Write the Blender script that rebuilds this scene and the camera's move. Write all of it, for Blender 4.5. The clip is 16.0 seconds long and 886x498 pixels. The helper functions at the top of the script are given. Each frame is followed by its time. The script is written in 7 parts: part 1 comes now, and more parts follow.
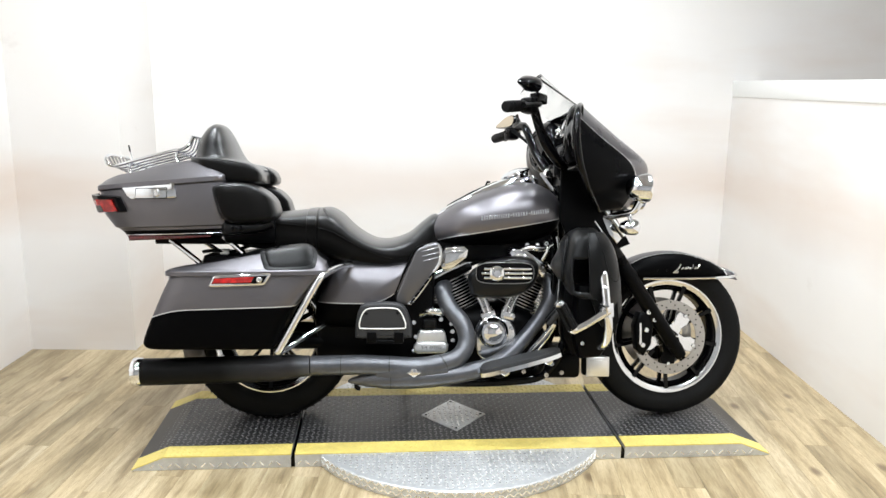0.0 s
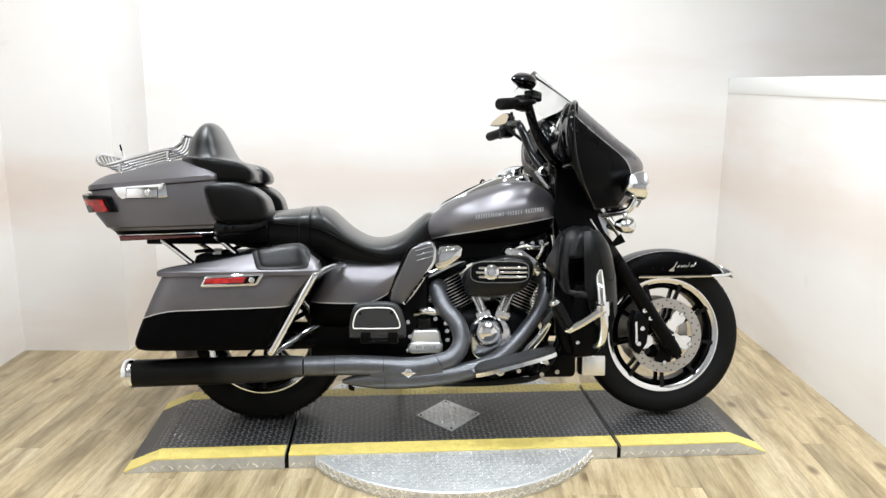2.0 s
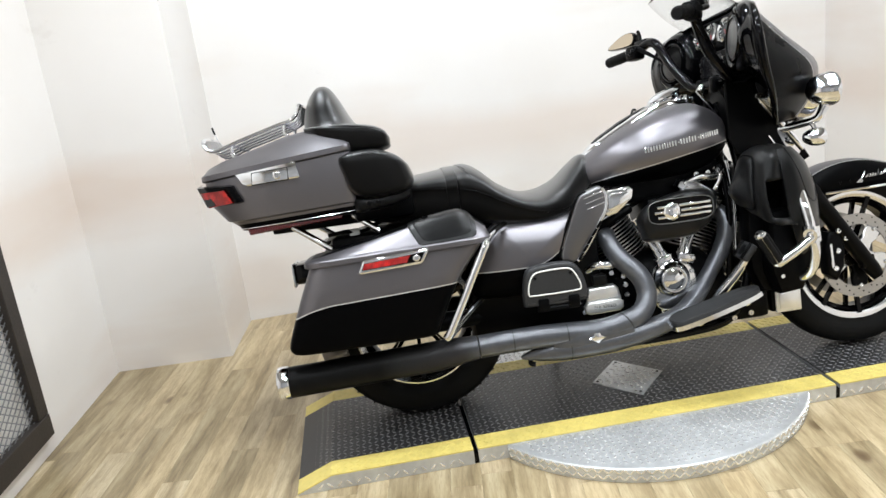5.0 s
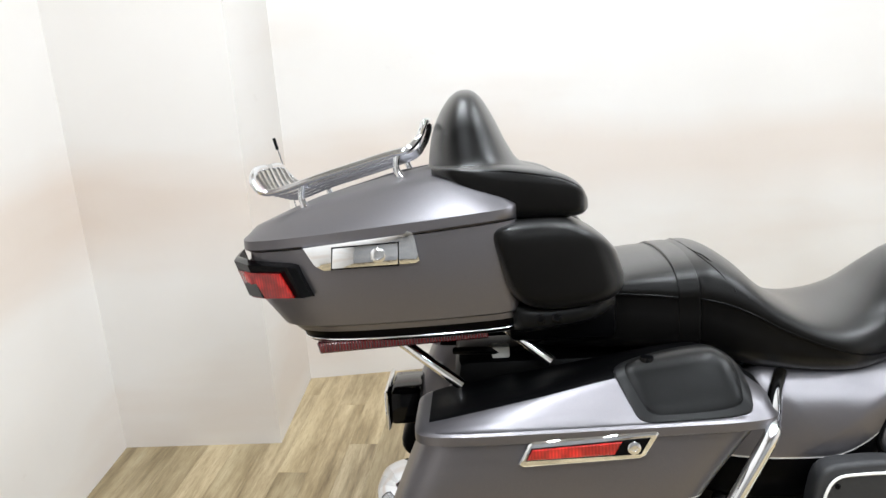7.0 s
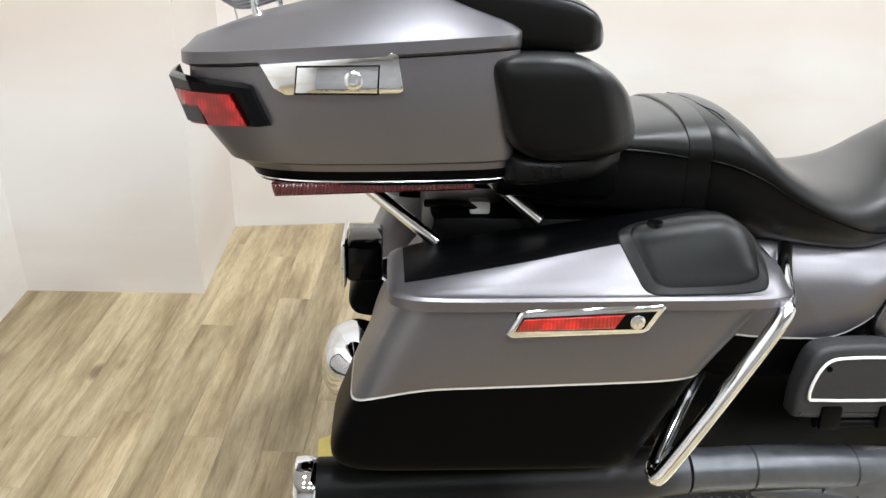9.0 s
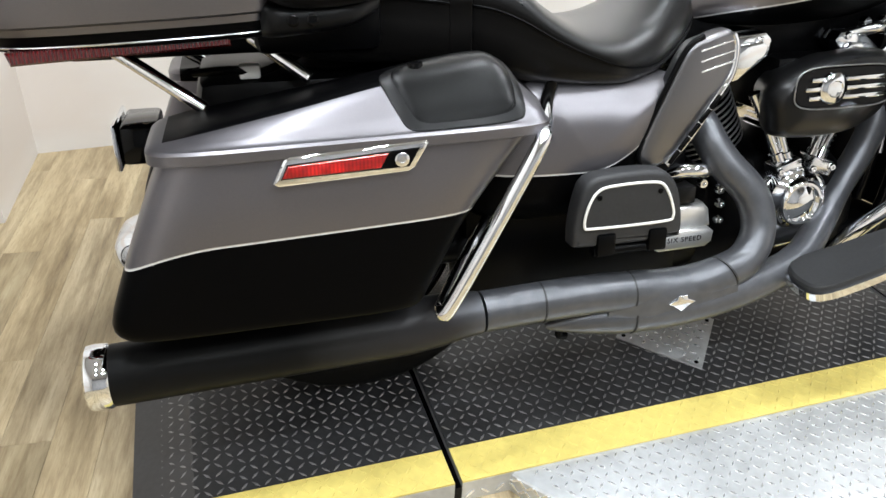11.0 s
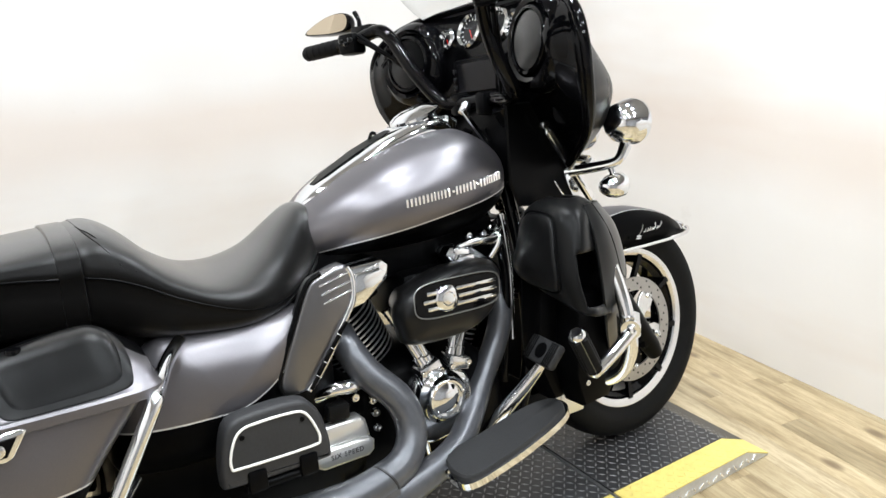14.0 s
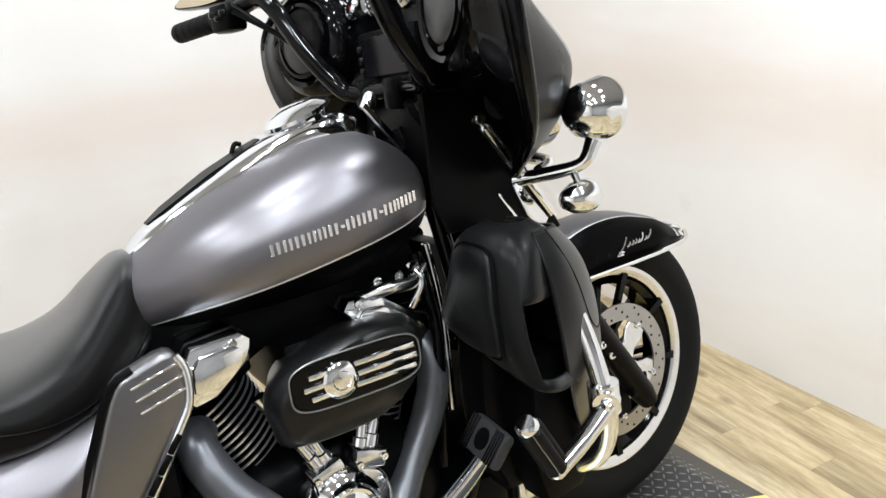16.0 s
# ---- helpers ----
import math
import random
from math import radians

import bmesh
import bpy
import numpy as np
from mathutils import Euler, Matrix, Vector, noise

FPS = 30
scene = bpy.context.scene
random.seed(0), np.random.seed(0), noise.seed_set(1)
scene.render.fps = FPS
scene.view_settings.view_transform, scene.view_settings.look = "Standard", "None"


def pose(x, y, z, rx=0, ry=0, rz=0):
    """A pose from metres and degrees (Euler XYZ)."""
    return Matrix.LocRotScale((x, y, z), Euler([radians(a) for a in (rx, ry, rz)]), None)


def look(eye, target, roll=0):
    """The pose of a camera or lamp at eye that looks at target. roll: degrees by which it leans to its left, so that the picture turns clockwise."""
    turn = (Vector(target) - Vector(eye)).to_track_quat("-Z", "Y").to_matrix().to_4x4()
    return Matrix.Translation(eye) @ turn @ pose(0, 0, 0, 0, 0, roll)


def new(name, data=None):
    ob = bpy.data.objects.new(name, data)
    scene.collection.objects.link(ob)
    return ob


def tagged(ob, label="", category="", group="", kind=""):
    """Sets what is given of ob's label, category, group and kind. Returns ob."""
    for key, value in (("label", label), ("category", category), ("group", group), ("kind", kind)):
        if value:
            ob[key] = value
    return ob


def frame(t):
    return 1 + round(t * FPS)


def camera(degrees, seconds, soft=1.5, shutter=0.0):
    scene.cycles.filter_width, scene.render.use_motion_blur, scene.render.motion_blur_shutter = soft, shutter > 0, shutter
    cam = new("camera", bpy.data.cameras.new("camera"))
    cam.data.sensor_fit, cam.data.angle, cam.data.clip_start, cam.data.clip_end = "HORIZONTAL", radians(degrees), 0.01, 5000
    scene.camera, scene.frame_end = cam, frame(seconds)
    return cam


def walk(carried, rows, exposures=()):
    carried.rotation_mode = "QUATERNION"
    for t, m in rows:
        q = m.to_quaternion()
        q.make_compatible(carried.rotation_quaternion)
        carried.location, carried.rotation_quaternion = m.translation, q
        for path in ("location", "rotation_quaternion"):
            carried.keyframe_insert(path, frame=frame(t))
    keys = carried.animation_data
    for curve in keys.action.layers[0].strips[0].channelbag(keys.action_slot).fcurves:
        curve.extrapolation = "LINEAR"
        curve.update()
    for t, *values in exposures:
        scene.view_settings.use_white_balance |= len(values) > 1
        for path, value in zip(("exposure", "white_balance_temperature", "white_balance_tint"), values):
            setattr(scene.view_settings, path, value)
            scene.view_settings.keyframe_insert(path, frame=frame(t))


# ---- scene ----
cam = camera(59.2, 16.0)
METRES, EYE, TILT, LEAN, TURN = 3.9, 1.43, -12.5, 0.0, 0.0
PATH = [
    (0, (0.1, 0.01, 1.385), (0.122, 1.966, 0.969), 0.7),
    (0.5, (0.098, 0.008, 1.381), (0.122, 1.965, 0.972), 0.8),
    (1, (0.109, 0.015, 1.38), (0.13, 1.972, 0.97), 0.6),
    (1.5, (0.106, 0.018, 1.384), (0.136, 1.975, 0.973), 0.6),
    (2, (0.112, 0.033, 1.384), (0.141, 1.988, 0.963), 0.5),
    (2.5, (0.124, 0.066, 1.386), (0.083, 2.016, 0.946), 1.3),
    (3, (0.178, 0.102, 1.378), (0.028, 2.045, 0.928), 2.1),
    (3.5, (0.111, 0.091, 1.374), (-0.11, 2.023, 0.907), 2.7),
    (3.7, (0.035, 0.084, 1.364), (-0.217, 2.009, 0.885), -0.2),
    (5.8, (-0.617, 0.889, 1.335), (-0.497, 2.812, 0.798), -8.9),
    (6, (-0.608, 1.032, 1.344), (-0.537, 2.961, 0.82), -8.2),
    (6.5, (-0.608, 1.367, 1.376), (-0.713, 3.294, 0.85), -4.5),
    (7, (-0.721, 1.597, 1.362), (-0.842, 3.507, 0.782), -3.6),
    (7.5, (-0.808, 1.74, 1.376), (-0.842, 3.649, 0.779), -2.8),
    (8, (-0.81, 1.781, 1.376), (-0.801, 3.684, 0.761), 0.7),
    (8.5, (-0.82, 1.791, 1.333), (-0.786, 3.654, 0.606), 0.7),
    (9, (-0.834, 1.777, 1.268), (-0.735, 3.553, 0.354), 2.6),
    (9.2, (-0.841, 1.771, 1.24), (-0.727, 3.49, 0.223), 3.4),
    (11.3, (-0.632, 1.687, 1.166), (-0.123, 3.311, 0.114), 1.0),
    (11.5, (-0.584, 1.682, 1.164), (-0.01, 3.291, 0.124), 0.5),
    (12, (-0.541, 1.648, 1.183), (0.177, 3.288, 0.29), 1.6),
    (12.5, (-0.523, 1.606, 1.204), (0.267, 3.247, 0.377), 0.5),
    (13, (-0.498, 1.589, 1.247), (0.366, 3.21, 0.457), -1.6),
    (13.5, (-0.471, 1.569, 1.291), (0.459, 3.198, 0.597), -1.0),
    (14, (-0.473, 1.56, 1.308), (0.514, 3.181, 0.676), 0.2),
    (14.5, (-0.488, 1.557, 1.31), (0.533, 3.166, 0.703), 0.1),
    (15, (-0.455, 1.59, 1.308), (0.644, 3.142, 0.691), -1.8),
    (15.5, (-0.228, 1.707, 1.299), (0.867, 3.258, 0.654), -1.4),
    (16, (-0.045, 1.913, 1.275), (0.91, 3.519, 0.561), -2.7),
]
EXPOSURES = [(0, 0.07), (1.5, 0.04), (2.5, -0.06), (3.5, -0.13), (6, -0.10), (8, 0.02), (9, 0.09), (11.5, 0.05), (12.5, 0.08), (13.5, 0.06), (14.5, -0.01), (16, -0.05)]
walk(cam, [(t, look(eye, target, roll)) for t, eye, target, roll in PATH], EXPOSURES)

# ---- light ----
world = bpy.data.worlds.new("room_world")
scene.world = world
world.use_nodes = True
world.node_tree.nodes["Background"].inputs["Color"].default_value = (1.0, 0.97, 0.93, 1)
world.node_tree.nodes["Background"].inputs["Strength"].default_value = 0.05
scene.view_settings.exposure = 0.0

LAMPS = [(x, y) for y in (0.4, 1.4, 2.4, 3.35) for x in (-0.9, 0.25, 1.4)]
LAMP_POWER = 19.0
CEIL = 2.9

# ---- materials ----


def nodes_of(name):
    m = bpy.data.materials.new(name)
    m.use_nodes = True
    return m, m.node_tree, m.node_tree.nodes["Principled BSDF"]


def mix_colour(nt, fac, a, b, kind="MIX"):
    n = nt.nodes.new("ShaderNodeMix")
    n.data_type, n.blend_type = "RGBA", kind
    for sock, v in ((n.inputs["Factor"], fac), (n.inputs["A"], a), (n.inputs["B"], b)):
        if isinstance(v, (float, int)):
            sock.default_value = v
        elif isinstance(v, tuple):
            sock.default_value = (*v[:3], 1)
        else:
            nt.links.new(v, sock)
    return n.outputs["Result"]


def math_node(nt, op, a, b=0.0, c=0.0):
    n = nt.nodes.new("ShaderNodeMath")
    n.operation = op
    for sock, v in zip(n.inputs, (a, b, c)):
        if isinstance(v, (float, int)):
            sock.default_value = v
        else:
            nt.links.new(v, sock)
    return n.outputs[0]


def coords(nt, which="Object", scale=(1, 1, 1)):
    tc = nt.nodes.new("ShaderNodeTexCoord")
    mp = nt.nodes.new("ShaderNodeMapping")
    mp.inputs["Scale"].default_value = scale
    nt.links.new(tc.outputs[which], mp.inputs["Vector"])
    return mp.outputs["Vector"]


def noise_of(nt, vec, scale, detail=4.0, rough=0.55):
    n = nt.nodes.new("ShaderNodeTexNoise")
    n.inputs["Scale"].default_value, n.inputs["Detail"].default_value, n.inputs["Roughness"].default_value = scale, detail, rough
    nt.links.new(vec, n.inputs["Vector"])
    return n.outputs["Fac"]


def ramp_of(nt, fac, stops):
    r = nt.nodes.new("ShaderNodeValToRGB")
    while len(r.color_ramp.elements) < len(stops):
        r.color_ramp.elements.new(0.5)
    for e, (p, c) in zip(r.color_ramp.elements, stops):
        e.position = p
        e.color = (*c, 1) if isinstance(c, tuple) else (c, c, c, 1)
    nt.links.new(fac, r.inputs["Fac"])
    return r.outputs["Color"]


def bump_of(nt, bsdf, height, strength, distance=0.002):
    b = nt.nodes.new("ShaderNodeBump")
    b.inputs["Strength"].default_value, b.inputs["Distance"].default_value = strength, distance
    nt.links.new(height, b.inputs["Height"])
    nt.links.new(b.outputs["Normal"], bsdf.inputs["Normal"])


def surface(name, colour, rough=0.5, metal=0.0, vary=0.12, grain=60.0, bump=0.0, big=4.0, coat=0.0, spec=0.5, graze=None):
    """A plain surface with variation at two scales; graze is its gloss where it is seen edge on."""
    m, nt, b = nodes_of(name)
    v = coords(nt)
    fine, broad = noise_of(nt, v, grain, 5), noise_of(nt, v, big, 3)
    both = math_node(nt, "ADD", math_node(nt, "MULTIPLY", fine, 0.5), math_node(nt, "MULTIPLY", broad, 0.5))
    dark, light = tuple(c * (1 - vary) for c in colour), tuple(min(1, c * (1 + vary)) for c in colour)
    nt.links.new(ramp_of(nt, both, [(0.3, dark), (0.7, light)]), b.inputs["Base Color"])
    rr = math_node(nt, "MULTIPLY_ADD", broad, 0.16 * rough, rough * 0.92)
    nt.links.new(rr, b.inputs["Roughness"])
    b.inputs["Metallic"].default_value, b.inputs["Coat Weight"].default_value = metal, coat
    b.inputs["Specular IOR Level"].default_value = spec
    if graze is not None:
        lw = nt.nodes.new("ShaderNodeLayerWeight")
        lw.inputs["Blend"].default_value = 0.5
        nt.links.new(ramp_of(nt, lw.outputs["Facing"], [(0.18, spec), (0.58, graze)]), b.inputs["Specular IOR Level"])
        nt.links.new(ramp_of(nt, lw.outputs["Facing"], [(0.25, coat), (0.65, max(coat, graze * 0.6))]), b.inputs["Coat Weight"])
        b.inputs["Coat Roughness"].default_value = rough
    if bump:
        bump_of(nt, b, fine, bump)
    return m


def wall_material():
    m, nt, b = nodes_of("white_wall_paint")
    v = coords(nt)
    broad, fine = noise_of(nt, v, 0.9, 4), noise_of(nt, v, 140.0, 3)
    scuff = noise_of(nt, coords(nt, scale=(1, 1, 1.7)), 3.5, 7, 0.65)
    c = ramp_of(nt, broad, [(0.35, (0.72, 0.69, 0.66)), (0.65, (0.765, 0.742, 0.72))])
    marks = ramp_of(nt, scuff, [(0.66, 0.0), (0.74, 1.0)])
    c2 = mix_colour(nt, math_node(nt, "MULTIPLY", marks, 0.16), c, (0.45, 0.40, 0.36))
    # wide tan streaks: the uneven warm lighting, painted into the wall colour
    tan_streak = noise_of(nt, coords(nt, scale=(0.55, 0.55, 2.6)), 1.1, 4, 0.5)
    c2 = mix_colour(nt, math_node(nt, "MULTIPLY", ramp_of(nt, tan_streak, [(0.50, 0.0), (0.68, 1.0)]), 0.30), c2, (0.60, 0.47, 0.37))
    # tan band at handlebar height: light bounced off the wood, put into the colour
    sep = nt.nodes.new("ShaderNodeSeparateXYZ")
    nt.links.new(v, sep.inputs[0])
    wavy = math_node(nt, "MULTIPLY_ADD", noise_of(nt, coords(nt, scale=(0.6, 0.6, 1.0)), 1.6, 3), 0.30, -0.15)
    wood_bounce = ramp_of(nt, math_node(nt, "ADD", sep.outputs[2], wavy), [(0.58, 0.0), (0.76, 1.0), (0.86, 1.0), (1.0, 0.0)])
    c2 = mix_colour(nt, math_node(nt, "MULTIPLY", wood_bounce, 0.34), c2, (0.60, 0.46, 0.36))
    nt.links.new(c2, b.inputs["Base Color"])
    b.inputs["Roughness"].default_value = 0.55
    bump_of(nt, b, fine, 0.06, 0.001)
    return m


def plank_material():
    m, nt, b = nodes_of("vinyl_oak_plank")
    oi = nt.nodes.new("ShaderNodeObjectInfo")
    v = coords(nt)
    off = nt.nodes.new("ShaderNodeVectorMath")
    off.operation = "ADD"
    comb = nt.nodes.new("ShaderNodeCombineXYZ")
    for i in range(3):
        nt.links.new(math_node(nt, "MULTIPLY", oi.outputs["Random"], 37.0 + 11 * i), comb.inputs[i])
    nt.links.new(v, off.inputs[0])
    nt.links.new(comb.outputs[0], off.inputs[1])
    stretch = nt.nodes.new("ShaderNodeMapping")
    stretch.inputs["Scale"].default_value = (1.0, 0.10, 1.0)
    nt.links.new(off.outputs[0], stretch.inputs["Vector"])
    sv = stretch.outputs["Vector"]
    broad, mid, fine = noise_of(nt, sv, 17.0, 6, 0.62), noise_of(nt, sv, 55.0, 6, 0.7), noise_of(nt, sv, 240.0, 4, 0.6)
    fac = math_node(nt, "ADD", math_node(nt, "MULTIPLY", broad, 0.62), math_node(nt, "MULTIPLY", mid, 0.38))
    c = ramp_of(nt, fac, [(0.30, (0.13, 0.093, 0.050)), (0.42, (0.30, 0.234, 0.136)), (0.53, (0.47, 0.382, 0.243)), (0.68, (0.63, 0.55, 0.38))])
    tint = ramp_of(nt, oi.outputs["Random"], [(0.0, (0.72, 0.70, 0.64)), (0.3, (0.86, 0.84, 0.78)), (0.6, (1.0, 0.96, 0.88)), (1.0, (1.0, 1.0, 1.0))])
    c = mix_colour(nt, 1.0, c, tint, "MULTIPLY")
    c = mix_colour(nt, math_node(nt, "MULTIPLY", ramp_of(nt, fine, [(0.50, 0.0), (0.66, 1.0)]), 0.32), c, (0.19, 0.12, 0.06))
    vor = nt.nodes.new("ShaderNodeTexVoronoi")
    vor.inputs["Scale"].default_value = 5.0
    kv = nt.nodes.new("ShaderNodeMapping")
    kv.inputs["Scale"].default_value = (1.0, 0.55, 1.0)
    nt.links.new(off.outputs[0], kv.inputs["Vector"])
    nt.links.new(kv.outputs["Vector"], vor.inputs["Vector"])
    knot = ramp_of(nt, vor.outputs["Distance"], [(0.0, 1.0), (0.07, 0.75), (0.13, 0.0)])
    c = mix_colour(nt, math_node(nt, "MULTIPLY", knot, 0.95), c, (0.10, 0.06, 0.03))
    nt.links.new(c, b.inputs["Base Color"])
    b.inputs["Roughness"].default_value = 0.34
    bump_of(nt, b, fine, 0.12, 0.001)
    return m


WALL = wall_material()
PLANK = plank_material()
# the ceiling is out of view; its grey is chosen to keep chrome neutral
CEILING = surface("ceiling_paint", (0.46, 0.455, 0.45), 0.8, vary=0.05)
# for the unseen wall behind the camera, added to steer fill and reflections
UNSEEN_GREY = surface("unseen_grey_wall", (0.36, 0.36, 0.367), 0.7, vary=0.2, big=1.5)
BASE = surface("floor_joint", (0.12, 0.085, 0.05), 0.8)
MAT_BLACK = surface("black_tread_plate", (0.026, 0.026, 0.027), 0.38, vary=0.4, grain=90, bump=0.15, big=5, spec=0.6)
# bars on the black deck, greyer and more metallic than its plate
MAT_TREAD = surface("worn_black_tread_bar", (0.27, 0.27, 0.275), 0.36, 0.8, vary=0.45, grain=70, big=4)
MAT_YELLOW = surface("yellow_safety_paint", (0.70, 0.57, 0.165), 0.42, vary=0.14, grain=40, bump=0.15, big=7)
MAT_ALU = surface("bright_tread_aluminium", (0.585, 0.595, 0.60), 0.42, 0.6, vary=0.18, grain=50, bump=0.15, big=6)
MAT_BAR = surface("bright_tread_bar", (0.87, 0.885, 0.89), 0.25, 0.8, vary=0.15, grain=50, big=6)
FRAME_WOOD = surface("dark_weathered_wood", (0.022, 0.017, 0.014), 0.6, vary=0.5, grain=120, bump=0.5, big=8)
WIRE = surface("galvanised_wire", (0.25, 0.25, 0.26), 0.45, 0.8)
GLOW, nt_, b_ = nodes_of("lamp_glow")
b_.inputs["Base Color"].default_value = (1, 1, 1, 1)
b_.inputs["Emission Color"].default_value = (0.97, 0.98, 1.0, 1)
b_.inputs["Emission Strength"].default_value = 30.0

# ---- mesh helpers ----


def obj(name, bm, material, parent=None, label="", smooth=False, recalc=True):
    """Links a bmesh as one mesh object."""
    if recalc:
        bmesh.ops.recalc_face_normals(bm, faces=bm.faces)
    me = bpy.data.meshes.new(name)
    bm.to_mesh(me)
    bm.free()
    if smooth:
        me.polygons.foreach_set("use_smooth", [True] * len(me.polygons))
    me.materials.append(material)
    ob = new(name, me)
    if parent is not None:
        ob.parent = parent
    if label:
        tagged(ob, label)
    return ob


def sharp(ob, degrees=35):
    """Smooth shading with edges sharper than the angle kept hard."""
    ob.data.polygons.foreach_set("use_smooth", [True] * len(ob.data.polygons))
    ob.data.set_sharp_from_angle(angle=radians(degrees))
    return ob


def part(name, bm, material, parent, label="", angle=38):
    return sharp(obj(name, bm, material, parent, label), angle)


def box(bm, lo, hi, bevel=0.0, segments=2, m=None):
    """A box between two corners, with rounded edges."""
    c = [(a + b) / 2 for a, b in zip(lo, hi)]
    s = [abs(b - a) for a, b in zip(lo, hi)]
    geo = bmesh.ops.create_cube(bm, size=1.0, matrix=Matrix.Translation(c) @ Matrix.Diagonal((*s, 1)))
    vs = geo["verts"]
    if bevel:
        es = list({e for v in vs for e in v.link_edges})
        out = bmesh.ops.bevel(bm, geom=es, offset=bevel, segments=segments, affect="EDGES", profile=0.5)
        vs = list({v for f in out["faces"] for v in f.verts} | {v for v in vs if v.is_valid})
    if m is not None:
        bmesh.ops.transform(bm, matrix=m, verts=vs)
    return vs


def catmull(pts, n=6, closed=False):
    """A smooth line through the points."""
    p = [Vector(q) for q in pts]
    out, k = [], len(p)
    for i in range(k if closed else k - 1):
        a, b, c, d = (p[(i + j) % k] if closed else p[min(max(i + j, 0), k - 1)] for j in (-1, 0, 1, 2))
        for s in range(n):
            t = s / n
            out.append(0.5 * ((2 * b) + (c - a) * t + (2 * a - 5 * b + 4 * c - d) * t * t + (3 * b - a - 3 * c + d) * t ** 3))
    if not closed:
        out.append(p[-1])
    return out


def bridge(bm, rings, cap=True, closed=True):
    """Faces between rings of equal size."""
    made = [[bm.verts.new(v) for v in r] for r in rings]
    n = len(made[0])
    for a, b in zip(made, made[1:]):
        for i in range(n if closed else n - 1):
            j = (i + 1) % n
            bm.faces.new((a[i], a[j], b[j], b[i]))
    if cap and closed:
        bm.faces.new(made[0][::-1])
        bm.faces.new(made[-1])
    return made


def tube(bm, pts, r, seg=12, n=6, smooth=True):
    """A pipe along the points; r is one radius or one for each point."""
    line = catmull(pts, n) if smooth and len(pts) > 2 else [Vector(p) for p in pts]
    rs = [r] * len(line) if isinstance(r, (int, float)) else list(np.interp(np.linspace(0, 1, len(line)), np.linspace(0, 1, len(r)), r))
    rings, up = [], None
    for i, p in enumerate(line):
        d = (line[min(i + 1, len(line) - 1)] - line[max(i - 1, 0)]).normalized()
        if up is None:
            up = d.orthogonal().normalized()
        up = (up - d * up.dot(d)).normalized()
        side = d.cross(up)
        rings.append([p + (up * math.cos(a) + side * math.sin(a)) * rs[i] for a in (2 * math.pi * k / seg for k in range(seg))])
    return bridge(bm, rings)


def lathe(bm, profile, m=None, seg=32, closed=False):
    """A body turned about its z axis from (radius, height) pairs; open profiles are capped."""
    m = m or Matrix()
    pr = list(profile)
    rings = [[m @ Vector((r * math.cos(a), r * math.sin(a), h)) for a in (2 * math.pi * k / seg for k in range(seg))] for r, h in pr]
    if closed:
        rings.append(rings[0])
        made = [[bm.verts.new(v) for v in r] for r in rings[:-1]]
        made.append(made[0])
        for a, b in zip(made, made[1:]):
            for i in range(seg):
                j = (i + 1) % seg
                bm.faces.new((a[i], a[j], b[j], b[i]))
        return made
    return bridge(bm, rings)


def slab(bm, outline, y0, y1, bevel=0.0, segments=2, m=None):
    """An (x, z) outline drawn out between two y, with rounded edges."""
    a = [bm.verts.new((x, y0, z)) for x, z in outline]
    b = [bm.verts.new((x, y1, z)) for x, z in outline]
    n = len(a)
    fs = [bm.faces.new(a), bm.faces.new(b[::-1])]
    fs += [bm.faces.new((a[i], b[i], b[(i + 1) % n], a[(i + 1) % n])) for i in range(n)]
    vs = a + b
    if bevel:
        bmesh.ops.recalc_face_normals(bm, faces=fs)
        es = [e for e in {e for f in fs[:2] for e in f.edges}]
        out = bmesh.ops.bevel(bm, geom=es, offset=bevel, segments=segments, affect="EDGES", profile=0.5)
        vs = list({v for f in out["faces"] for v in f.verts} | {v for v in vs if v.is_valid})
    if m is not None:
        bmesh.ops.transform(bm, matrix=m, verts=vs)
    return vs


def oval(cx, cy, rx, ry, power=2.0, n=32):
    """Points of a rounded box or ellipse in the plane."""
    out = []
    for k in range(n):
        a = 2 * math.pi * k / n
        c, s = math.cos(a), math.sin(a)
        out.append((cx + rx * math.copysign(abs(c) ** (2 / power), c), cy + ry * math.copysign(abs(s) ** (2 / power), s)))
    return out


# ---- the room ----
X_LEFT, X_RIGHT, Y_NOOK, X_NOOK, Y_FRONT = -1.995, 1.89, 3.905, -1.456, -1.6


def back_y(x):
    return 4.39 + 0.12 * (x - X_NOOK)


def wall(name, outline, z0, z1, label, material=None):
    """A wall with thickness, from an outline on the floor."""
    bm = bmesh.new()
    a = [bm.verts.new((x, y, z0)) for x, y in outline]
    b = [bm.verts.new((x, y, z1)) for x, y in outline]
    n = len(a)
    bm.faces.new(a[::-1]), bm.faces.new(b)
    for i in range(n):
        bm.faces.new((a[i], a[(i + 1) % n], b[(i + 1) % n], b[i]))
    ob = obj(name, bm, material or WALL)
    return tagged(ob, label, "wall", kind="structure")


FAR = 3.6
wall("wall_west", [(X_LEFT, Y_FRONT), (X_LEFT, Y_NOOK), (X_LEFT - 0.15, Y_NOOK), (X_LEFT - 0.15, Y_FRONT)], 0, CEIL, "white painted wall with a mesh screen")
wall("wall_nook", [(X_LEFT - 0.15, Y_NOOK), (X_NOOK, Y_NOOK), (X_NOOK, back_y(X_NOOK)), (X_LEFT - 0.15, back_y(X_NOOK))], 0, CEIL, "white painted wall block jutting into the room")
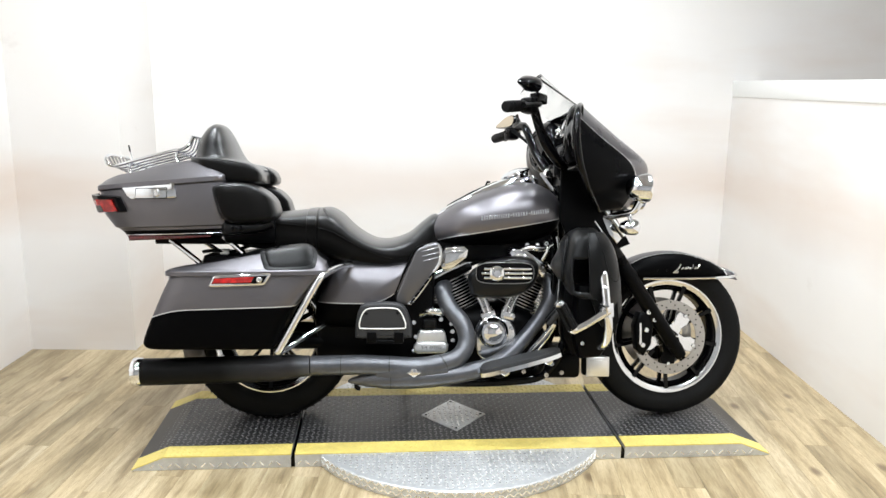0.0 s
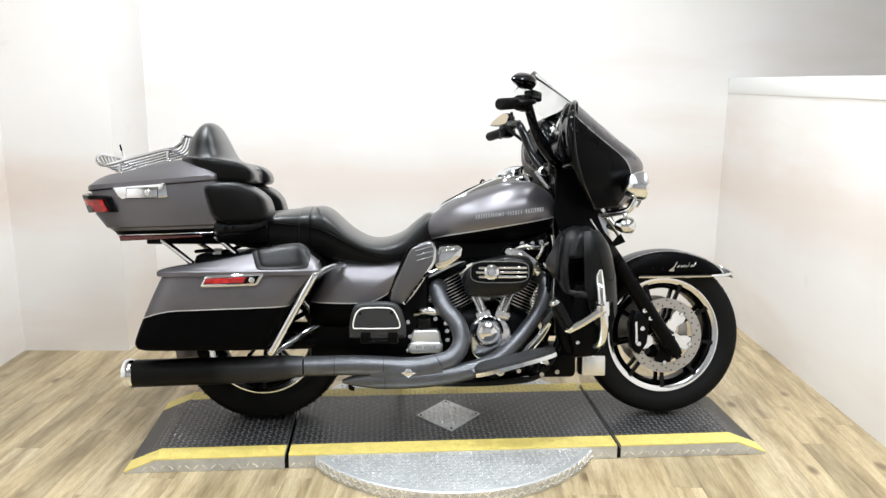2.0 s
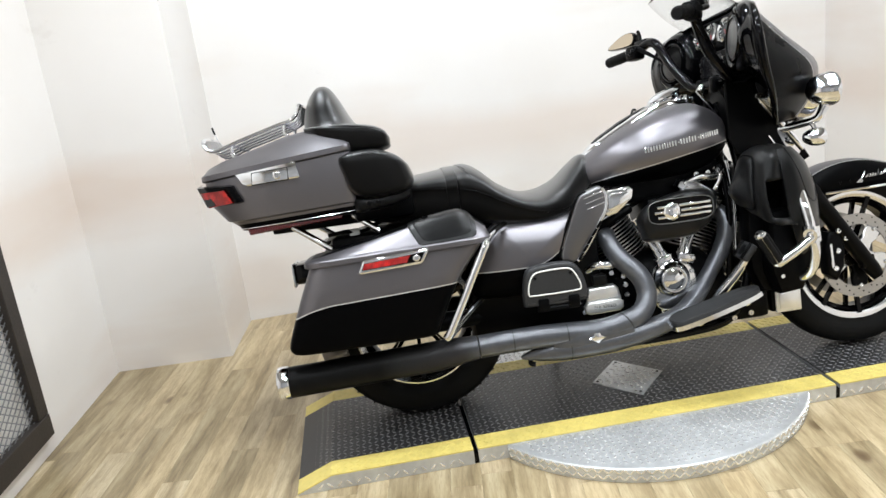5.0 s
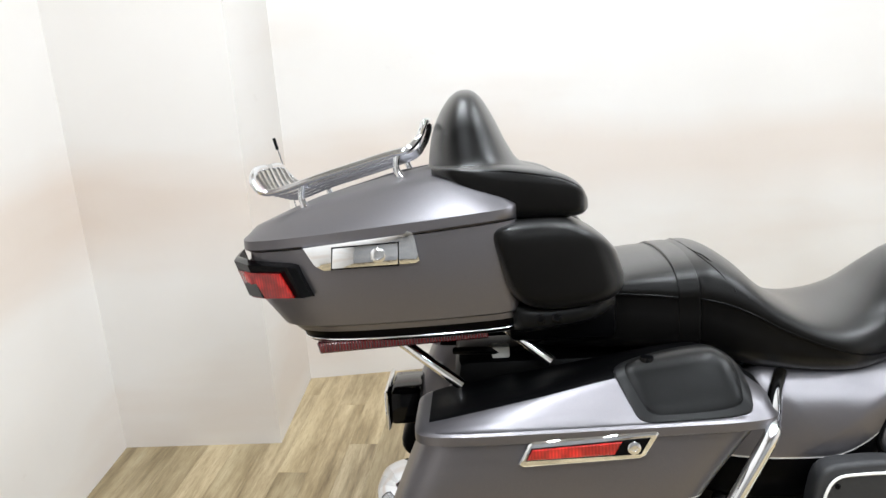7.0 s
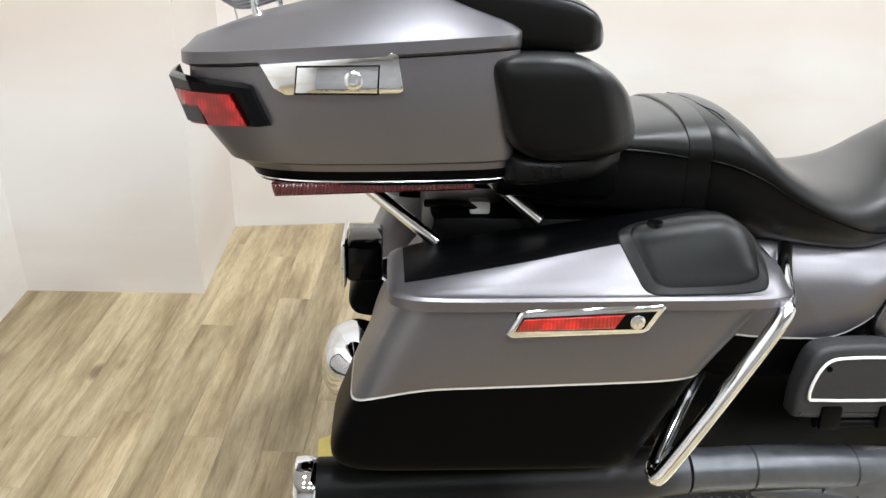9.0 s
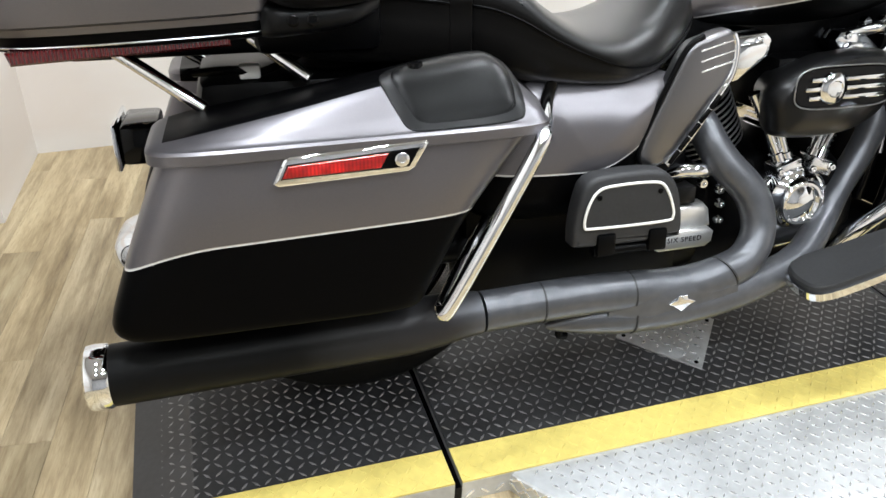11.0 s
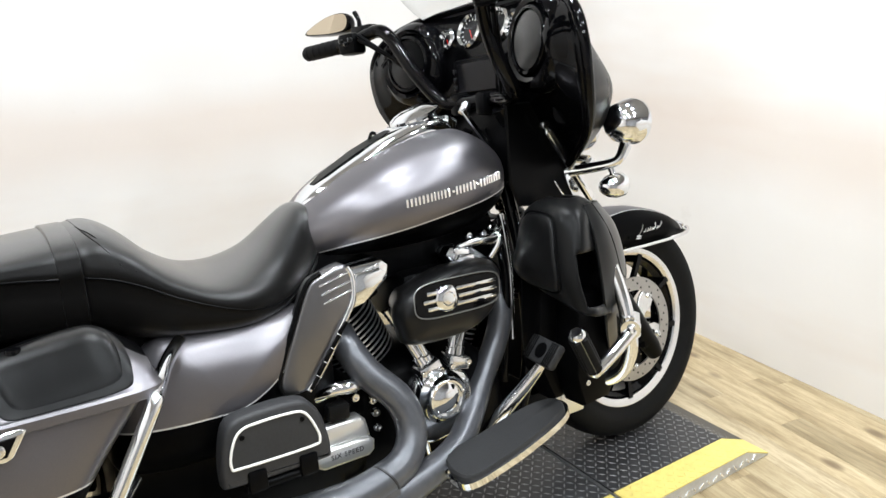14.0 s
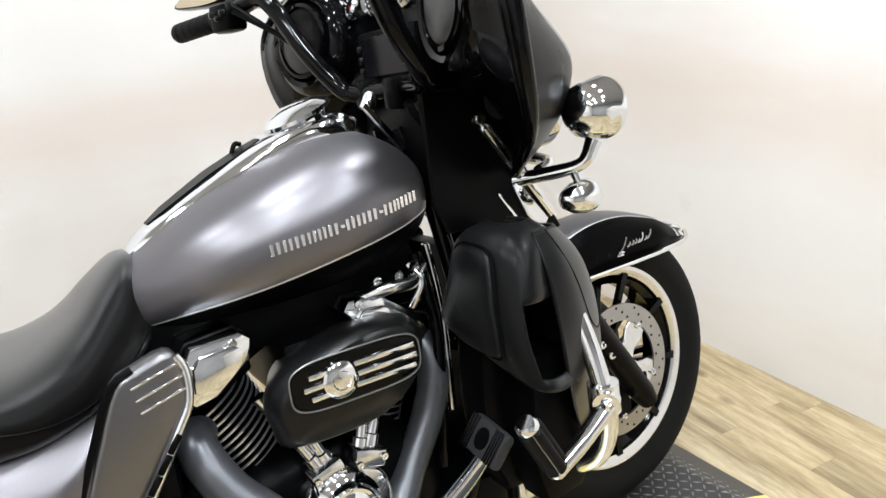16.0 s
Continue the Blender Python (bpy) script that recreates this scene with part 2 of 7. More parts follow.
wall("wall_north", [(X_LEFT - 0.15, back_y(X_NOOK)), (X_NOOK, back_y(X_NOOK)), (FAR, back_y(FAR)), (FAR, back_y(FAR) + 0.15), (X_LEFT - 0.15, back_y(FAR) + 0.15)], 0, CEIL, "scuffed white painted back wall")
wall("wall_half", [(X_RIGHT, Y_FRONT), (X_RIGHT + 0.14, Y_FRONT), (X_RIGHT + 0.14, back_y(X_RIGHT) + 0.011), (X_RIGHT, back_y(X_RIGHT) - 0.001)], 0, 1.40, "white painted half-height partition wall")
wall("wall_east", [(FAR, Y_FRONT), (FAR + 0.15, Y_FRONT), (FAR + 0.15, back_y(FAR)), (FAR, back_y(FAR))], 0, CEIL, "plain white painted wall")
wall("wall_south", [(X_LEFT - 0.15, Y_FRONT - 0.15), (FAR + 0.15, Y_FRONT - 0.15), (FAR + 0.15, Y_FRONT), (X_LEFT - 0.15, Y_FRONT)], 0, CEIL, "unseen grey wall, toned for reflections", UNSEEN_GREY)
bm = bmesh.new()
box(bm, (X_RIGHT - 0.006, Y_FRONT + 0.002, 1.325), (X_RIGHT + 0.16, back_y(X_RIGHT) - 0.004, 1.42), 0.006)
tagged(part("trim", bm, surface("white_trim_gloss", (0.84, 0.84, 0.82), 0.35, vary=0.03), None), "white painted cap board on the partition wall", "trim", kind="structure")
bm = bmesh.new()
box(bm, (X_LEFT - 0.15, Y_FRONT - 0.15, CEIL), (FAR + 0.15, back_y(FAR) + 0.15, CEIL + 0.12))
tagged(obj("ceiling", bm, CEILING), "unseen grey ceiling, toned for neutral reflections", "ceiling", kind="structure")
bm = bmesh.new()
box(bm, (X_LEFT - 0.15, Y_FRONT - 0.15, -0.15), (FAR + 0.15, back_y(FAR) + 0.15, -0.004))
floor = tagged(obj("floor", bm, BASE), "light oak-look vinyl plank floor with dark knots", "floor", kind="structure")


def ceiling_lamp(x, y):
    e = tagged(new("ceiling_lamp"), "round white recessed ceiling lamp, switched on", "lamp", "ceiling lamps")
    e.location = (x, y, CEIL)
    bm = bmesh.new()
    lathe(bm, [(0.10, 0.0), (0.125, 0.0), (0.125, -0.012), (0.105, -0.02), (0.10, -0.02)], seg=28, closed=True)
    part("ring", bm, CEILING, e)
    bm = bmesh.new()
    lathe(bm, [(0.099, -0.003), (0.099, -0.008)], seg=28)
    part("diffuser", bm, GLOW, e)
    lamp = bpy.data.lights.new("lamp", "AREA")
    lamp.shape, lamp.size, lamp.energy, lamp.color = "DISK", 0.18, LAMP_POWER, (0.868, 0.938, 1.0)
    lo = new("lamp_light", lamp)
    lo.parent = e
    lo.location = (0, 0, -0.03)


for lx, ly in LAMPS:
    ceiling_lamp(lx, ly)


def mesh_screen():
    """A wooden frame with expanded wire on the wall."""
    e = tagged(new("wire_mesh_screen"), "dark wooden frame holding diamond wire mesh on the wall", "screen")
    e.location = (X_LEFT, 0, 0)
    y0, y1, z0, z1, w = 1.75, 3.14, 0.085, 1.285, 0.075
    for name, lo, hi in (("top_rail", (0.002, y0, z1 - w), (0.042, y1, z1)), ("bottom_rail", (0.002, y0, z0), (0.042, y1, z0 + w + 0.01)),
                         ("front_stile", (0.002, y0, z0 + w + 0.011), (0.040, y0 + w, z1 - w - 0.001)), ("rear_stile", (0.002, y1 - w, z0 + w + 0.011), (0.040, y1, z1 - w - 0.001))):
        bm = bmesh.new()
        box(bm, lo, hi, 0.003, 1)
        part(name, bm, FRAME_WOOD, e)
    bm = bmesh.new()
    a0, a1, b0, b1 = y0 + w - 0.005, y1 - w + 0.005, z0 + w, z1 - w + 0.005
    for sign in (1, -1):
        k = -2.2
        while k < 3.2:
            # line z - b0 = sign * 0.62 * (y - a0) + k
            pts = []
            for yy in (a0, a1):
                zz = b0 + sign * 0.62 * (yy - a0) + k
                pts.append((yy, zz))
            (ya, za), (yb, zb) = pts
            lo_t, hi_t = 0.0, 1.0
            dz = zb - za
            ta, tb = sorted(((b0 - za) / dz, (b1 - za) / dz))
            lo_t, hi_t = max(0.0, ta), min(1.0, tb)
            if hi_t - lo_t > 0.01:
                p = [Vector((0.018 + 0.002 * sign, ya + (yb - ya) * t, za + dz * t)) for t in (lo_t, hi_t)]
                tube(bm, p, 0.0022, 4, smooth=False)
            k += 0.030
    tagged(part("wire", bm, WIRE, e), kind="stuff")


mesh_screen()

# ---- the display platform ----
PX, PY, PYAW, PH = 0.184, 2.998, 3.9, 0.048


def treads(bm, x0, x1, y0, y1, zf, pitch=0.0205, clip=None):
    """Raised bars of a tread plate, turned by turns one way and the other."""
    nx, ny = int((x1 - x0) / pitch), int((y1 - y0) / pitch)
    for i in range(nx):
        for j in range(ny):
            x, y = x0 + (i + 0.5) * (x1 - x0) / nx, y0 + (j + 0.5) * (y1 - y0) / ny
            if clip and not clip(x, y):
                continue
            a = radians(45 if (i + j) % 2 else -45)
            c, s = math.cos(a), math.sin(a)
            z, dz = zf(x, y), 0.0015
            base, top = [], []
            for u, w in ((0.0112, 0), (0, 0.0030), (-0.0112, 0), (0, -0.0030)):
                px, py = x + u * c - w * s, y + u * s + w * c
                base.append(bm.verts.new((px, py, zf(px, py) - 0.0004)))
                qx, qy = x + 0.6 * (u * c - w * s), y + 0.6 * (u * s + w * c)
                top.append(bm.verts.new((qx, qy, zf(qx, qy) + dz)))
            bm.faces.new(top)
            for k in range(4):
                bm.faces.new((base[k], base[(k + 1) % 4], top[(k + 1) % 4], top[k]))


def platform():
    e = tagged(new("display_platform"), "low black tread-plate motorcycle platform with yellow edges", "platform")
    e.matrix_basis = pose(PX, PY, 0, 0, 0, PYAW)
    hx, seam, flat, hy, yw = 1.194, 0.617, 1.080, 0.310, 0.086

    def top(x, y=0):
        return PH if abs(x) <= flat else PH * max(0.06, (hx - abs(x)) / (hx - flat))

    def deck(x0, x1, name):
        xs = sorted({x0, x1, *[v for v in (-flat, flat) if x0 < v < x1]})
        bm = bmesh.new()
        outline = [(x, top(x)) for x in xs] + [(x, 0.001) for x in reversed(xs)]
        slab(bm, outline, -hy, hy)
        d = part(name, bm, MAT_ALU, e, "bare tread-plate aluminium side", 20)
        # black top, yellow strips, side treads
        for y0, y1, mat, nm in ((-hy + yw, hy - yw, MAT_BLACK, "black_deck"), (-hy, -hy + yw, MAT_YELLOW, "yellow_strip"), (hy - yw, hy, MAT_YELLOW, "yellow_strip")):
            bm = bmesh.new()
            outline = [(x, top(x) + 0.0045) for x in xs] + [(x, top(x) + 0.0005) for x in reversed(xs)]
            slab(bm, outline, y0 + 0.0005, y1 - 0.0005)
            p = part(nm, bm, mat, d, angle=20)
            bm = bmesh.new()
            treads(bm, x0, x1, y0, y1, lambda x, y: top(x) + 0.0045)
            tagged(obj(nm + "_tread", bm, MAT_TREAD if mat is MAT_BLACK else mat, d, recalc=False), kind="stuff")
        bm = bmesh.new()
        for i in range(int((x1 - x0) / 0.03)):
            x = x0 + 0.015 + i * 0.03
            if top(x) < 0.03:
                continue
            for row in range(2):
                z = 0.018 + 0.022 * row
                if z + 0.01 > top(x):
                    continue
                a = radians(45 if (i + row) % 2 else -45)
                bmesh.ops.create_cube(bm, size=1, matrix=Matrix.Translation((x, -hy - 0.0005, z)) @ Matrix.Rotation(a, 4, "Y") @ Matrix.Diagonal((0.02, 0.003, 0.005, 1)))
        tagged(obj("side_tread", bm, MAT_BAR, d), kind="stuff")
        return d

    deck(-hx, -seam - 0.0075, "ramp_section")
    mid = deck(-seam + 0.0075, seam - 0.0075, "middle_section")
    deck(seam + 0.0075, hx, "ramp_section")
    # black strips added in the gaps, standing in for the shade between sections
    for k in (-1, 1):
        bm = bmesh.new()
        box(bm, (k * seam - 0.007, -hy + 0.002, 0.002), (k * seam + 0.007, hy - 0.002, PH - 0.012))
        part("gap_filler", bm, BLACK_GLOSS, mid, "black filler in the gap between the sections")
    # silver diamond plate with corner screws
    bm = bmesh.new()
    w, h, z = 0.132, 0.152, PH + 0.0045
    vs = [bm.verts.new(v) for v in ((-w, 0, z), (0, -h, z), (w, 0, z), (0, h, z))]
    f = bm.faces.new(vs)
    ext = bmesh.ops.extrude_face_region(bm, geom=[f])
    bmesh.ops.translate(bm, vec=(0, 0, 0.0035), verts=[v for v in ext["geom"] if isinstance(v, bmesh.types.BMVert)])
    dia = part("diamond_plate", bm, MAT_ALU, mid, "bare aluminium diamond plate")
    bm = bmesh.new()
    treads(bm, -w, w, -h, h, lambda x, y: z + 0.0035, clip=lambda x, y: abs(x) / w + abs(y) / h < 0.88)
    tagged(obj("plate_tread", bm, MAT_BAR, mid, recalc=False), kind="stuff")
    for sx, sy in ((-0.85, 0), (0.85, 0), (0, -0.85), (0, 0.85)):
        bm = bmesh.new()
        lathe(bm, [(0.005, 0), (0.005, 0.002), (0.003, 0.003)], Matrix.Translation((w * sx, h * sy, z + 0.0035)), 10)
        part("screw", bm, BLACK_GLOSS, mid)
    # round turntable plate below the middle
    bm = bmesh.new()
    lathe(bm, [(0.600, 0.001), (0.600, PH - 0.006), (0.596, PH - 0.002)], seg=96)
    disc = part("turntable_disc", bm, MAT_ALU, e, "round bare tread-plate turntable disc")
    bm = bmesh.new()
    treads(bm, -0.6, 0.6, -0.6, -hy, lambda x, y: PH - 0.002, clip=lambda x, y: x * x + y * y < 0.575 ** 2)
    treads(bm, -0.6, 0.6, hy, 0.6, lambda x, y: PH - 0.002, clip=lambda x, y: x * x + y * y < 0.575 ** 2)
    tagged(obj("disc_tread", bm, MAT_BAR, disc, recalc=False), kind="stuff")
    bm = bmesh.new()
    for i in range(120):
        a = -math.pi * (i + 0.5) / 120
        for row in range(2):
            t = radians(45 if (i + row) % 2 else -45)
            bmesh.ops.create_cube(bm, size=1, matrix=Matrix.Rotation(a, 4, "Z") @ Matrix.Translation((0.6, 0, 0.016 + 0.02 * row)) @ Matrix.Rotation(t, 4, "X") @ Matrix.Diagonal((0.003, 0.018, 0.005, 1)))
    tagged(obj("rim_tread", bm, MAT_BAR, disc), kind="stuff")


BLACK_GLOSS = surface("gloss_black", (0.0015, 0.0015, 0.0018), 0.08, vary=0.05, spec=0.16)
platform()

# ---- motorcycle materials ----


def two_tone(name, s_of, upper, lower, rough=0.365, metal=0.88, pinstripe=1.0):
    """Satin paint in two colours with a silver pinstripe where s_of(x, |y|, z) is zero; upper where it is positive."""
    m, nt, b = nodes_of(name)
    v = coords(nt)
    sep = nt.nodes.new("ShaderNodeSeparateXYZ")
    nt.links.new(v, sep.inputs[0])
    s = s_of(nt, sep.outputs[0], math_node(nt, "ABSOLUTE", sep.outputs[1]), sep.outputs[2])
    up = math_node(nt, "GREATER_THAN", s, 0.0)
    line = math_node(nt, "LESS_THAN", math_node(nt, "ABSOLUTE", s), 0.0016)
    flake = noise_of(nt, v, 900.0, 2)
    broad = noise_of(nt, v, 6.0, 3)
    cu = mix_colour(nt, flake, tuple(c * 0.85 for c in upper), tuple(c * 1.15 for c in upper))
    c = mix_colour(nt, up, lower, cu)
    c = mix_colour(nt, math_node(nt, "MULTIPLY", line, pinstripe), c, (0.62, 0.61, 0.60))
    nt.links.new(c, b.inputs["Base Color"])
    nt.links.new(math_node(nt, "MULTIPLY", up, metal), b.inputs["Metallic"])
    nt.links.new(math_node(nt, "MULTIPLY_ADD", broad, 0.06, rough - 0.03), b.inputs["Roughness"])
    b.inputs["Specular IOR Level"].default_value = 0.035
    bump_of(nt, b, flake, 0.02, 0.0005)
    return m


def curve_stripe(a, k, x0, q, x1):
    """z minus the line a + k (x - x0), which falls off as q (x1 - x)^2 behind x1."""
    def s_of(nt, x, y, z):
        lin = math_node(nt, "MULTIPLY_ADD", x, k, a - k * x0)
        d = math_node(nt, "MAXIMUM", math_node(nt, "SUBTRACT", x1, x), 0.0)
        return math_node(nt, "SUBTRACT", z, math_node(nt, "SUBTRACT", lin, math_node(nt, "MULTIPLY", math_node(nt, "MULTIPLY", d, d), q)))
    return s_of


def fairing_stripe(nt, x, y, z):
    return math_node(nt, "SUBTRACT", math_node(nt, "MULTIPLY_ADD", z, 0.80, -0.561), y)


def fender_stripe(nt, x, y, z):
    return math_node(nt, "SUBTRACT", 0.058, y)


def side_stripe(nt, x, y, z):
    d = math_node(nt, "MAXIMUM", math_node(nt, "ADD", x, 0.16), 0.0)
    return math_node(nt, "SUBTRACT", z, math_node(nt, "MULTIPLY_ADD", math_node(nt, "MULTIPLY", d, d), 3.2, 0.482))


CHARCOAL, DENIM = (0.168, 0.161, 0.171), (0.0013, 0.0013, 0.0015)
BAG_PAINT = two_tone("charcoal_and_black_bag_paint", curve_stripe(0.492, 0.035, -0.40, 1.5, -0.78), CHARCOAL, DENIM)
TANK_PAINT = two_tone("charcoal_and_black_tank_paint", curve_stripe(0.790, 0.17, 0.52, 0.8, 0.20), CHARCOAL, DENIM)
PACK_PAINT = two_tone("charcoal_and_black_trunk_paint", curve_stripe(0.762, 0.035, -0.70, 0.0, 0.0), CHARCOAL, DENIM, pinstripe=0.0)
SIDE_PAINT = two_tone("charcoal_and_black_cover_paint", side_stripe, CHARCOAL, DENIM)
FAIRING_PAINT = two_tone("charcoal_and_black_fairing_paint", fairing_stripe, CHARCOAL, (0.0014, 0.0014, 0.0017), 0.28)
FENDER_PAINT = two_tone("charcoal_and_black_fender_paint", fender_stripe, CHARCOAL, DENIM, 0.41)


# the trunk's dark reflection on the lid's inner top, painted in as black
def lid_reflection(nt, x, y, z):
    return math_node(nt, "MAXIMUM", math_node(nt, "SUBTRACT", y, math_node(nt, "MULTIPLY_ADD", x, -0.056, 0.3115)), math_node(nt, "SUBTRACT", -0.840, x))


LID_REFLECT = two_tone("charcoal_lid_dark_reflection", lid_reflection, CHARCOAL, DENIM, pinstripe=0.0)
CHAR_PLAIN = surface("charcoal_satin", CHARCOAL, 0.38, 0.88, vary=0.06, grain=500)
DEFLECTOR = surface("silver_satin_deflector", (0.17, 0.167, 0.172), 0.30, 0.9, vary=0.05, grain=500)
ROCKER = surface("chromed_cover", (0.80, 0.82, 0.845), 0.09, 1.0, vary=0.03)
CHROME = surface("chrome", (0.80, 0.82, 0.85), 0.05, 1.0, vary=0.02, big=9)
SATIN_ALU = surface("satin_aluminium", (0.80, 0.80, 0.79), 0.30, 0.85, vary=0.04)
POLISHED = surface("polished_aluminium", (0.78, 0.79, 0.81), 0.17, 1.0, vary=0.05)
BLACK_SATIN = surface("black_satin", (0.0016, 0.0016, 0.0018), 0.34, vary=0.2, grain=200, spec=0.07)
BLACK_PLASTIC = surface("black_textured_plastic", (0.0035, 0.0035, 0.0037), 0.34, vary=0.2, grain=600, bump=0.1, spec=0.14, graze=0.7)
GREY_PLASTIC = surface("dark_grey_lower_fairing", (0.0055, 0.0055, 0.0055), 0.32, 0.02, vary=0.12, grain=300, spec=0.09, graze=0.7)
LEATHER = surface("black_vinyl_seat", (0.0046, 0.0043, 0.0041), 0.35, vary=0.25, grain=420, bump=0.12, big=7, spec=0.06, graze=1.0)
RUBBER = surface("tyre_rubber", (0.0055, 0.0055, 0.0055), 0.60, vary=0.25, grain=120, bump=0.2, spec=0.1)
EXHAUST = surface("ceramic_coated_pipe", (0.098, 0.101, 0.110), 0.34, 0.6, vary=0.25, grain=40, big=7)


def muffler_coating():
    """The grey header coating, burnt darker in blotchy steps towards the muffler's end."""
    m, nt, b = nodes_of("muffler_coating")
    v = coords(nt)
    sep = nt.nodes.new("ShaderNodeSeparateXYZ")
    nt.links.new(v, sep.inputs[0])
    blotch = noise_of(nt, v, 9.0, 4)
    along = math_node(nt, "MULTIPLY_ADD", sep.outputs[0], -1.0, math_node(nt, "MULTIPLY", blotch, 0.10))
    c = ramp_of(nt, along, [(0.40, (0.100, 0.103, 0.112)), (0.47, (0.040, 0.039, 0.041)), (0.66, (0.022, 0.022, 0.022)), (0.74, (0.006, 0.006, 0.006))])
    nt.links.new(c, b.inputs["Base Color"])
    nt.links.new(ramp_of(nt, along, [(0.42, 0.55), (0.75, 0.05)]), b.inputs["Metallic"])
    b.inputs["Roughness"].default_value = 0.37
    b.inputs["Specular IOR Level"].default_value = 0.08
    bump_of(nt, b, noise_of(nt, v, 160.0, 4), 0.05, 0.001)
    return m


MUFFLER = muffler_coating()
WHITE_PLASTIC = surface("white_plastic", (0.75, 0.74, 0.70), 0.4, vary=0.05)
DISC_STEEL = surface("brushed_brake_disc", (0.40, 0.39, 0.375), 0.30, 1.0, vary=0.15, grain=260)
SPEAKER = surface("speaker_cloth", (0.003, 0.003, 0.003), 0.30, vary=0.3, grain=900, bump=0.10, spec=0.08, graze=0.6)
COVER_BLACK = surface("satin_black_cover", (0.0035, 0.0035, 0.0037), 0.30, vary=0.15, grain=400, spec=0.28, graze=1.0)
BOARD_GREY = surface("dark_grey_board", (0.022, 0.022, 0.023), 0.5, vary=0.2, grain=200, bump=0.1, spec=0.35)
GREY_RIM = surface("grey_satin_rim", (0.22, 0.22, 0.22), 0.35, 0.7)
PAD_RUBBER = surface("grey_rubber_pad", (0.020, 0.020, 0.0205), 0.55, vary=0.2, grain=160, bump=0.15, spec=0.3)
FIN = surface("machined_fin_edge", (0.74, 0.74, 0.74), 0.28, 0.9, vary=0.1)
BRASSY = surface("brake_hose_fitting", (0.55, 0.40, 0.10), 0.35, 0.8)


def red_lens(name, colour, rough, cells=0.75):
    m, nt, b = nodes_of(name)
    v = coords(nt)
    rib = nt.nodes.new("ShaderNodeTexWave")
    rib.inputs["Scale"].default_value, rib.inputs["Distortion"].default_value = 60.0, 0.4
    nt.links.new(v, rib.inputs["Vector"])
    cell = nt.nodes.new("ShaderNodeTexVoronoi")
    cell.inputs["Scale"].default_value = 42.0
    nt.links.new(v, cell.inputs["Vector"])
    c = ramp_of(nt, rib.outputs["Fac"], [(0.2, tuple(c * 0.65 for c in colour)), (0.8, colour)])
    c = mix_colour(nt, ramp_of(nt, cell.outputs["Distance"], [(0.25, 0.0), (0.6, cells)]), c, tuple(k * 0.12 for k in colour))
    nt.links.new(c, b.inputs["Base Color"])
    b.inputs["Roughness"].default_value, b.inputs["Coat Weight"].default_value = rough, 1.0
    b.inputs["Subsurface Weight"].default_value = 0.2
    b.inputs["Subsurface Radius"].default_value = (0.02, 0.004, 0.003)
    bump_of(nt, b, rib.outputs["Fac"], 0.25, 0.001)
    return m


RED = red_lens("red_lens", (0.68, 0.013, 0.011), 0.14, 0.6)
RED_DARK = red_lens("dark_red_reflector", (0.075, 0.002, 0.003), 0.2, 0.1)
GLASS, nt_, b_ = nodes_of("smoked_clear_glass")
b_.inputs["Base Color"].default_value = (0.90, 0.91, 0.91, 1)
b_.inputs["Roughness"].default_value = 0.02
b_.inputs["Transmission Weight"].default_value = 1.0
b_.inputs["IOR"].default_value = 1.15
# the tan that the mirrors reflect is put into the glass colour
MIRROR, nt_, b_ = nodes_of("mirror_glass")
b_.inputs["Base Color"].default_value = (0.60, 0.51, 0.39, 1)
b_.inputs["Metallic"].default_value, b_.inputs["Roughness"].default_value = 1.0, 0.02
LENS, nt_, b_ = nodes_of("lamp_lens")
b_.inputs["Base Color"].default_value = (0.75, 0.76, 0.76, 1)
b_.inputs["Roughness"].default_value, b_.inputs["Metallic"].default_value, b_.inputs["Coat Weight"].default_value = 0.12, 0.6, 1.0
SCREEN = surface("dark_display_glass", (0.004, 0.004, 0.005), 0.15, vary=0.02, spec=0.2)

# ---- the motorcycle ----
BIKE = pose(0.0, 3.01, 0.0595, 0, 0, 1.5) @ pose(0, 0, 0, -8.4)
bike = tagged(new("touring_motorcycle"), "charcoal and black touring motorcycle leaning on its side stand", "motorcycle")
bike.matrix_basis = BIKE
AX_Y = Matrix.Rotation(radians(90), 4, "X")  # turns a lathe's height towards the near side (-y)
AX_X = Matrix.Rotation(radians(90), 4, "Y")  # turns a lathe's height towards the front (+x)


def at(x, y, z, rot=None):
    m = Matrix.Translation((x, y, z))
    return m @ rot if rot is not None else m


def spline_rows(rows, n):
    """Smooth rows between stations."""
    a = np.array(rows, float)
    return [tuple(v) for v in _catmull_rows(a, n)]


def _catmull_rows(a, n):
    out, k = [], len(a)
    for i in range(k - 1):
        p0, p1, p2, p3 = a[max(i - 1, 0)], a[i], a[i + 1], a[min(i + 2, k - 1)]
        for s in range(n):
            t = s / n
            out.append(0.5 * (2 * p1 + (p2 - p0) * t + (2 * p0 - 5 * p1 + 4 * p2 - p3) * t * t + (3 * p1 - p0 - 3 * p2 + p3) * t ** 3))
    out.append(a[-1])
    return out


def loft_x(bm, rows, power=2.6, n=36, sub=4):
    """A body through upright sections: rows of x, middle y, half width, lower z, upper z."""
    rings = []
    for x, yc, hy, z0, z1 in spline_rows(rows, sub):
        rings.append([(x, p, q) for p, q in oval(yc, (z0 + z1) / 2, max(hy, 0.002), max((z1 - z0) / 2, 0.002), power, n)])
    return bridge(bm, rings)


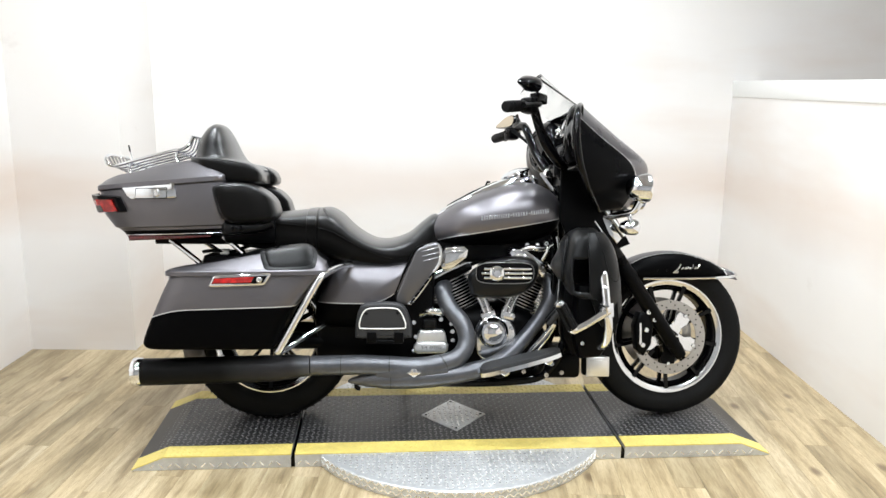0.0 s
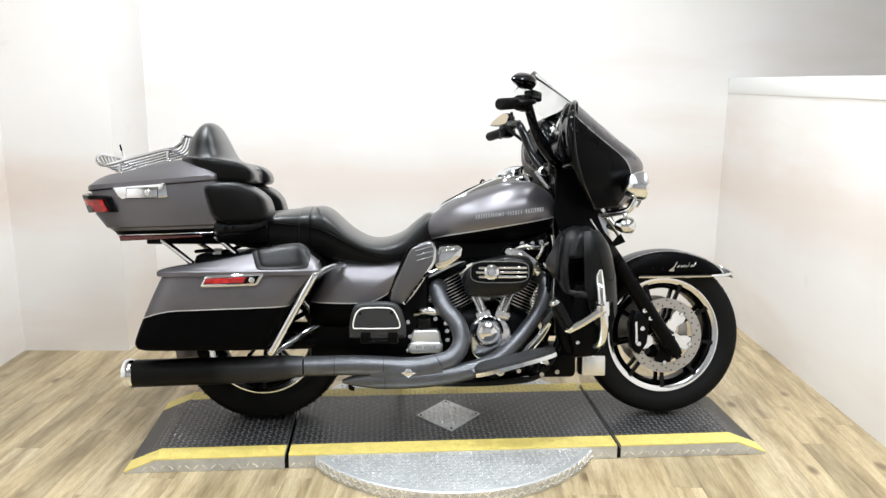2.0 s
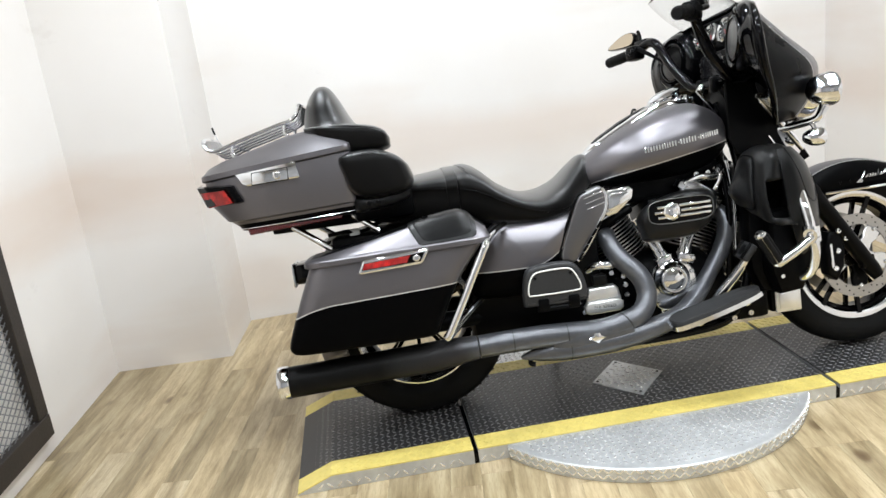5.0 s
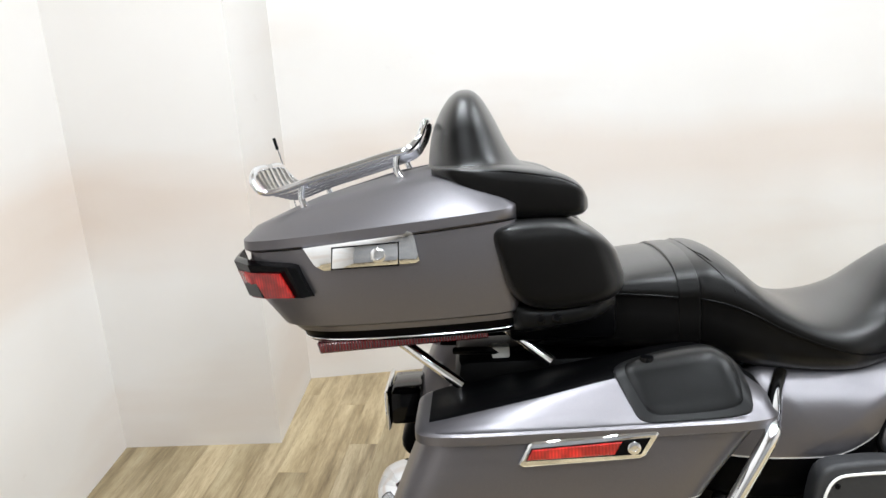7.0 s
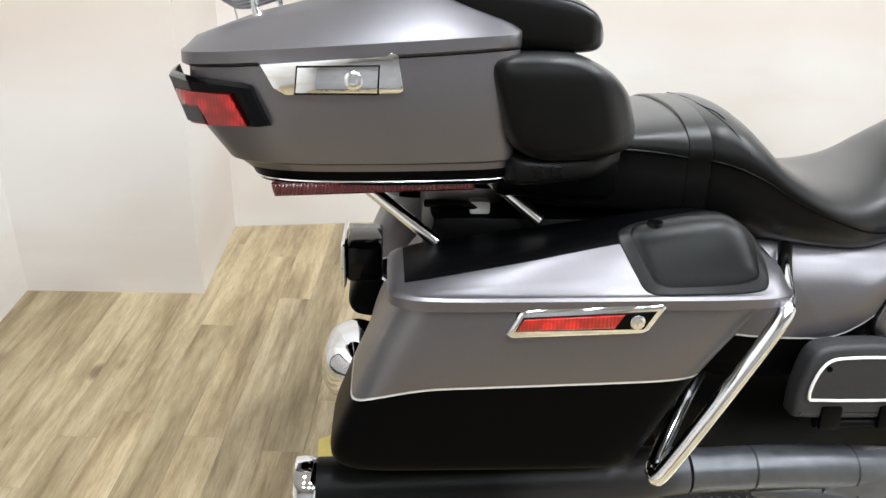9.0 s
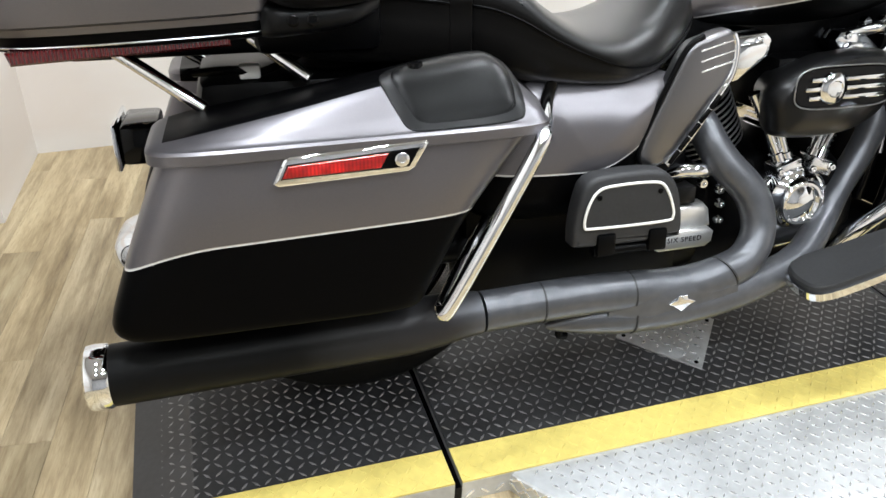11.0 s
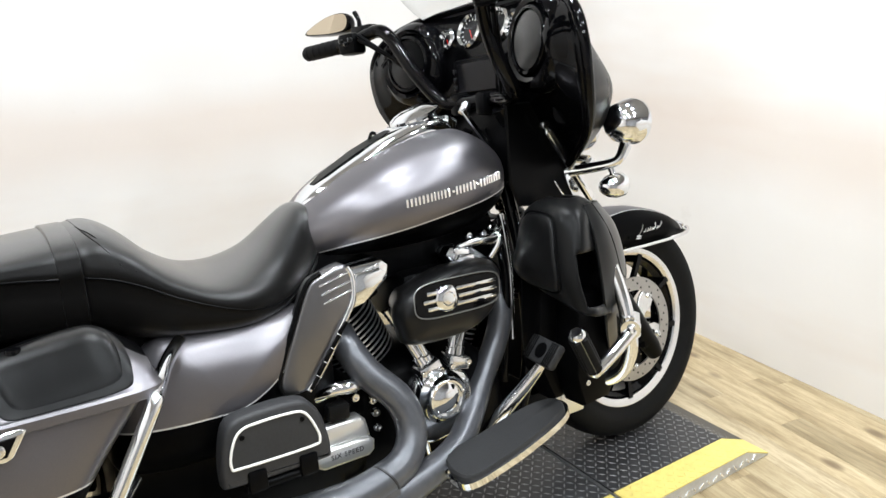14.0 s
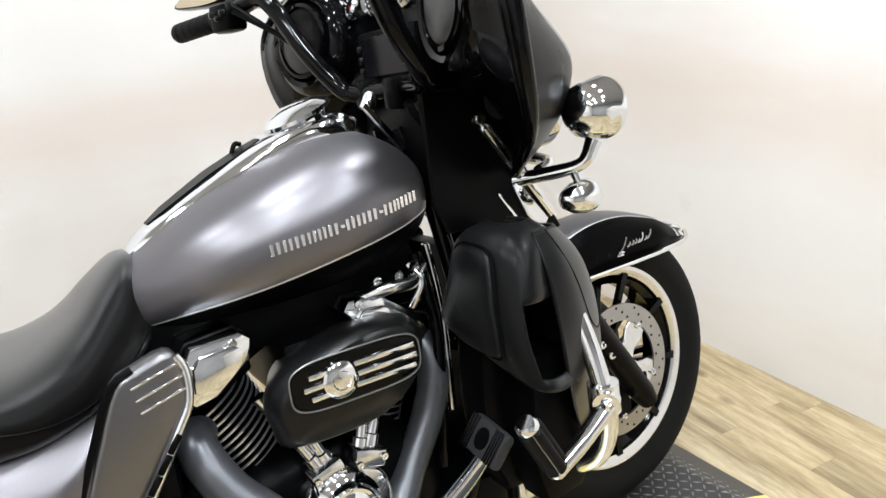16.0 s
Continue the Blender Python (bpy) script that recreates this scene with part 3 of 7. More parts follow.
def loft_z(bm, rows, power=4.0, n=40, sub=3):
    """A body through level sections: rows of z, x rear, x front, y a, y b."""
    rings = []
    for z, x0, x1, y0, y1 in spline_rows(rows, sub):
        rings.append([(p, q, z) for p, q in oval((x0 + x1) / 2, (y0 + y1) / 2, abs(x1 - x0) / 2, abs(y1 - y0) / 2, power, n)])
    return bridge(bm, rings)


def bolt(parent, p, r, h, m, material=None, name="bolt"):
    bm = bmesh.new()
    lathe(bm, [(r, 0), (r, h * 0.7), (r * 0.8, h), (r * 0.45, h), (r * 0.4, h * 0.55)], at(*p, m), 12)
    return part(name, bm, material or CHROME, parent)


# wheels


def wheel(name, x, tyre_w, rim_r, front):
    e = new(name)
    e.parent = bike
    e.location = (x, 0, 0.322)
    w, R = tyre_w, (0.3225 if front else 0.3292)
    bm = bmesh.new()
    prof = [(rim_r - 0.006, w * 0.72), (rim_r + 0.012, w * 0.86), (rim_r + 0.035, w), (R - 0.03, w * 0.98), (R - 0.012, w * 0.80), (R - 0.003, w * 0.45), (R, 0)]
    prof = prof + [(r, -h) for r, h in prof[-2::-1]] + [(rim_r - 0.012, 0)]
    lathe(bm, [(p.x, p.y) for p in catmull([(r, h, 0) for r, h in prof], 3, True)], AX_Y, 72, closed=True)
    tyre = part("tyre", bm, RUBBER, e, "worn black rubber tyre", 60)
    # tread grooves as raised sipes on the shoulders
    bm = bmesh.new()
    for i in range(60):
        a = 2 * math.pi * i / 60
        for s in (-1, 1):
            m = Matrix.Rotation(a + (0.03 if s > 0 else 0), 4, "Y") @ at(R - 0.0122, s * w * 0.72, 0, Matrix.Rotation(s * radians(38), 4, "Z") @ Matrix.Rotation(radians(25), 4, "X"))
            bmesh.ops.create_cube(bm, size=1, matrix=m @ Matrix.Diagonal((0.002, w * 0.45, 0.004, 1)))
    tagged(obj("sipe", bm, BLACK_SATIN, tyre), kind="stuff")
    bm = bmesh.new()
    for s in (1, -1):
        lathe(bm, [(rim_r + 0.002, s * w * 0.74), (rim_r + 0.001, s * w * 0.80), (rim_r - 0.006, s * w * 0.81), (rim_r - 0.022, s * w * 0.66), (rim_r - 0.024, s * w * 0.55), (rim_r - 0.012, s * w * 0.55)], AX_Y, 72, closed=True)
    part("rim_lip", bm, POLISHED, e, "machined silver rim edge")
    bm = bmesh.new()
    lathe(bm, [(rim_r - 0.029, w * 0.60), (rim_r - 0.044, w * 0.40), (rim_r - 0.046, -w * 0.40), (rim_r - 0.029, -w * 0.60), (rim_r - 0.014, 0)], AX_Y, 64, closed=True)
    part("rim_barrel", bm, BLACK_GLOSS, e)
    for i in range(9):
        a = 2 * math.pi * (i + 0.25) / 9
        bm = bmesh.new()
        for s in (-1, 1):
            rings = []
            for t in np.linspace(0, 1, 6):
                r = 0.035 + (rim_r - 0.053) * t
                hw, ht = 0.0070 - 0.0015 * t + 0.003 * t ** 4, 0.010 - 0.003 * t
                yy = s * (0.020 + (w * 0.62 - 0.020) * t)
                c = Vector((r, yy, 0))
                rings.append([c + Vector((0, dy, dz)) for dy, dz in ((-ht, -hw), (ht * 0.7, -hw), (ht, 0), (ht * 0.7, hw), (-ht, hw))])
            bridge(bm, rings)
        bmesh.ops.transform(bm, matrix=Matrix.Rotation(a, 4, "Y"), verts=bm.verts)
        part("spoke", bm, BLACK_GLOSS, e)
    bm = bmesh.new()
    lathe(bm, [(0.014, -0.075), (0.032, -0.070), (0.045, -0.05), (0.045, 0.05), (0.032, 0.07), (0.014, 0.075)], AX_Y, 32)
    part("hub", bm, BLACK_GLOSS, e)
    if front:
        for s in (1, -1):
            brake_disc(e, s)
    return e


def brake_disc(e, s):
    """A floating brake disc; s = 1 on the near side."""
    bm = bmesh.new()
    lathe(bm, [(0.112, s * 0.066), (0.150, s * 0.066), (0.150, s * 0.071), (0.112, s * 0.071)], AX_Y, 72, closed=True)
    d = part("brake_disc", bm, DISC_STEEL, e, "drilled steel brake disc")
    bm = bmesh.new()
    for i in range(45):
        a = 2 * math.pi * i / 45
        r = (0.120, 0.131, 0.142)[i % 3]
        lathe(bm, [(0.0032, s * 0.0710), (0.0032, s * 0.0714)], AX_Y @ at(r * math.cos(a), r * math.sin(a), 0), 8)
    tagged(obj("drill_hole", bm, BLACK_SATIN, d), kind="stuff")
    for i in range(5):
        bm = bmesh.new()
        a = 2 * math.pi * i / 5 + 0.35
        slab(bm, [(0.03, -0.028), (0.06, -0.020), (0.085, -0.030), (0.108, -0.027), (0.112, 0.0), (0.108, 0.027), (0.085, 0.030), (0.06, 0.020), (0.03, 0.028)], -s * 0.062, -s * 0.070, 0.002, 1, Matrix.Rotation(a, 4, "Y"))
        part("disc_carrier", bm, BLACK_SATIN if i % 2 else POLISHED, d)
        bolt(d, (0.108 * math.cos(a), -s * 0.070, -0.108 * math.sin(a)), 0.008, s * 0.006, AX_Y)


wheel("front_wheel", 1.05, 0.062, 0.232, True)
wheel("rear_wheel", -0.55, 0.092, 0.222, False)

# front fender


def front_fender():
    bm = bmesh.new()
    cx, cz, w = 1.05, 0.322, 0.088
    rings = []
    for deg in np.linspace(38, 168, 40):
        a = radians(deg)
        R = np.interp(deg, [38, 50, 70, 90, 120, 168], [0.388, 0.366, 0.352, 0.348, 0.346, 0.346])
        low = min(R - 0.012, 0.238 / max(0.2, math.sin(a))) if deg < 120 else np.interp(deg, [120, 135, 168], [0.275, 0.262, 0.285])
        taper = np.interp(deg, [38, 46, 60, 168], [0.45, 0.78, 1.0, 1.0])
        ww = w * taper
        prof = [(low, -ww), ((low + R) / 2 - 0.004, -ww * 1.01), (R - 0.035, -ww * 0.98), (R - 0.013, -ww * 0.80), (R - 0.003, -ww * 0.45), (R, 0)]
        prof += [(r, -y) for r, y in prof[-2::-1]]
        rings.append([(cx + r * math.cos(a), y, cz + r * math.sin(a)) for r, y in (prof if R - low > 0.04 else [(max(r, low), y) for r, y in prof])])
    bridge(bm, rings, closed=False)
    ob = part("front_fender", bm, FENDER_PAINT, bike, "black front fender with charcoal crown", 50)
    mod = ob.modifiers.new("thick", "SOLIDIFY")
    mod.thickness, mod.offset = 0.004, -1
    for s in (-1, 1):
        bm = bmesh.new()
        tube(bm, [(0.93, s * 0.092, 0.560), (1.10, s * 0.094, 0.561), (1.25, s * 0.090, 0.563), (1.31, s * 0.070, 0.566), (1.345, s * 0.038, 0.570)], 0.0055, 8)
        part("fender_trim", bm, CHROME, ob, "chrome fender trim")
    bm = bmesh.new()
    loft_x(bm, [(1.290, 0, 0.006, 0.592, 0.602), (1.31, 0, 0.02, 0.578, 0.600), (1.34, 0, 0.032, 0.566, 0.588), (1.358, 0, 0.02, 0.564, 0.578)], 2.2, 16)
    part("fender_tip", bm, CHROME, ob, "chrome fender tip")
    # script badge as plain strokes
    bm = bmesh.new()
    y = -0.0895
    for k, (x0, z0, x1, z1) in enumerate([(1.062, 0.586, 1.088, 0.618), (1.060, 0.590, 1.078, 0.588), (1.088, 0.597, 1.098, 0.606), (1.102, 0.597, 1.108, 0.607), (1.112, 0.598, 1.118, 0.608), (1.122, 0.598, 1.127, 0.606), (1.131, 0.598, 1.139, 0.617), (1.143, 0.599, 1.150, 0.607), (1.153, 0.600, 1.166, 0.618), (1.055, 0.584, 1.075, 0.583)]):
        tube(bm, [(x0, y, z0), ((x0 + x1) / 2 + 0.003, y - 0.001, (z0 + z1) / 2), (x1, y, z1)], 0.0022, 6)
    tagged(part("badge", bm, CHROME, ob, "chrome script badge"), kind="stuff")
    for x in (0.99, 1.03):
        bolt(ob, (x, -0.088, 0.592), 0.004, 0.003, AX_Y, BLACK_SATIN, "rivet")


front_fender()

# fork


def fork():
    top, low = Vector((0.590, 0, 0.98)), Vector((1.084, 0, 0.25))
    d = low - top
    for s in (-1, 1):
        y = s * 0.112
        f = new("fork_leg")
        f.parent = bike

        def p(t, yy=y):
            q = top + d * t
            return (q.x, yy, q.z)
        bm = bmesh.new()
        tube(bm, [p(0.46), p(0.53), p(0.56), p(0.58), p(0.96), p(1.0)], [0.0295, 0.0295, 0.033, 0.0295, 0.0275, 0.022], 20, smooth=False)
        part("lower_leg", bm, BLACK_GLOSS if s > 0 else BLACK_SATIN, f, "black fork lower leg", 50)
        bm = bmesh.new()
        tube(bm, [p(0.0), p(0.46)], 0.026, 16, smooth=False)
        part("upper_tube", bm, BLACK_GLOSS, f)
        bm = bmesh.new()
        tube(bm, [p(0.26), p(0.34)], 0.0285, 16, smooth=False)
        part("fork_cover", bm, CHROME, f, "chrome fork cover")
        bm = bmesh.new()
        tube(bm, [p(0.34), p(0.355), p(0.36), p(0.40), p(0.405), p(0.42), p(0.425), p(0.50)], [0.029, 0.033, 0.030, 0.030, 0.033, 0.033, 0.0295, 0.0295], 20, smooth=False)
        part("fork_sleeve", bm, BLACK_GLOSS, f, "gloss black ringed fork sleeve", 50)
        bm = bmesh.new()
        q = top + d * 0.93
        box(bm, (q.x - 0.03, y - 0.02, q.z - 0.02), (q.x + 0.02, y + 0.012, q.z + 0.03), 0.008)
        part("axle_clamp", bm, BLACK_SATIN, f)
        # brake caliper behind the leg
        bm = bmesh.new()
        slab(bm, [(0.885, 0.375), (0.905, 0.43), (0.945, 0.425), (0.965, 0.38), (0.955, 0.30), (0.925, 0.255), (0.895, 0.28)], y - 0.012 * s - 0.03, y - 0.012 * s + 0.03, 0.012, 3)
        c = part("brake_caliper", bm, BLACK_SATIN, f, "black four-piston brake caliper")
        for bx, bz in ((0.932, 0.36), (0.940, 0.43), (0.918, 0.30), (0.965, 0.40)):
            bolt(c, (bx, y + s * 0.018 if s > 0 else y - 0.018, bz), 0.010, 0.007, AX_Y if s < 0 else AX_Y.inverted())
        bm = bmesh.new()
        slab(bm, [(0.902, 0.385), (0.912, 0.388), (0.914, 0.30), (0.904, 0.302)], y - 0.022, y - 0.017, 0.001, 1)
        part("caliper_plate", bm, POLISHED, c)
        bm = bmesh.new()
        slab(bm, [(0.745, 0.800), (0.775, 0.815), (0.835, 0.735), (0.805, 0.700), (0.772, 0.738)], y - 0.034 if s < 0 else y + 0.026, y - 0.026 if s < 0 else y + 0.034, 0.004, 2)
        part("fork_yoke", bm, CHROME, f, "chrome fork yoke cover")
        # chrome strip beside the headstock
        bm = bmesh.new()
        a, b2 = Vector((0.690, s * 0.150, 0.918)), Vector((0.835, s * 0.142, 0.725))
        tube(bm, [a, a + (b2 - a) * 0.03, a + (b2 - a) * 0.97, b2], [0.004, 0.0125, 0.0125, 0.004], 14, smooth=False)
        part("nacelle_strip", bm, CHROME, f, "bright nacelle trim strip")
        bolt(f, (0.683, s * 0.146, 0.926), 0.011, s * -0.014, AX_Y, None, "acorn_nut")
    bm = bmesh.new()
    box(bm, (0.60, -0.14, 0.80), (0.74, 0.14, 0.985), 0.02, 2)
    part("steering_head", bm, BLACK_SATIN, bike)
    bm = bmesh.new()
    slab(bm, [(0.58, 0.985), (0.70, 0.985), (0.86, 0.70), (0.80, 0.675), (0.70, 0.735), (0.60, 0.742), (0.575, 0.80)], -0.14, -0.128, 0.004, 1)
    part("nacelle_side", bm, BLACK_SATIN, bike)
    bm = bmesh.new()
    tube(bm, [(1.053, -0.128, 0.322), (1.053, 0.128, 0.322)], 0.014, 12, smooth=False)
    part("axle", bm, POLISHED, bike)


fork()

# batwing fairing
F_Z = [1.245, 1.222, 1.185, 1.12, 1.02, 0.94, 0.89, 0.84]
F_W = [0.225, 0.310, 0.378, 0.412, 0.406, 0.362, 0.290, 0.19]
F_C = [0.662, 0.690, 0.737, 0.826, 0.955, 0.948, 0.925, 0.885]
F_E = [0.632, 0.600, 0.574, 0.560, 0.570, 0.610, 0.655, 0.715]


F_FINE = np.array(_catmull_rows(np.array([F_Z, F_W, F_C, F_E]).T, 10))


def fairing_point(u, v, inner=0.0):
    k = v * (len(F_FINE) - 1)
    z, w, c, e = (np.interp(k, range(len(F_FINE)), F_FINE[:, i]) for i in range(4))
    x = e + (c - e) * (1 - abs(u) ** 2.1) if inner == 0 else e + inner * (1 - abs(u) ** 2) - 0.042 * math.exp(-((abs(u) - 0.74) / 0.17) ** 2) * math.exp(-((z - 1.11) / 0.10) ** 2)
    return (x, u * w, z - 0.018 * abs(u) ** 3)


def fairing():
    bm = bmesh.new()
    rows = []
    for v in np.linspace(0, 1, 37):
        rows.append([fairing_point(u, v) for u in np.linspace(-1, 1, 41)])
    bridge(bm, rows, closed=False)
    ob = part("fairing", bm, FAIRING_PAINT, bike, "batwing handlebar fairing in charcoal and gloss black", 60)
    mod = ob.modifiers.new("thick", "SOLIDIFY")
    mod.thickness, mod.offset = 0.005, -1
    bm = bmesh.new()
    rows = []
    for v in np.linspace(0.0, 1, 25):
        rows.append([fairing_point(u * 0.985, v, 0.085 if v > 0.12 else 0.045) for u in np.linspace(-1, 1, 41)])
    bridge(bm, rows, closed=False)
    inner = part("inner_fairing", bm, BLACK_GLOSS, bike, "gloss black dashboard fairing", 60)
    mod = inner.modifiers.new("thick", "SOLIDIFY")
    mod.thickness, mod.offset = 0.006, 0
    # rim bead round the edge
    for s in (-1, 1):
        bm = bmesh.new()
        tube(bm, [Vector(fairing_point(s * 0.985, v)) + Vector((0.0, 0, 0)) for v in np.linspace(0.02, 0.98, 14)], [0.009, 0.012, 0.013, 0.013, 0.012, 0.010, 0.008], 14, 3)
        part("edge_bead", bm, BLACK_GLOSS, ob)
    # speakers
    face = Matrix.Rotation(radians(-90), 4, "Y")
    for s in (-1, 1):
        m = at(0.578, s * 0.240, 1.114) @ Matrix.Rotation(radians(s * 12), 4, "Z") @ Matrix.Rotation(radians(6), 4, "Y") @ face
        bm = bmesh.new()
        lathe(bm, [(0.068, -0.03), (0.076, 0.0), (0.073, 0.008), (0.066, 0.010), (0.064, 0.0)], m, 40, closed=True)
        sp = part("dash_speaker", bm, BLACK_GLOSS, inner)
        bm = bmesh.new()
        lathe(bm, [(0.076, -0.020), (0.080, 0.002), (0.090, 0.006), (0.102, -0.002), (0.112, -0.020), (0.114, -0.045)], m, 40, closed=True)
        part("speaker_pod", bm, BLACK_GLOSS, sp)
        bm = bmesh.new()
        lathe(bm, [(0.065, 0.0), (0.062, 0.006), (0.03, 0.011), (0.002, 0.012)], m, 40)
        part("grille", bm, SPEAKER, sp)
    # two large and two small dials with chrome rings
    for y, z, r in ((0.052, 1.172, 0.040), (-0.052, 1.172, 0.040), (0.132, 1.160, 0.026), (-0.132, 1.160, 0.026)):
        m = at(0.650 - (0.014 if r < 0.03 else 0), y, z) @ Matrix.Rotation(radians(18), 4, "Y") @ face
        bm = bmesh.new()
        lathe(bm, [(r - 0.006, -0.02), (r + 0.004, -0.02), (r + 0.005, 0.008), (r, 0.013), (r - 0.006, 0.008)], m, 36, closed=True)
        g = part("dial", bm, CHROME, inner, "chrome-ringed dial")
        bm = bmesh.new()
        lathe(bm, [(r - 0.005, -0.004), (r - 0.005, 0.003)], m, 32)
        part("dial_face", bm, SCREEN, g)
        bm = bmesh.new()
        for i in range(11):
            a = radians(-30 + 24 * i)
            bmesh.ops.create_cube(bm, size=1, matrix=m @ Matrix.Rotation(a, 4, "Z") @ at((r - 0.006) * 0.85, 0, 0.0035) @ Matrix.Diagonal((0.005, 0.0014, 0.0008, 1)))
        tagged(obj("dial_mark", bm, WHITE_PLASTIC, g), kind="stuff")
        bm = bmesh.new()
        bmesh.ops.create_cube(bm, size=1, matrix=m @ Matrix.Rotation(radians(215), 4, "Z") @ at(r * 0.33, 0, 0.0042) @ Matrix.Diagonal((r * 0.75, 0.0022, 0.001, 1)))
        part("needle", bm, RED, g)
    m = Matrix.Rotation(radians(6), 4, "Y")
    bm = bmesh.new()
    box(bm, (0.615, -0.098, 1.005), (0.655, 0.098, 1.105), 0.010)
    sc = part("media_unit", bm, BLACK_SATIN, inner)
    bm = bmesh.new()
    box(bm, (0.611, -0.075, 1.022), (0.616, 0.075, 1.094), 0.002, 1)
    part("display", bm, SCREEN, sc, "dark switched-off display")
    for y in (-0.087, 0.087):
        for z in (1.03, 1.05, 1.07):
            bm = bmesh.new()
            box(bm, (0.610, y - 0.006, z), (0.617, y + 0.006, z + 0.012), 0.002, 1)
            part("button", bm, BLACK_PLASTIC, sc)
    bm = bmesh.new()
    box(bm, (0.604, -0.10, 0.996), (0.622, 0.10, 1.004), 0.003, 1)
    part("chrome_bar", bm, POLISHED, inner)
    # round side vents on the inner wings
    for s in (-1, 1):
        bm = bmesh.new()
        slab(bm, oval(0.0, 0.0, 0.030, 0.060, 2.6, 24), -0.006, 0.006, 0.003, 1, at(0.655, s * 0.262, 0.985) @ Matrix.Rotation(radians(s * 65), 4, "Z") @ Matrix.Rotation(radians(14), 4, "Y"))
        part("glove_door", bm, BLACK_SATIN, inner)
    # windshield
    bm = bmesh.new()
    rows = []
    for t in np.linspace(0, 1, 12):
        w = 0.215 - 0.045 * t ** 2
        row = []
        for u in np.linspace(-1, 1, 21):
            x = 0.668 - 0.150 * t ** 0.9 - 0.042 * u * u
            row.append((x, u * w, 1.238 + 0.140 * t - 0.03 * t * u * u - 0.016 * abs(u) ** 3))
        rows.append(row)
    bridge(bm, rows, closed=False)
    ws = part("windshield", bm, GLASS, bike, "clear low windshield", 60)
    mod = ws.modifiers.new("thick", "SOLIDIFY")
    mod.thickness = 0.0016
    ws.visible_shadow = False
    # headlamp in the nose
    bm = bmesh.new()
    lathe(bm, [(0.072, -0.05), (0.088, -0.01), (0.088, 0.012), (0.080, 0.018), (0.076, 0.006)], at(0.938, 0, 0.925, AX_X), 44)
    hl = part("headlamp", bm, CHROME, bike, "round chrome-ringed headlamp")
    bm = bmesh.new()
    lathe(bm, [(0.077, 0.008), (0.06, 0.018), (0.03, 0.024), (0.002, 0.026)], at(0.938, 0, 0.925, AX_X), 40)
    part("lens", bm, LENS, hl)


fairing()


def passing_lamps():
    bar = [(0.80, -0.16, 0.815), (0.85, -0.13, 0.825), (0.87, 0.0, 0.83), (0.85, 0.13, 0.825), (0.80, 0.16, 0.815)]
    bm = bmesh.new()
    tube(bm, bar, 0.012, 12)
    for s in (-1, 1):
        tube(bm, [(0.760, s * 0.130, 0.805), (0.80, s * 0.190, 0.812), (0.835, s * 0.236, 0.824), (0.858, s * 0.246, 0.860)], [0.014, 0.013, 0.012, 0.016], 12)
        tube(bm, [(0.822, s * 0.218, 0.820), (0.829, s * 0.224, 0.80), (0.830, s * 0.226, 0.785)], 0.009, 10)
    lb = part("lamp_bracket", bm, CHROME, bike, "chrome lamp bracket")
    for s in (-1, 1):
        bm = bmesh.new()
        lathe(bm, [(0.004, -0.062), (0.026, -0.056), (0.044, -0.038), (0.052, -0.012), (0.054, 0.008), (0.056, 0.012), (0.054, 0.024), (0.049, 0.026), (0.047, 0.020)], at(0.866, s * 0.248, 0.914, AX_X), 36)
        pl = part("passing_lamp", bm, CHROME, lb, "round chrome passing lamp")
        bm = bmesh.new()
        lathe(bm, [(0.048, 0.021), (0.03, 0.029), (0.002, 0.032)], at(0.866, s * 0.248, 0.914, AX_X), 32)
        part("lens", bm, LENS, pl)
        bm = bmesh.new()
        lathe(bm, [(0.003, -0.048), (0.016, -0.042), (0.027, -0.022), (0.031, 0.0), (0.030, 0.018), (0.026, 0.024)], at(0.832, s * 0.228, 0.765, AX_X), 28)
        ts = part("turn_signal", bm, CHROME, lb, "chrome bullet turn signal")
        bm = bmesh.new()
        lathe(bm, [(0.026, 0.022), (0.018, 0.03), (0.002, 0.033)], at(0.832, s * 0.228, 0.765, AX_X), 24)
        part("lens", bm, LENS, ts)


passing_lamps()


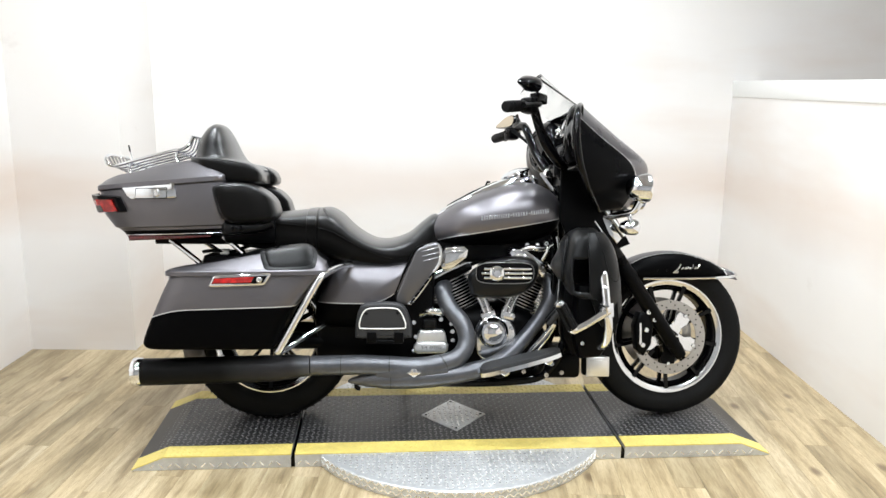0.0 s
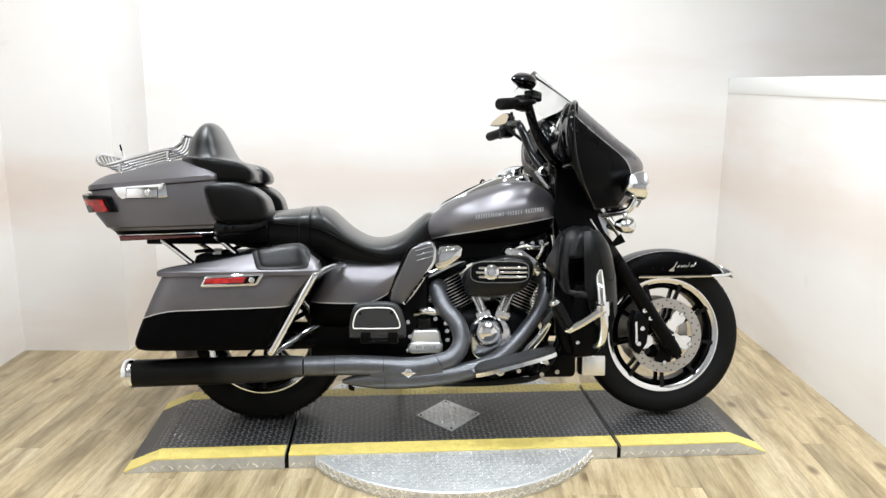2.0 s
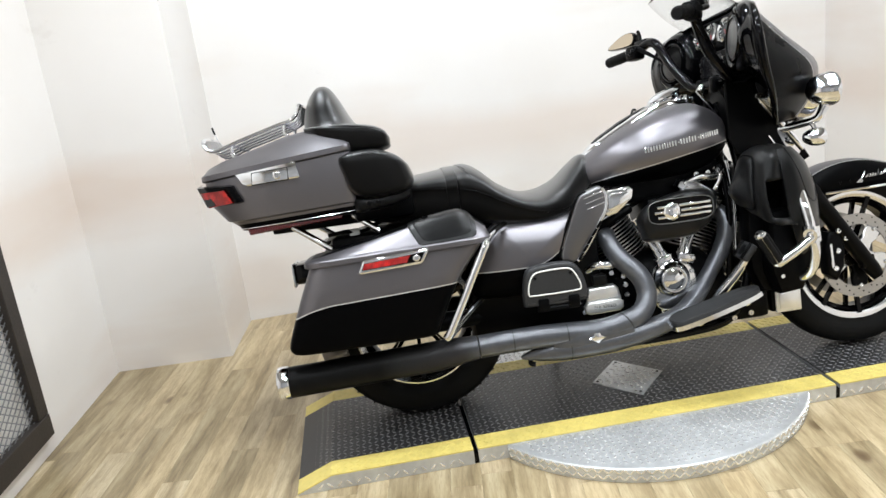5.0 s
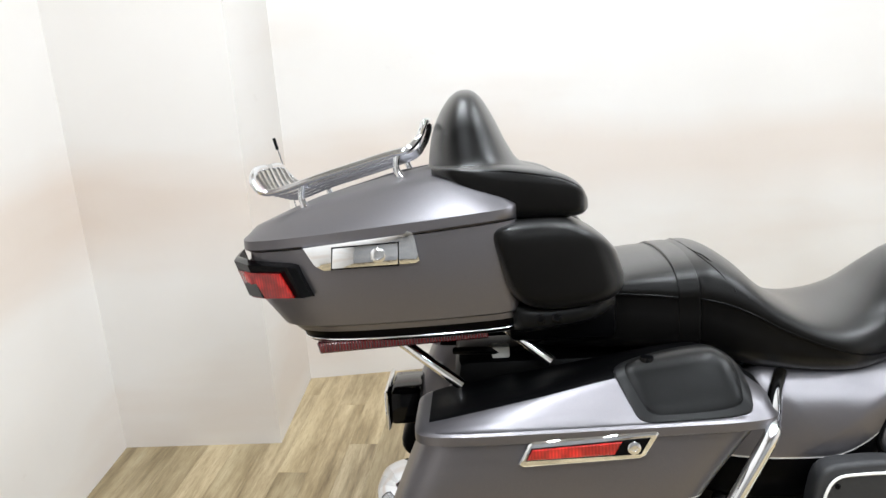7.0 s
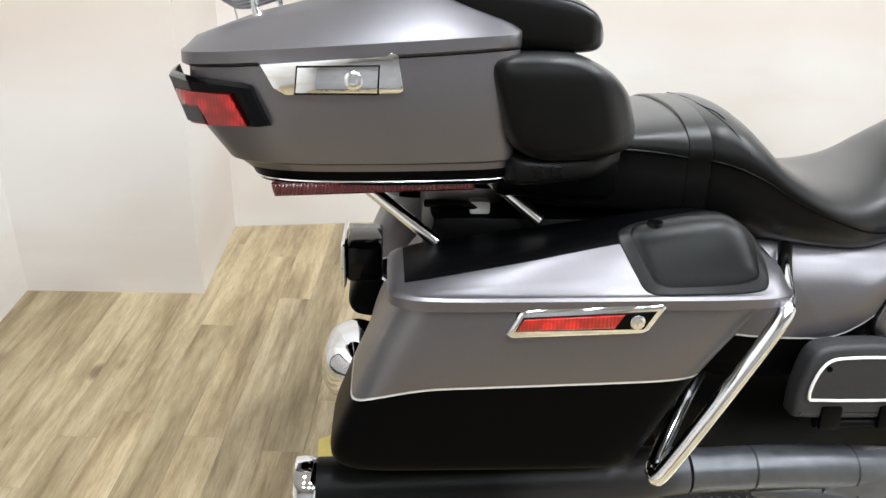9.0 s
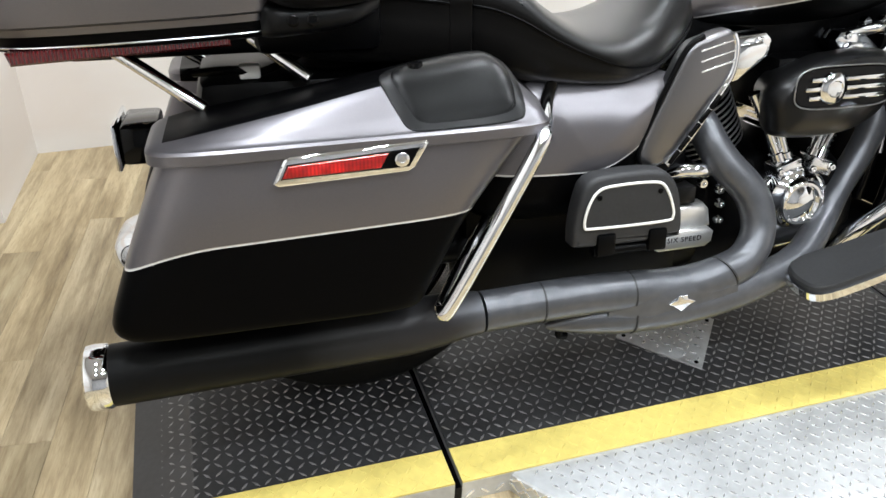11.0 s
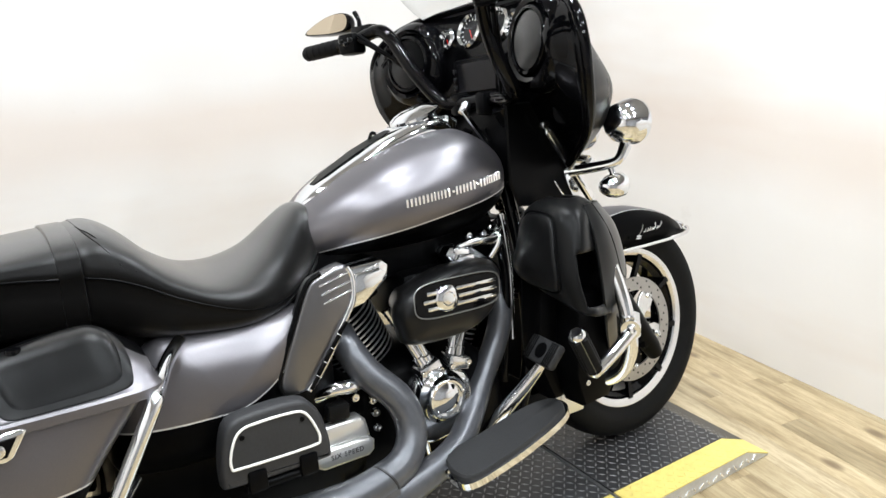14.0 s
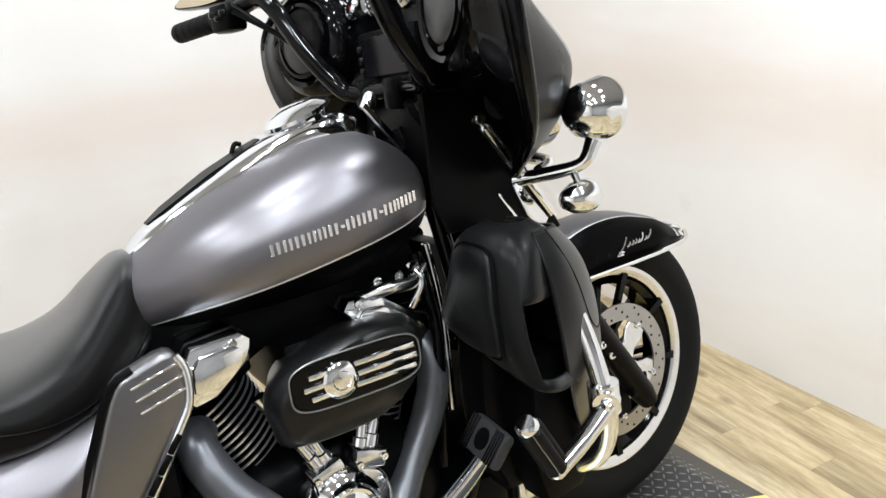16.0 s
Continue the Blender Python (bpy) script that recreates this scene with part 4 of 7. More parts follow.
def handlebar():
    bm = bmesh.new()
    tube(bm, [(0.605, -0.02, 0.998), (0.602, -0.100, 0.997), (0.588, -0.170, 0.998), (0.556, -0.212, 1.018), (0.510, -0.234, 1.076), (0.486, -0.238, 1.138), (0.466, -0.254, 1.196), (0.450, -0.282, 1.212), (0.424, -0.325, 1.203), (0.370, -0.400, 1.188)], 0.0175, 14)
    tube(bm, [(0.605, -0.02, 0.998), (0.592, 0.05, 0.998), (0.571, 0.105, 1.008), (0.534, 0.158, 1.085), (0.506, 0.214, 1.180), (0.492, 0.256, 1.206), (0.468, 0.312, 1.196), (0.446, 0.366, 1.186), (0.415, 0.455, 1.183)], 0.0175, 14)
    hb = part("handlebar", bm, BLACK_GLOSS, bike, "tall black handlebar")
    for s in (-1, 1):
        d = Vector((-0.072, -0.100, -0.020)).normalized() if s < 0 else Vector((-0.042, 0.121, -0.004)).normalized()
        base = Vector((0.424, -0.325, 1.203)) if s < 0 else Vector((0.446, 0.366, 1.186))
        bm = bmesh.new()
        tube(bm, [base + d * 0.015, base + d * 0.022, base + d * 0.148, base + d * 0.156], [0.017, 0.0205, 0.0205, 0.016], 18, smooth=False)
        g = part("grip", bm, RUBBER, hb, "black rubber grip")
        bm = bmesh.new()
        for k in range(5):
            tube(bm, [base + d * (0.03 + 0.025 * k), base + d * (0.034 + 0.025 * k)], 0.0212, 18, smooth=False)
        tagged(obj("grip_rib", bm, BLACK_SATIN, g), kind="stuff")
        bm = bmesh.new()
        box(bm, (-0.030, -0.026, -0.030), (0.030, 0.026, 0.026), 0.010, 2, at(*(base - d * 0.028)) @ Matrix.Rotation(math.atan2(d.y, d.x), 4, "Z"))
        sw = part("switch_housing", bm, BLACK_SATIN, hb)
        for k in range(3):
            bm = bmesh.new()
            box(bm, (-0.006, -0.005, -0.005), (0.006, 0.005, 0.005), 0.002, 1, at(*(base - d * (0.045 - 0.017 * k) + Vector((-0.026, s * -0.014, 0.006 - 0.009 * (k % 2))))))
            part("switch", bm, BLACK_PLASTIC, sw)
        bm = bmesh.new()
        side = Vector((0.78, s * 0.62, 0)).normalized()
        tube(bm, [base - d * 0.05 + side * 0.03, base - d * 0.005 + side * 0.052, base + d * 0.07 + side * 0.050, base + d * 0.135 + side * 0.062], [0.010, 0.008, 0.008, 0.0095], 10)
        part("lever", bm, BLACK_SATIN, hb, "black hand lever")
        bm = bmesh.new()
        box(bm, (-0.036, -0.02, -0.014), (0.036, 0.02, 0.022), 0.006, 2, at(*(base - d * 0.055 + Vector((0.022, 0, 0.02)))) @ Matrix.Rotation(math.atan2(d.y, d.x), 4, "Z"))
        part("reservoir", bm, BLACK_GLOSS, hb)
        # mirror on a stem
        bm = bmesh.new()
        tube(bm, [base - d * 0.045 + Vector((0.01, 0, 0.02)), base - d * 0.045 + Vector((0.02, s * 0.01, 0.055)), base - d * 0.05 + Vector((0.018, s * 0.035, 0.082))], [0.008, 0.006, 0.007], 10)
        part("mirror_stem", bm, BLACK_GLOSS, hb)
        c = Vector((0.415, -0.410, 1.268)) if s < 0 else Vector((0.448, 0.440, 1.248))
        m = at(*c) @ Matrix.Rotation(radians(s * 24), 4, "Z") @ Matrix.Rotation(radians(9), 4, "Y")
        # the outline lies in the head's own (y, z) plane, pointed outwards
        out = [(-0.070, 0.006), (-0.056, 0.026), (-0.01, 0.029), (0.045, 0.016), (0.098, -0.012), (0.040, -0.022), (-0.02, -0.025), (-0.060, -0.019)]
        ring = [(p.x, p.y) for p in catmull([(a, b, 0) for a, b in out], 4, True)]
        bm = bmesh.new()
        rings = []
        for k, (sc, dx) in enumerate(((0.97, -0.006), (1.0, 0.0), (0.97, 0.018), (0.80, 0.036), (0.45, 0.048), (0.05, 0.052))):
            rings.append([m @ Vector((dx, s * a * sc, b * sc)) for a, b in ring])
        bridge(bm, rings)
        mr = part("mirror", bm, BLACK_GLOSS, hb, "black teardrop mirror")
        bm = bmesh.new()
        rings = [[m @ Vector((-0.0065 - 0.002 * k, s * a * 0.90, b * 0.90)) for a, b in ring] for k in (0, 1)]
        bridge(bm, rings)
        part("mirror_glass", bm, MIRROR, mr)
    for s in (-1, 1):
        bm = bmesh.new()
        box(bm, (0.575, s * 0.055 - 0.018, 0.965), (0.63, s * 0.055 + 0.018, 1.02), 0.008)
        part("handlebar_clamp", bm, BLACK_SATIN, bike, "black handlebar clamp")
    # cables
    for s in (-1, 1):
        for k in range(2):
            bm = bmesh.new()
            tube(bm, [(0.452, s * 0.30, 1.19 - 0.012 * k), (0.53, s * (0.215 - 0.012 * k), 1.10), (0.590, s * (0.14 - 0.012 * k), 1.01), (0.61, s * 0.11, 0.90), (0.61, s * 0.09, 0.80)], 0.0055, 8)
            part("cable", bm, BLACK_SATIN, bike)


handlebar()

# fuel tank


def fuel_tank():
    bm = bmesh.new()
    loft_x(bm, [(0.075, 0, 0.030, 0.715, 0.760), (0.090, 0, 0.085, 0.700, 0.785), (0.13, 0, 0.125, 0.692, 0.822), (0.20, 0, 0.170, 0.688, 0.868), (0.29, 0, 0.196, 0.686, 0.908), (0.40, 0, 0.200, 0.690, 0.940), (0.48, 0, 0.190, 0.700, 0.946), (0.54, 0, 0.165, 0.720, 0.927), (0.585, 0, 0.125, 0.752, 0.894), (0.605, 0, 0.06, 0.79, 0.86)], 2.35, 44)
    t = part("fuel_tank", bm, TANK_PAINT, bike, "charcoal over black fuel tank with silver pinstripe", 60)
    # chrome console along the ridge
    bm = bmesh.new()
    rings = []
    for x, z, w, h in spline_rows([(0.112, 0.824, 0.024, 0.012), (0.15, 0.848, 0.044, 0.020), (0.25, 0.901, 0.058, 0.022), (0.34, 0.941, 0.064, 0.024), (0.42, 0.963, 0.068, 0.028), (0.47, 0.958, 0.066, 0.034), (0.496, 0.940, 0.058, 0.038), (0.510, 0.926, 0.045, 0.030)], 4):
        rings.append([(x, p, q) for p, q in oval(0, z - 0.021, w, h, 3.2, 24)])
    bridge(bm, rings)
    c = part("console", bm, CHROME, t, "chrome tank console", 60)
    bm = bmesh.new()
    rings = []
    for x, z, w in ((0.152, 0.8570, 0.010), (0.18, 0.8750, 0.020), (0.26, 0.9180, 0.025), (0.325, 0.9460, 0.024), (0.352, 0.957, 0.012)):
        rings.append([(x, -w, z - 0.013), (x, w, z - 0.013), (x, w, z - 0.007), (x, -w, z - 0.007)])
    bridge(bm, rings)
    part("console_inlay", bm, BLACK_SATIN, c, "black console inlay")
    bm = bmesh.new()
    lathe(bm, [(0.050, -0.022), (0.053, -0.006), (0.062, 0.0), (0.061, 0.006), (0.046, 0.015), (0.024, 0.021), (0.002, 0.022)], at(0.428, 0, 0.976, Matrix.Rotation(radians(-20), 4, "Y")), 40)
    part("fuel_cap", bm, CHROME, c, "domed chrome fuel cap")
    bm = bmesh.new()
    tube(bm, [(0.31, 0.014, 0.932), (0.318, 0.014, 0.946), (0.328, 0.014, 0.944)], 0.004, 8)
    part("latch", bm, BLACK_SATIN, c)
    bm = bmesh.new()
    box(bm, (-0.020, -0.054, -0.026), (0.020, 0.054, 0.022), 0.010, 3, at(0.492, 0, 0.948, Matrix.Rotation(radians(26), 4, "Y")))
    part("console_end", bm, CHROME, c, "chrome console end block")
    bm = bmesh.new()
    tube(bm, [(0.545, -0.030, 0.972), (0.556, -0.030, 0.990), (0.560, -0.030, 0.996)], [0.013, 0.014, 0.010], 18, smooth=False)
    part("ignition_lock", bm, CHROME, c, "chrome ignition lock")
    # added strip where white wall would show through the gap before the headstock
    bm = bmesh.new()
    box(bm, (-0.055, -0.004, -0.006), (0.055, 0.004, 0.006), 0.002, 1, at(0.556, -0.062, 0.938, Matrix.Rotation(radians(52), 4, "Y")))
    part("gap_strip", bm, CHROME, c, "thin chrome strip in place of a bright gap")
    # maker's badge as plain bars
    tilt = Matrix.Rotation(radians(-14), 4, "Y")
    for s in (-1, 1):
        bm = bmesh.new()
        widths = [0.013, 0.012, 0.013, 0.011, 0.011, 0.013, 0.006, 0.013, 0.013, 0.014, 0.006, 0.013, 0.011, 0.013, 0.013]
        x = 0.0
        for k, w in enumerate(widths):
            h = 0.0185 if k not in (6, 10) else 0.006
            for q in ((0.0, 0.36), (0.60, 0.96)) if k not in (6, 10) else ((0.0, 1.0),):
                x0, x1 = 0.276 + x + w * 1.25 * q[0], 0.276 + x + w * 1.25 * q[1]
                yy = np.interp((x0 + x1) / 2, [0.27, 0.33, 0.40, 0.48, 0.54, 0.57], [0.1935, 0.1985, 0.2015, 0.1925, 0.169, 0.149])
                zc = 0.803 + (x0 - 0.27) * 0.11
                box(bm, (x0, s * yy - 0.003, zc - h / 2), (x1, s * yy + 0.003, zc + h / 2), 0.0008, 1)
            x += w * 1.52
        tagged(part("badge", bm, CHROME, t, "chrome badge of plain bars"), kind="stuff")


fuel_tank()

# seat


# rows of x, half width, lower z, seam z, crest z
RIDER_ROWS = [(-0.366, 0.150, 0.690, 0.762, 0.826), (-0.352, 0.184, 0.672, 0.765, 0.837), (-0.31, 0.196, 0.655, 0.756, 0.841), (-0.265, 0.203, 0.638, 0.737, 0.815), (-0.21, 0.208, 0.628, 0.706, 0.763), (-0.14, 0.208, 0.620, 0.674, 0.722), (-0.07, 0.199, 0.618, 0.652, 0.717), (0.0, 0.170, 0.630, 0.650, 0.742), (0.055, 0.136, 0.652, 0.672, 0.787), (0.095, 0.108, 0.678, 0.702, 0.815), (0.122, 0.078, 0.705, 0.730, 0.812), (0.134, 0.03, 0.74, 0.755, 0.785)]
PILLION_ROWS = [(-0.665, 0.10, 0.70, 0.775, 0.796), (-0.63, 0.168, 0.690, 0.784, 0.806), (-0.55, 0.184, 0.680, 0.784, 0.816), (-0.45, 0.189, 0.675, 0.778, 0.828), (-0.385, 0.189, 0.670, 0.769, 0.834), (-0.362, 0.176, 0.675, 0.766, 0.832)]


def seat_section(hy, z0, zs, z1, y_off=0.0):
    """A seat's section: a domed crown above the seam, flat skirts below it."""
    crown = []
    for k in range(29):
        a = math.pi * k / 28
        c, n = math.cos(a), math.sin(a)
        crown.append((math.copysign(abs(c) ** (2 / 2.3), c) * (hy + y_off), zs + (z1 - zs + y_off) * n ** (2 / 2.3)))
    drop = zs - z0
    skirt = [(-(hy + y_off - 0.0025), zs - min(0.004, drop * 0.3)), (-(hy + y_off), zs - drop * 0.35), (-(hy + y_off - 0.004), z0 + drop * 0.22), (-(hy - 0.022), z0 - y_off), (-hy * 0.4, z0 - 0.004)]
    return crown + skirt + [(-y, z) for y, z in skirt[::-1]]


def crown_point(rows, x, y):
    """The crown's height over a place of the seat."""
    fine = np.array(spline_rows(rows, 6))
    hy, zs, z1 = (np.interp(x, fine[:, 0], fine[:, i]) for i in (1, 3, 4))
    return zs + (z1 - zs) * max(0.0, 1 - min(1.0, abs(y) / hy) ** 2.3) ** (1 / 2.3)


def seat():
    e = new("seat")
    e.parent = bike
    for name, rows, label in (("rider_seat", RIDER_ROWS, "black vinyl rider seat"), ("passenger_seat", PILLION_ROWS, "black vinyl passenger seat")):
        bm = bmesh.new()
        bridge(bm, [[(r[0], y, z) for y, z in seat_section(*r[1:])] for r in spline_rows(rows, 5)])
        part(name, bm, LEATHER, e, label, 60)
        # piped seam between crown and skirt
        fine = spline_rows(rows, 4)[3:-3]
        for s in (-1, 1):
            bm = bmesh.new()
            tube(bm, [(r[0], s * (r[1] - 0.0004), r[3] - 0.001) for r in fine], 0.0019, 6, smooth=False)
            part("seam", bm, BLACK_SATIN, e)
    bm = bmesh.new()
    bridge(bm, [[(x, y, z) for y, z in seat_section(0.189, 0.668, 0.768, 0.836, g)] for x, g in ((-0.391, -0.001), (-0.389, 0.002), (-0.353, 0.0035), (-0.351, -0.001))], cap=False)
    part("seat_strap", bm, LEATHER, e, "grab strap across the seat")
    # stitched seams over the crown
    for pts in ([(-0.338, 0.0), (-0.335, 0.08), (-0.318, 0.135), (-0.268, 0.197)], [(-0.338, 0.06), (-0.330, 0.12), (-0.312, 0.165), (-0.290, 0.193)]):
        for s in (-1, 1):
            bm = bmesh.new()
            tube(bm, [(x, s * y, crown_point(RIDER_ROWS, x, y) - 0.0002) for x, y in pts], 0.0011, 6, 8)
            part("seam", bm, BLACK_SATIN, e)

seat()

# touring trunk
PLAN = [(-0.675, 0.0), (-0.675, 0.22), (-0.70, 0.272), (-0.80, 0.284), (-0.92, 0.282), (-1.03, 0.272), (-1.10, 0.252), (-1.148, 0.212), (-1.170, 0.13), (-1.178, 0.0)]
PLAN_RING = [(p.x, p.y) for p in catmull([(x, y, 0) for x, y in PLAN], 4)]
PLAN_RING = PLAN_RING + [(x, -y) for x, y in PLAN_RING[-2:0:-1]]


def plan_ring(zf, rear, side, front=0.0):
    """The trunk's plan drawn in: rear and front ends moved, sides scaled."""
    out = []
    for x, y in PLAN_RING:
        t = (x + 0.675) / -0.503
        xx = x + rear * t - front * (1 - t)
        yy = y * side
        out.append((xx, yy, zf(xx)))
    return out


def rim_z(x):
    return 0.934 + (x + 0.70) * 0.085


def trunk():
    e = new("trunk")
    e.parent = bike
    bm = bmesh.new()
    low = lambda x: 0.752 + (x + 0.70) * 0.035
    bridge(bm, [plan_ring(lambda x: low(x) - 0.016, 0.118, 0.86), plan_ring(lambda x: low(x) - 0.012, 0.098, 0.90), plan_ring(lambda x: low(x) + 0.003, 0.088, 0.915), plan_ring(lambda x: low(x) + 0.020, 0.066, 0.925), plan_ring(lambda x: low(x) + 0.024, 0.056, 0.955), plan_ring(lambda x: low(x) + 0.075, 0.018, 0.985), plan_ring(lambda x: rim_z(x) - 0.045, 0.004, 0.995), plan_ring(lambda x: rim_z(x) - 0.002, 0.004, 0.99)])
    b = part("trunk_body", bm, PACK_PAINT, e, "charcoal hard trunk body", 28)
    bm = bmesh.new()
    edge = plan_ring(lambda x: low(x) - 0.006, 0.093, 0.910)
    tube(bm, edge + edge[:1], 0.0017, 6, smooth=False)
    part("trunk_trim", bm, POLISHED, b, "thin silver trim line")
    bm = bmesh.new()
    crease = lambda x: np.interp(x, [-1.17, -1.08, -0.82, -0.70], [0.928, 0.957, 1.000, 1.003])
    top = lambda x: np.interp(x, [-1.17, -1.06, -0.90, -0.80, -0.70], [0.940, 0.970, 1.012, 1.026, 1.022])
    bridge(bm, [plan_ring(rim_z, 0.0, 1.0), plan_ring(lambda x: rim_z(x) + 0.004, -0.006, 1.018), plan_ring(lambda x: rim_z(x) + 0.020, -0.006, 1.018), plan_ring(lambda x: rim_z(x) + 0.024, 0.0, 0.995), plan_ring(lambda x: max(crease(x), rim_z(x) + 0.028), 0.012, 0.80, 0.06), plan_ring(lambda x: max(top(x) - 0.006, rim_z(x) + 0.031), 0.05, 0.58, 0.09), plan_ring(lambda x: max(top(x), rim_z(x) + 0.032), 0.10, 0.30, 0.11)])
    part("trunk_lid", bm, CHAR_PLAIN, e, "charcoal trunk lid with a creased top", 48)
    # chrome latches on both sides
    for s in (-1, 1):
        lt = new("latch")
        lt.parent = e
        bm = bmesh.new()
        slab(bm, [(-1.040, 0.909), (-0.868, 0.924), (-0.862, 0.930), (-0.850, 0.925), (-0.842, 0.876), (-0.850, 0.872), (-1.005, 0.866), (-1.022, 0.876)], s * 0.262, s * 0.292, 0.006, 2)
        part("latch_frame", bm, CHROME, lt, "chrome latch")
        bm = bmesh.new()
        slab(bm, [(-0.9895, 0.9075), (-0.8755, 0.9115), (-0.8775, 0.8705), (-0.9930, 0.8685)], s * 0.289, s * 0.2926, 0.001, 1)
        part("latch_gap", bm, BLACK_SATIN, lt)
        bm = bmesh.new()
        slab(bm, [(-0.9875, 0.9055), (-0.8775, 0.9095), (-0.8795, 0.8725), (-0.9915, 0.8705)], s * 0.290, s * 0.2945, 0.003, 2)
        part("latch_handle", bm, CHROME, lt)
        bolt(lt, (-0.912, s * 0.294, 0.890), 0.013, 0.005, AX_Y if s < 0 else AX_Y.inverted(), POLISHED, "lock")
        # wrap-round tail lamp
        tl = new("tail_lamp")
        tl.parent = e
        bm = bmesh.new()
        hs = [(-1.180, 0.118, 0.150), (-1.170, 0.19, 0.215), (-1.135, 0.232, 0.256), (-1.06, 0.262, 0.284), (-1.045, 0.262, 0.280)]
        rings = []
        for k, (x, ya, yb) in enumerate(hs):
            zt, zb = 0.889 - 0.003 * k, 0.812 + 0.002 * k
            rings.append([(x + 0.018, s * ya, zb), (x + 0.014, s * yb, zb + 0.004), (x - 0.008, s * yb, zt - 0.004), (x - 0.006, s * ya, zt)])
        bridge(bm, rings)
        part("lamp_housing", bm, BLACK_GLOSS, tl, "black lamp surround", 25)
        bm = bmesh.new()
        rings = []
        for k, (x, ya, yb) in enumerate([(-1.178, 0.10, 0.135), (-1.168, 0.17, 0.218), (-1.134, 0.215, 0.258), (-1.078, 0.25, 0.286)]):
            zt, zb = 0.868, 0.808 + 0.004 * k
            rings.append([(x + 0.020, s * ya, zb), (x + 0.018, s * yb, zb + 0.003), (x - 0.004, s * yb, zt - 0.003), (x - 0.002, s * ya, zt)])
        bridge(bm, rings)
        part("red_lens", bm, RED, tl, "red tail lamp lens", 25)
        bm = bmesh.new()
        slab(bm, [(-1.035, 0.732), (-0.735, 0.742), (-0.735, 0.728), (-1.03, 0.714)], s * 0.20, s * 0.252, 0.003, 1)
        part("red_bar", bm, RED_DARK, e, "dark red side reflector bar")
    # rack of bent chrome rods with posts
    rk = new("luggage_rack")
    rk.parent = e
    prof = [(-1.150, 1.012), (-1.120, 0.994), (-1.02, 1.020), (-0.905, 1.050), (-0.865, 1.058), (-0.842, 1.080), (-0.832, 1.104)]
    for s in (-1, 1):
        bm = bmesh.new()
        tube(bm, [(-1.158, s * 0.02, 1.036), (-1.156, s * 0.10, 1.034)] + [(x, s * (0.145 - 0.025 * (k > 4)), z) for k, (x, z) in enumerate(prof)] + [(-0.829, s * 0.09, 1.108), (-0.828, s * 0.0, 1.110)], 0.0065, 10)
        part("rack_tube", bm, CHROME, rk)
    for y in (-0.112, -0.075, -0.038, 0.0, 0.038, 0.075, 0.112):
        bm = bmesh.new()
        dip = 0.024 - 0.14 * abs(y)
        tube(bm, [(-1.156, y, 1.034), (-1.118, y, 0.996 - dip), (-1.02, y, 1.020 - dip), (-0.905, y, 1.050 - dip), (-0.852, y, 1.060 - dip * 0.6), (-0.834, y, 1.084), (-0.829, y, 1.108)], 0.0042, 8)
        part("rack_rod", bm, CHROME, rk)
    for x, z in ((-1.06, 1.005), (-0.882, 1.052)):
        bm = bmesh.new()
        tube(bm, [(x, -0.145, z), (x, 0.145, z)], 0.005, 8, smooth=False)
        part("rack_crossbar", bm, CHROME, rk)
        for s in (-1, 1):
            bm = bmesh.new()
            tube(bm, [(x, s * 0.142, z), (x - 0.004, s * 0.142, z - 0.025), (x + 0.004, s * 0.142, z - 0.048)], [0.006, 0.006, 0.009], 10)
            part("rack_post", bm, CHROME, rk)
    bm = bmesh.new()
    tube(bm, [(-1.150, 0.20, 0.93), (-1.175, 0.21, 1.03), (-1.190, 0.215, 1.085)], 0.0018, 6)
    an = part("antenna", bm, POLISHED, e, "thin whip antenna")
    bm = bmesh.new()
    tube(bm, [(-1.186, 0.214, 1.068), (-1.193, 0.216, 1.094)], 0.0036, 8, smooth=False)
    part("antenna_tip", bm, BLACK_SATIN, an)
    # passenger backrest and arm pads
    br = new("backrest")
    br.parent = e
    bm = bmesh.new()
    rings = []
    for z, x0, x1, w in spline_rows([(0.985, -0.830, -0.575, 0.232), (1.004, -0.832, -0.600, 0.224), (1.016, -0.832, -0.640, 0.208), (1.030, -0.831, -0.660, 0.190), (1.060, -0.827, -0.678, 0.168), (1.095, -0.818, -0.694, 0.146), (1.125, -0.804, -0.709, 0.120), (1.148, -0.788, -0.723, 0.092), (1.160, -0.775, -0.735, 0.062), (1.165, -0.764, -0.746, 0.030)], 4):
        rings.append([(p, q, z) for p, q in oval((x0 + x1) / 2, 0, (x1 - x0) / 2, w, 2.6, 48)])
    bridge(bm, rings)
    part("back_pad", bm, LEATHER, br, "tall black vinyl back pad", 60)
    bm = bmesh.new()
    loft_x(bm, [(-0.828, 0, 0.12, 0.990, 1.022), (-0.80, 0, 0.150, 0.960, 1.020), (-0.72, 0, 0.155, 0.935, 1.010), (-0.60, 0, 0.150, 0.930, 0.992), (-0.575, 0, 0.13, 0.935, 0.975)], 4.0, 40)
    part("lower_pad", bm, LEATHER, br, "black vinyl lower back cushion", 60)
    wing = [(-0.820, 0.152, 0.034, 1.010, 1.026), (-0.785, 0.160, 0.064, 0.998, 1.026), (-0.735, 0.166, 0.076, 0.957, 1.025), (-0.690, 0.168, 0.080, 0.931, 1.023), (-0.630, 0.168, 0.080, 0.927, 1.013), (-0.590, 0.167, 0.077, 0.927, 1.002), (-0.563, 0.165, 0.068, 0.930, 0.984), (-0.550, 0.162, 0.046, 0.938, 0.962)]
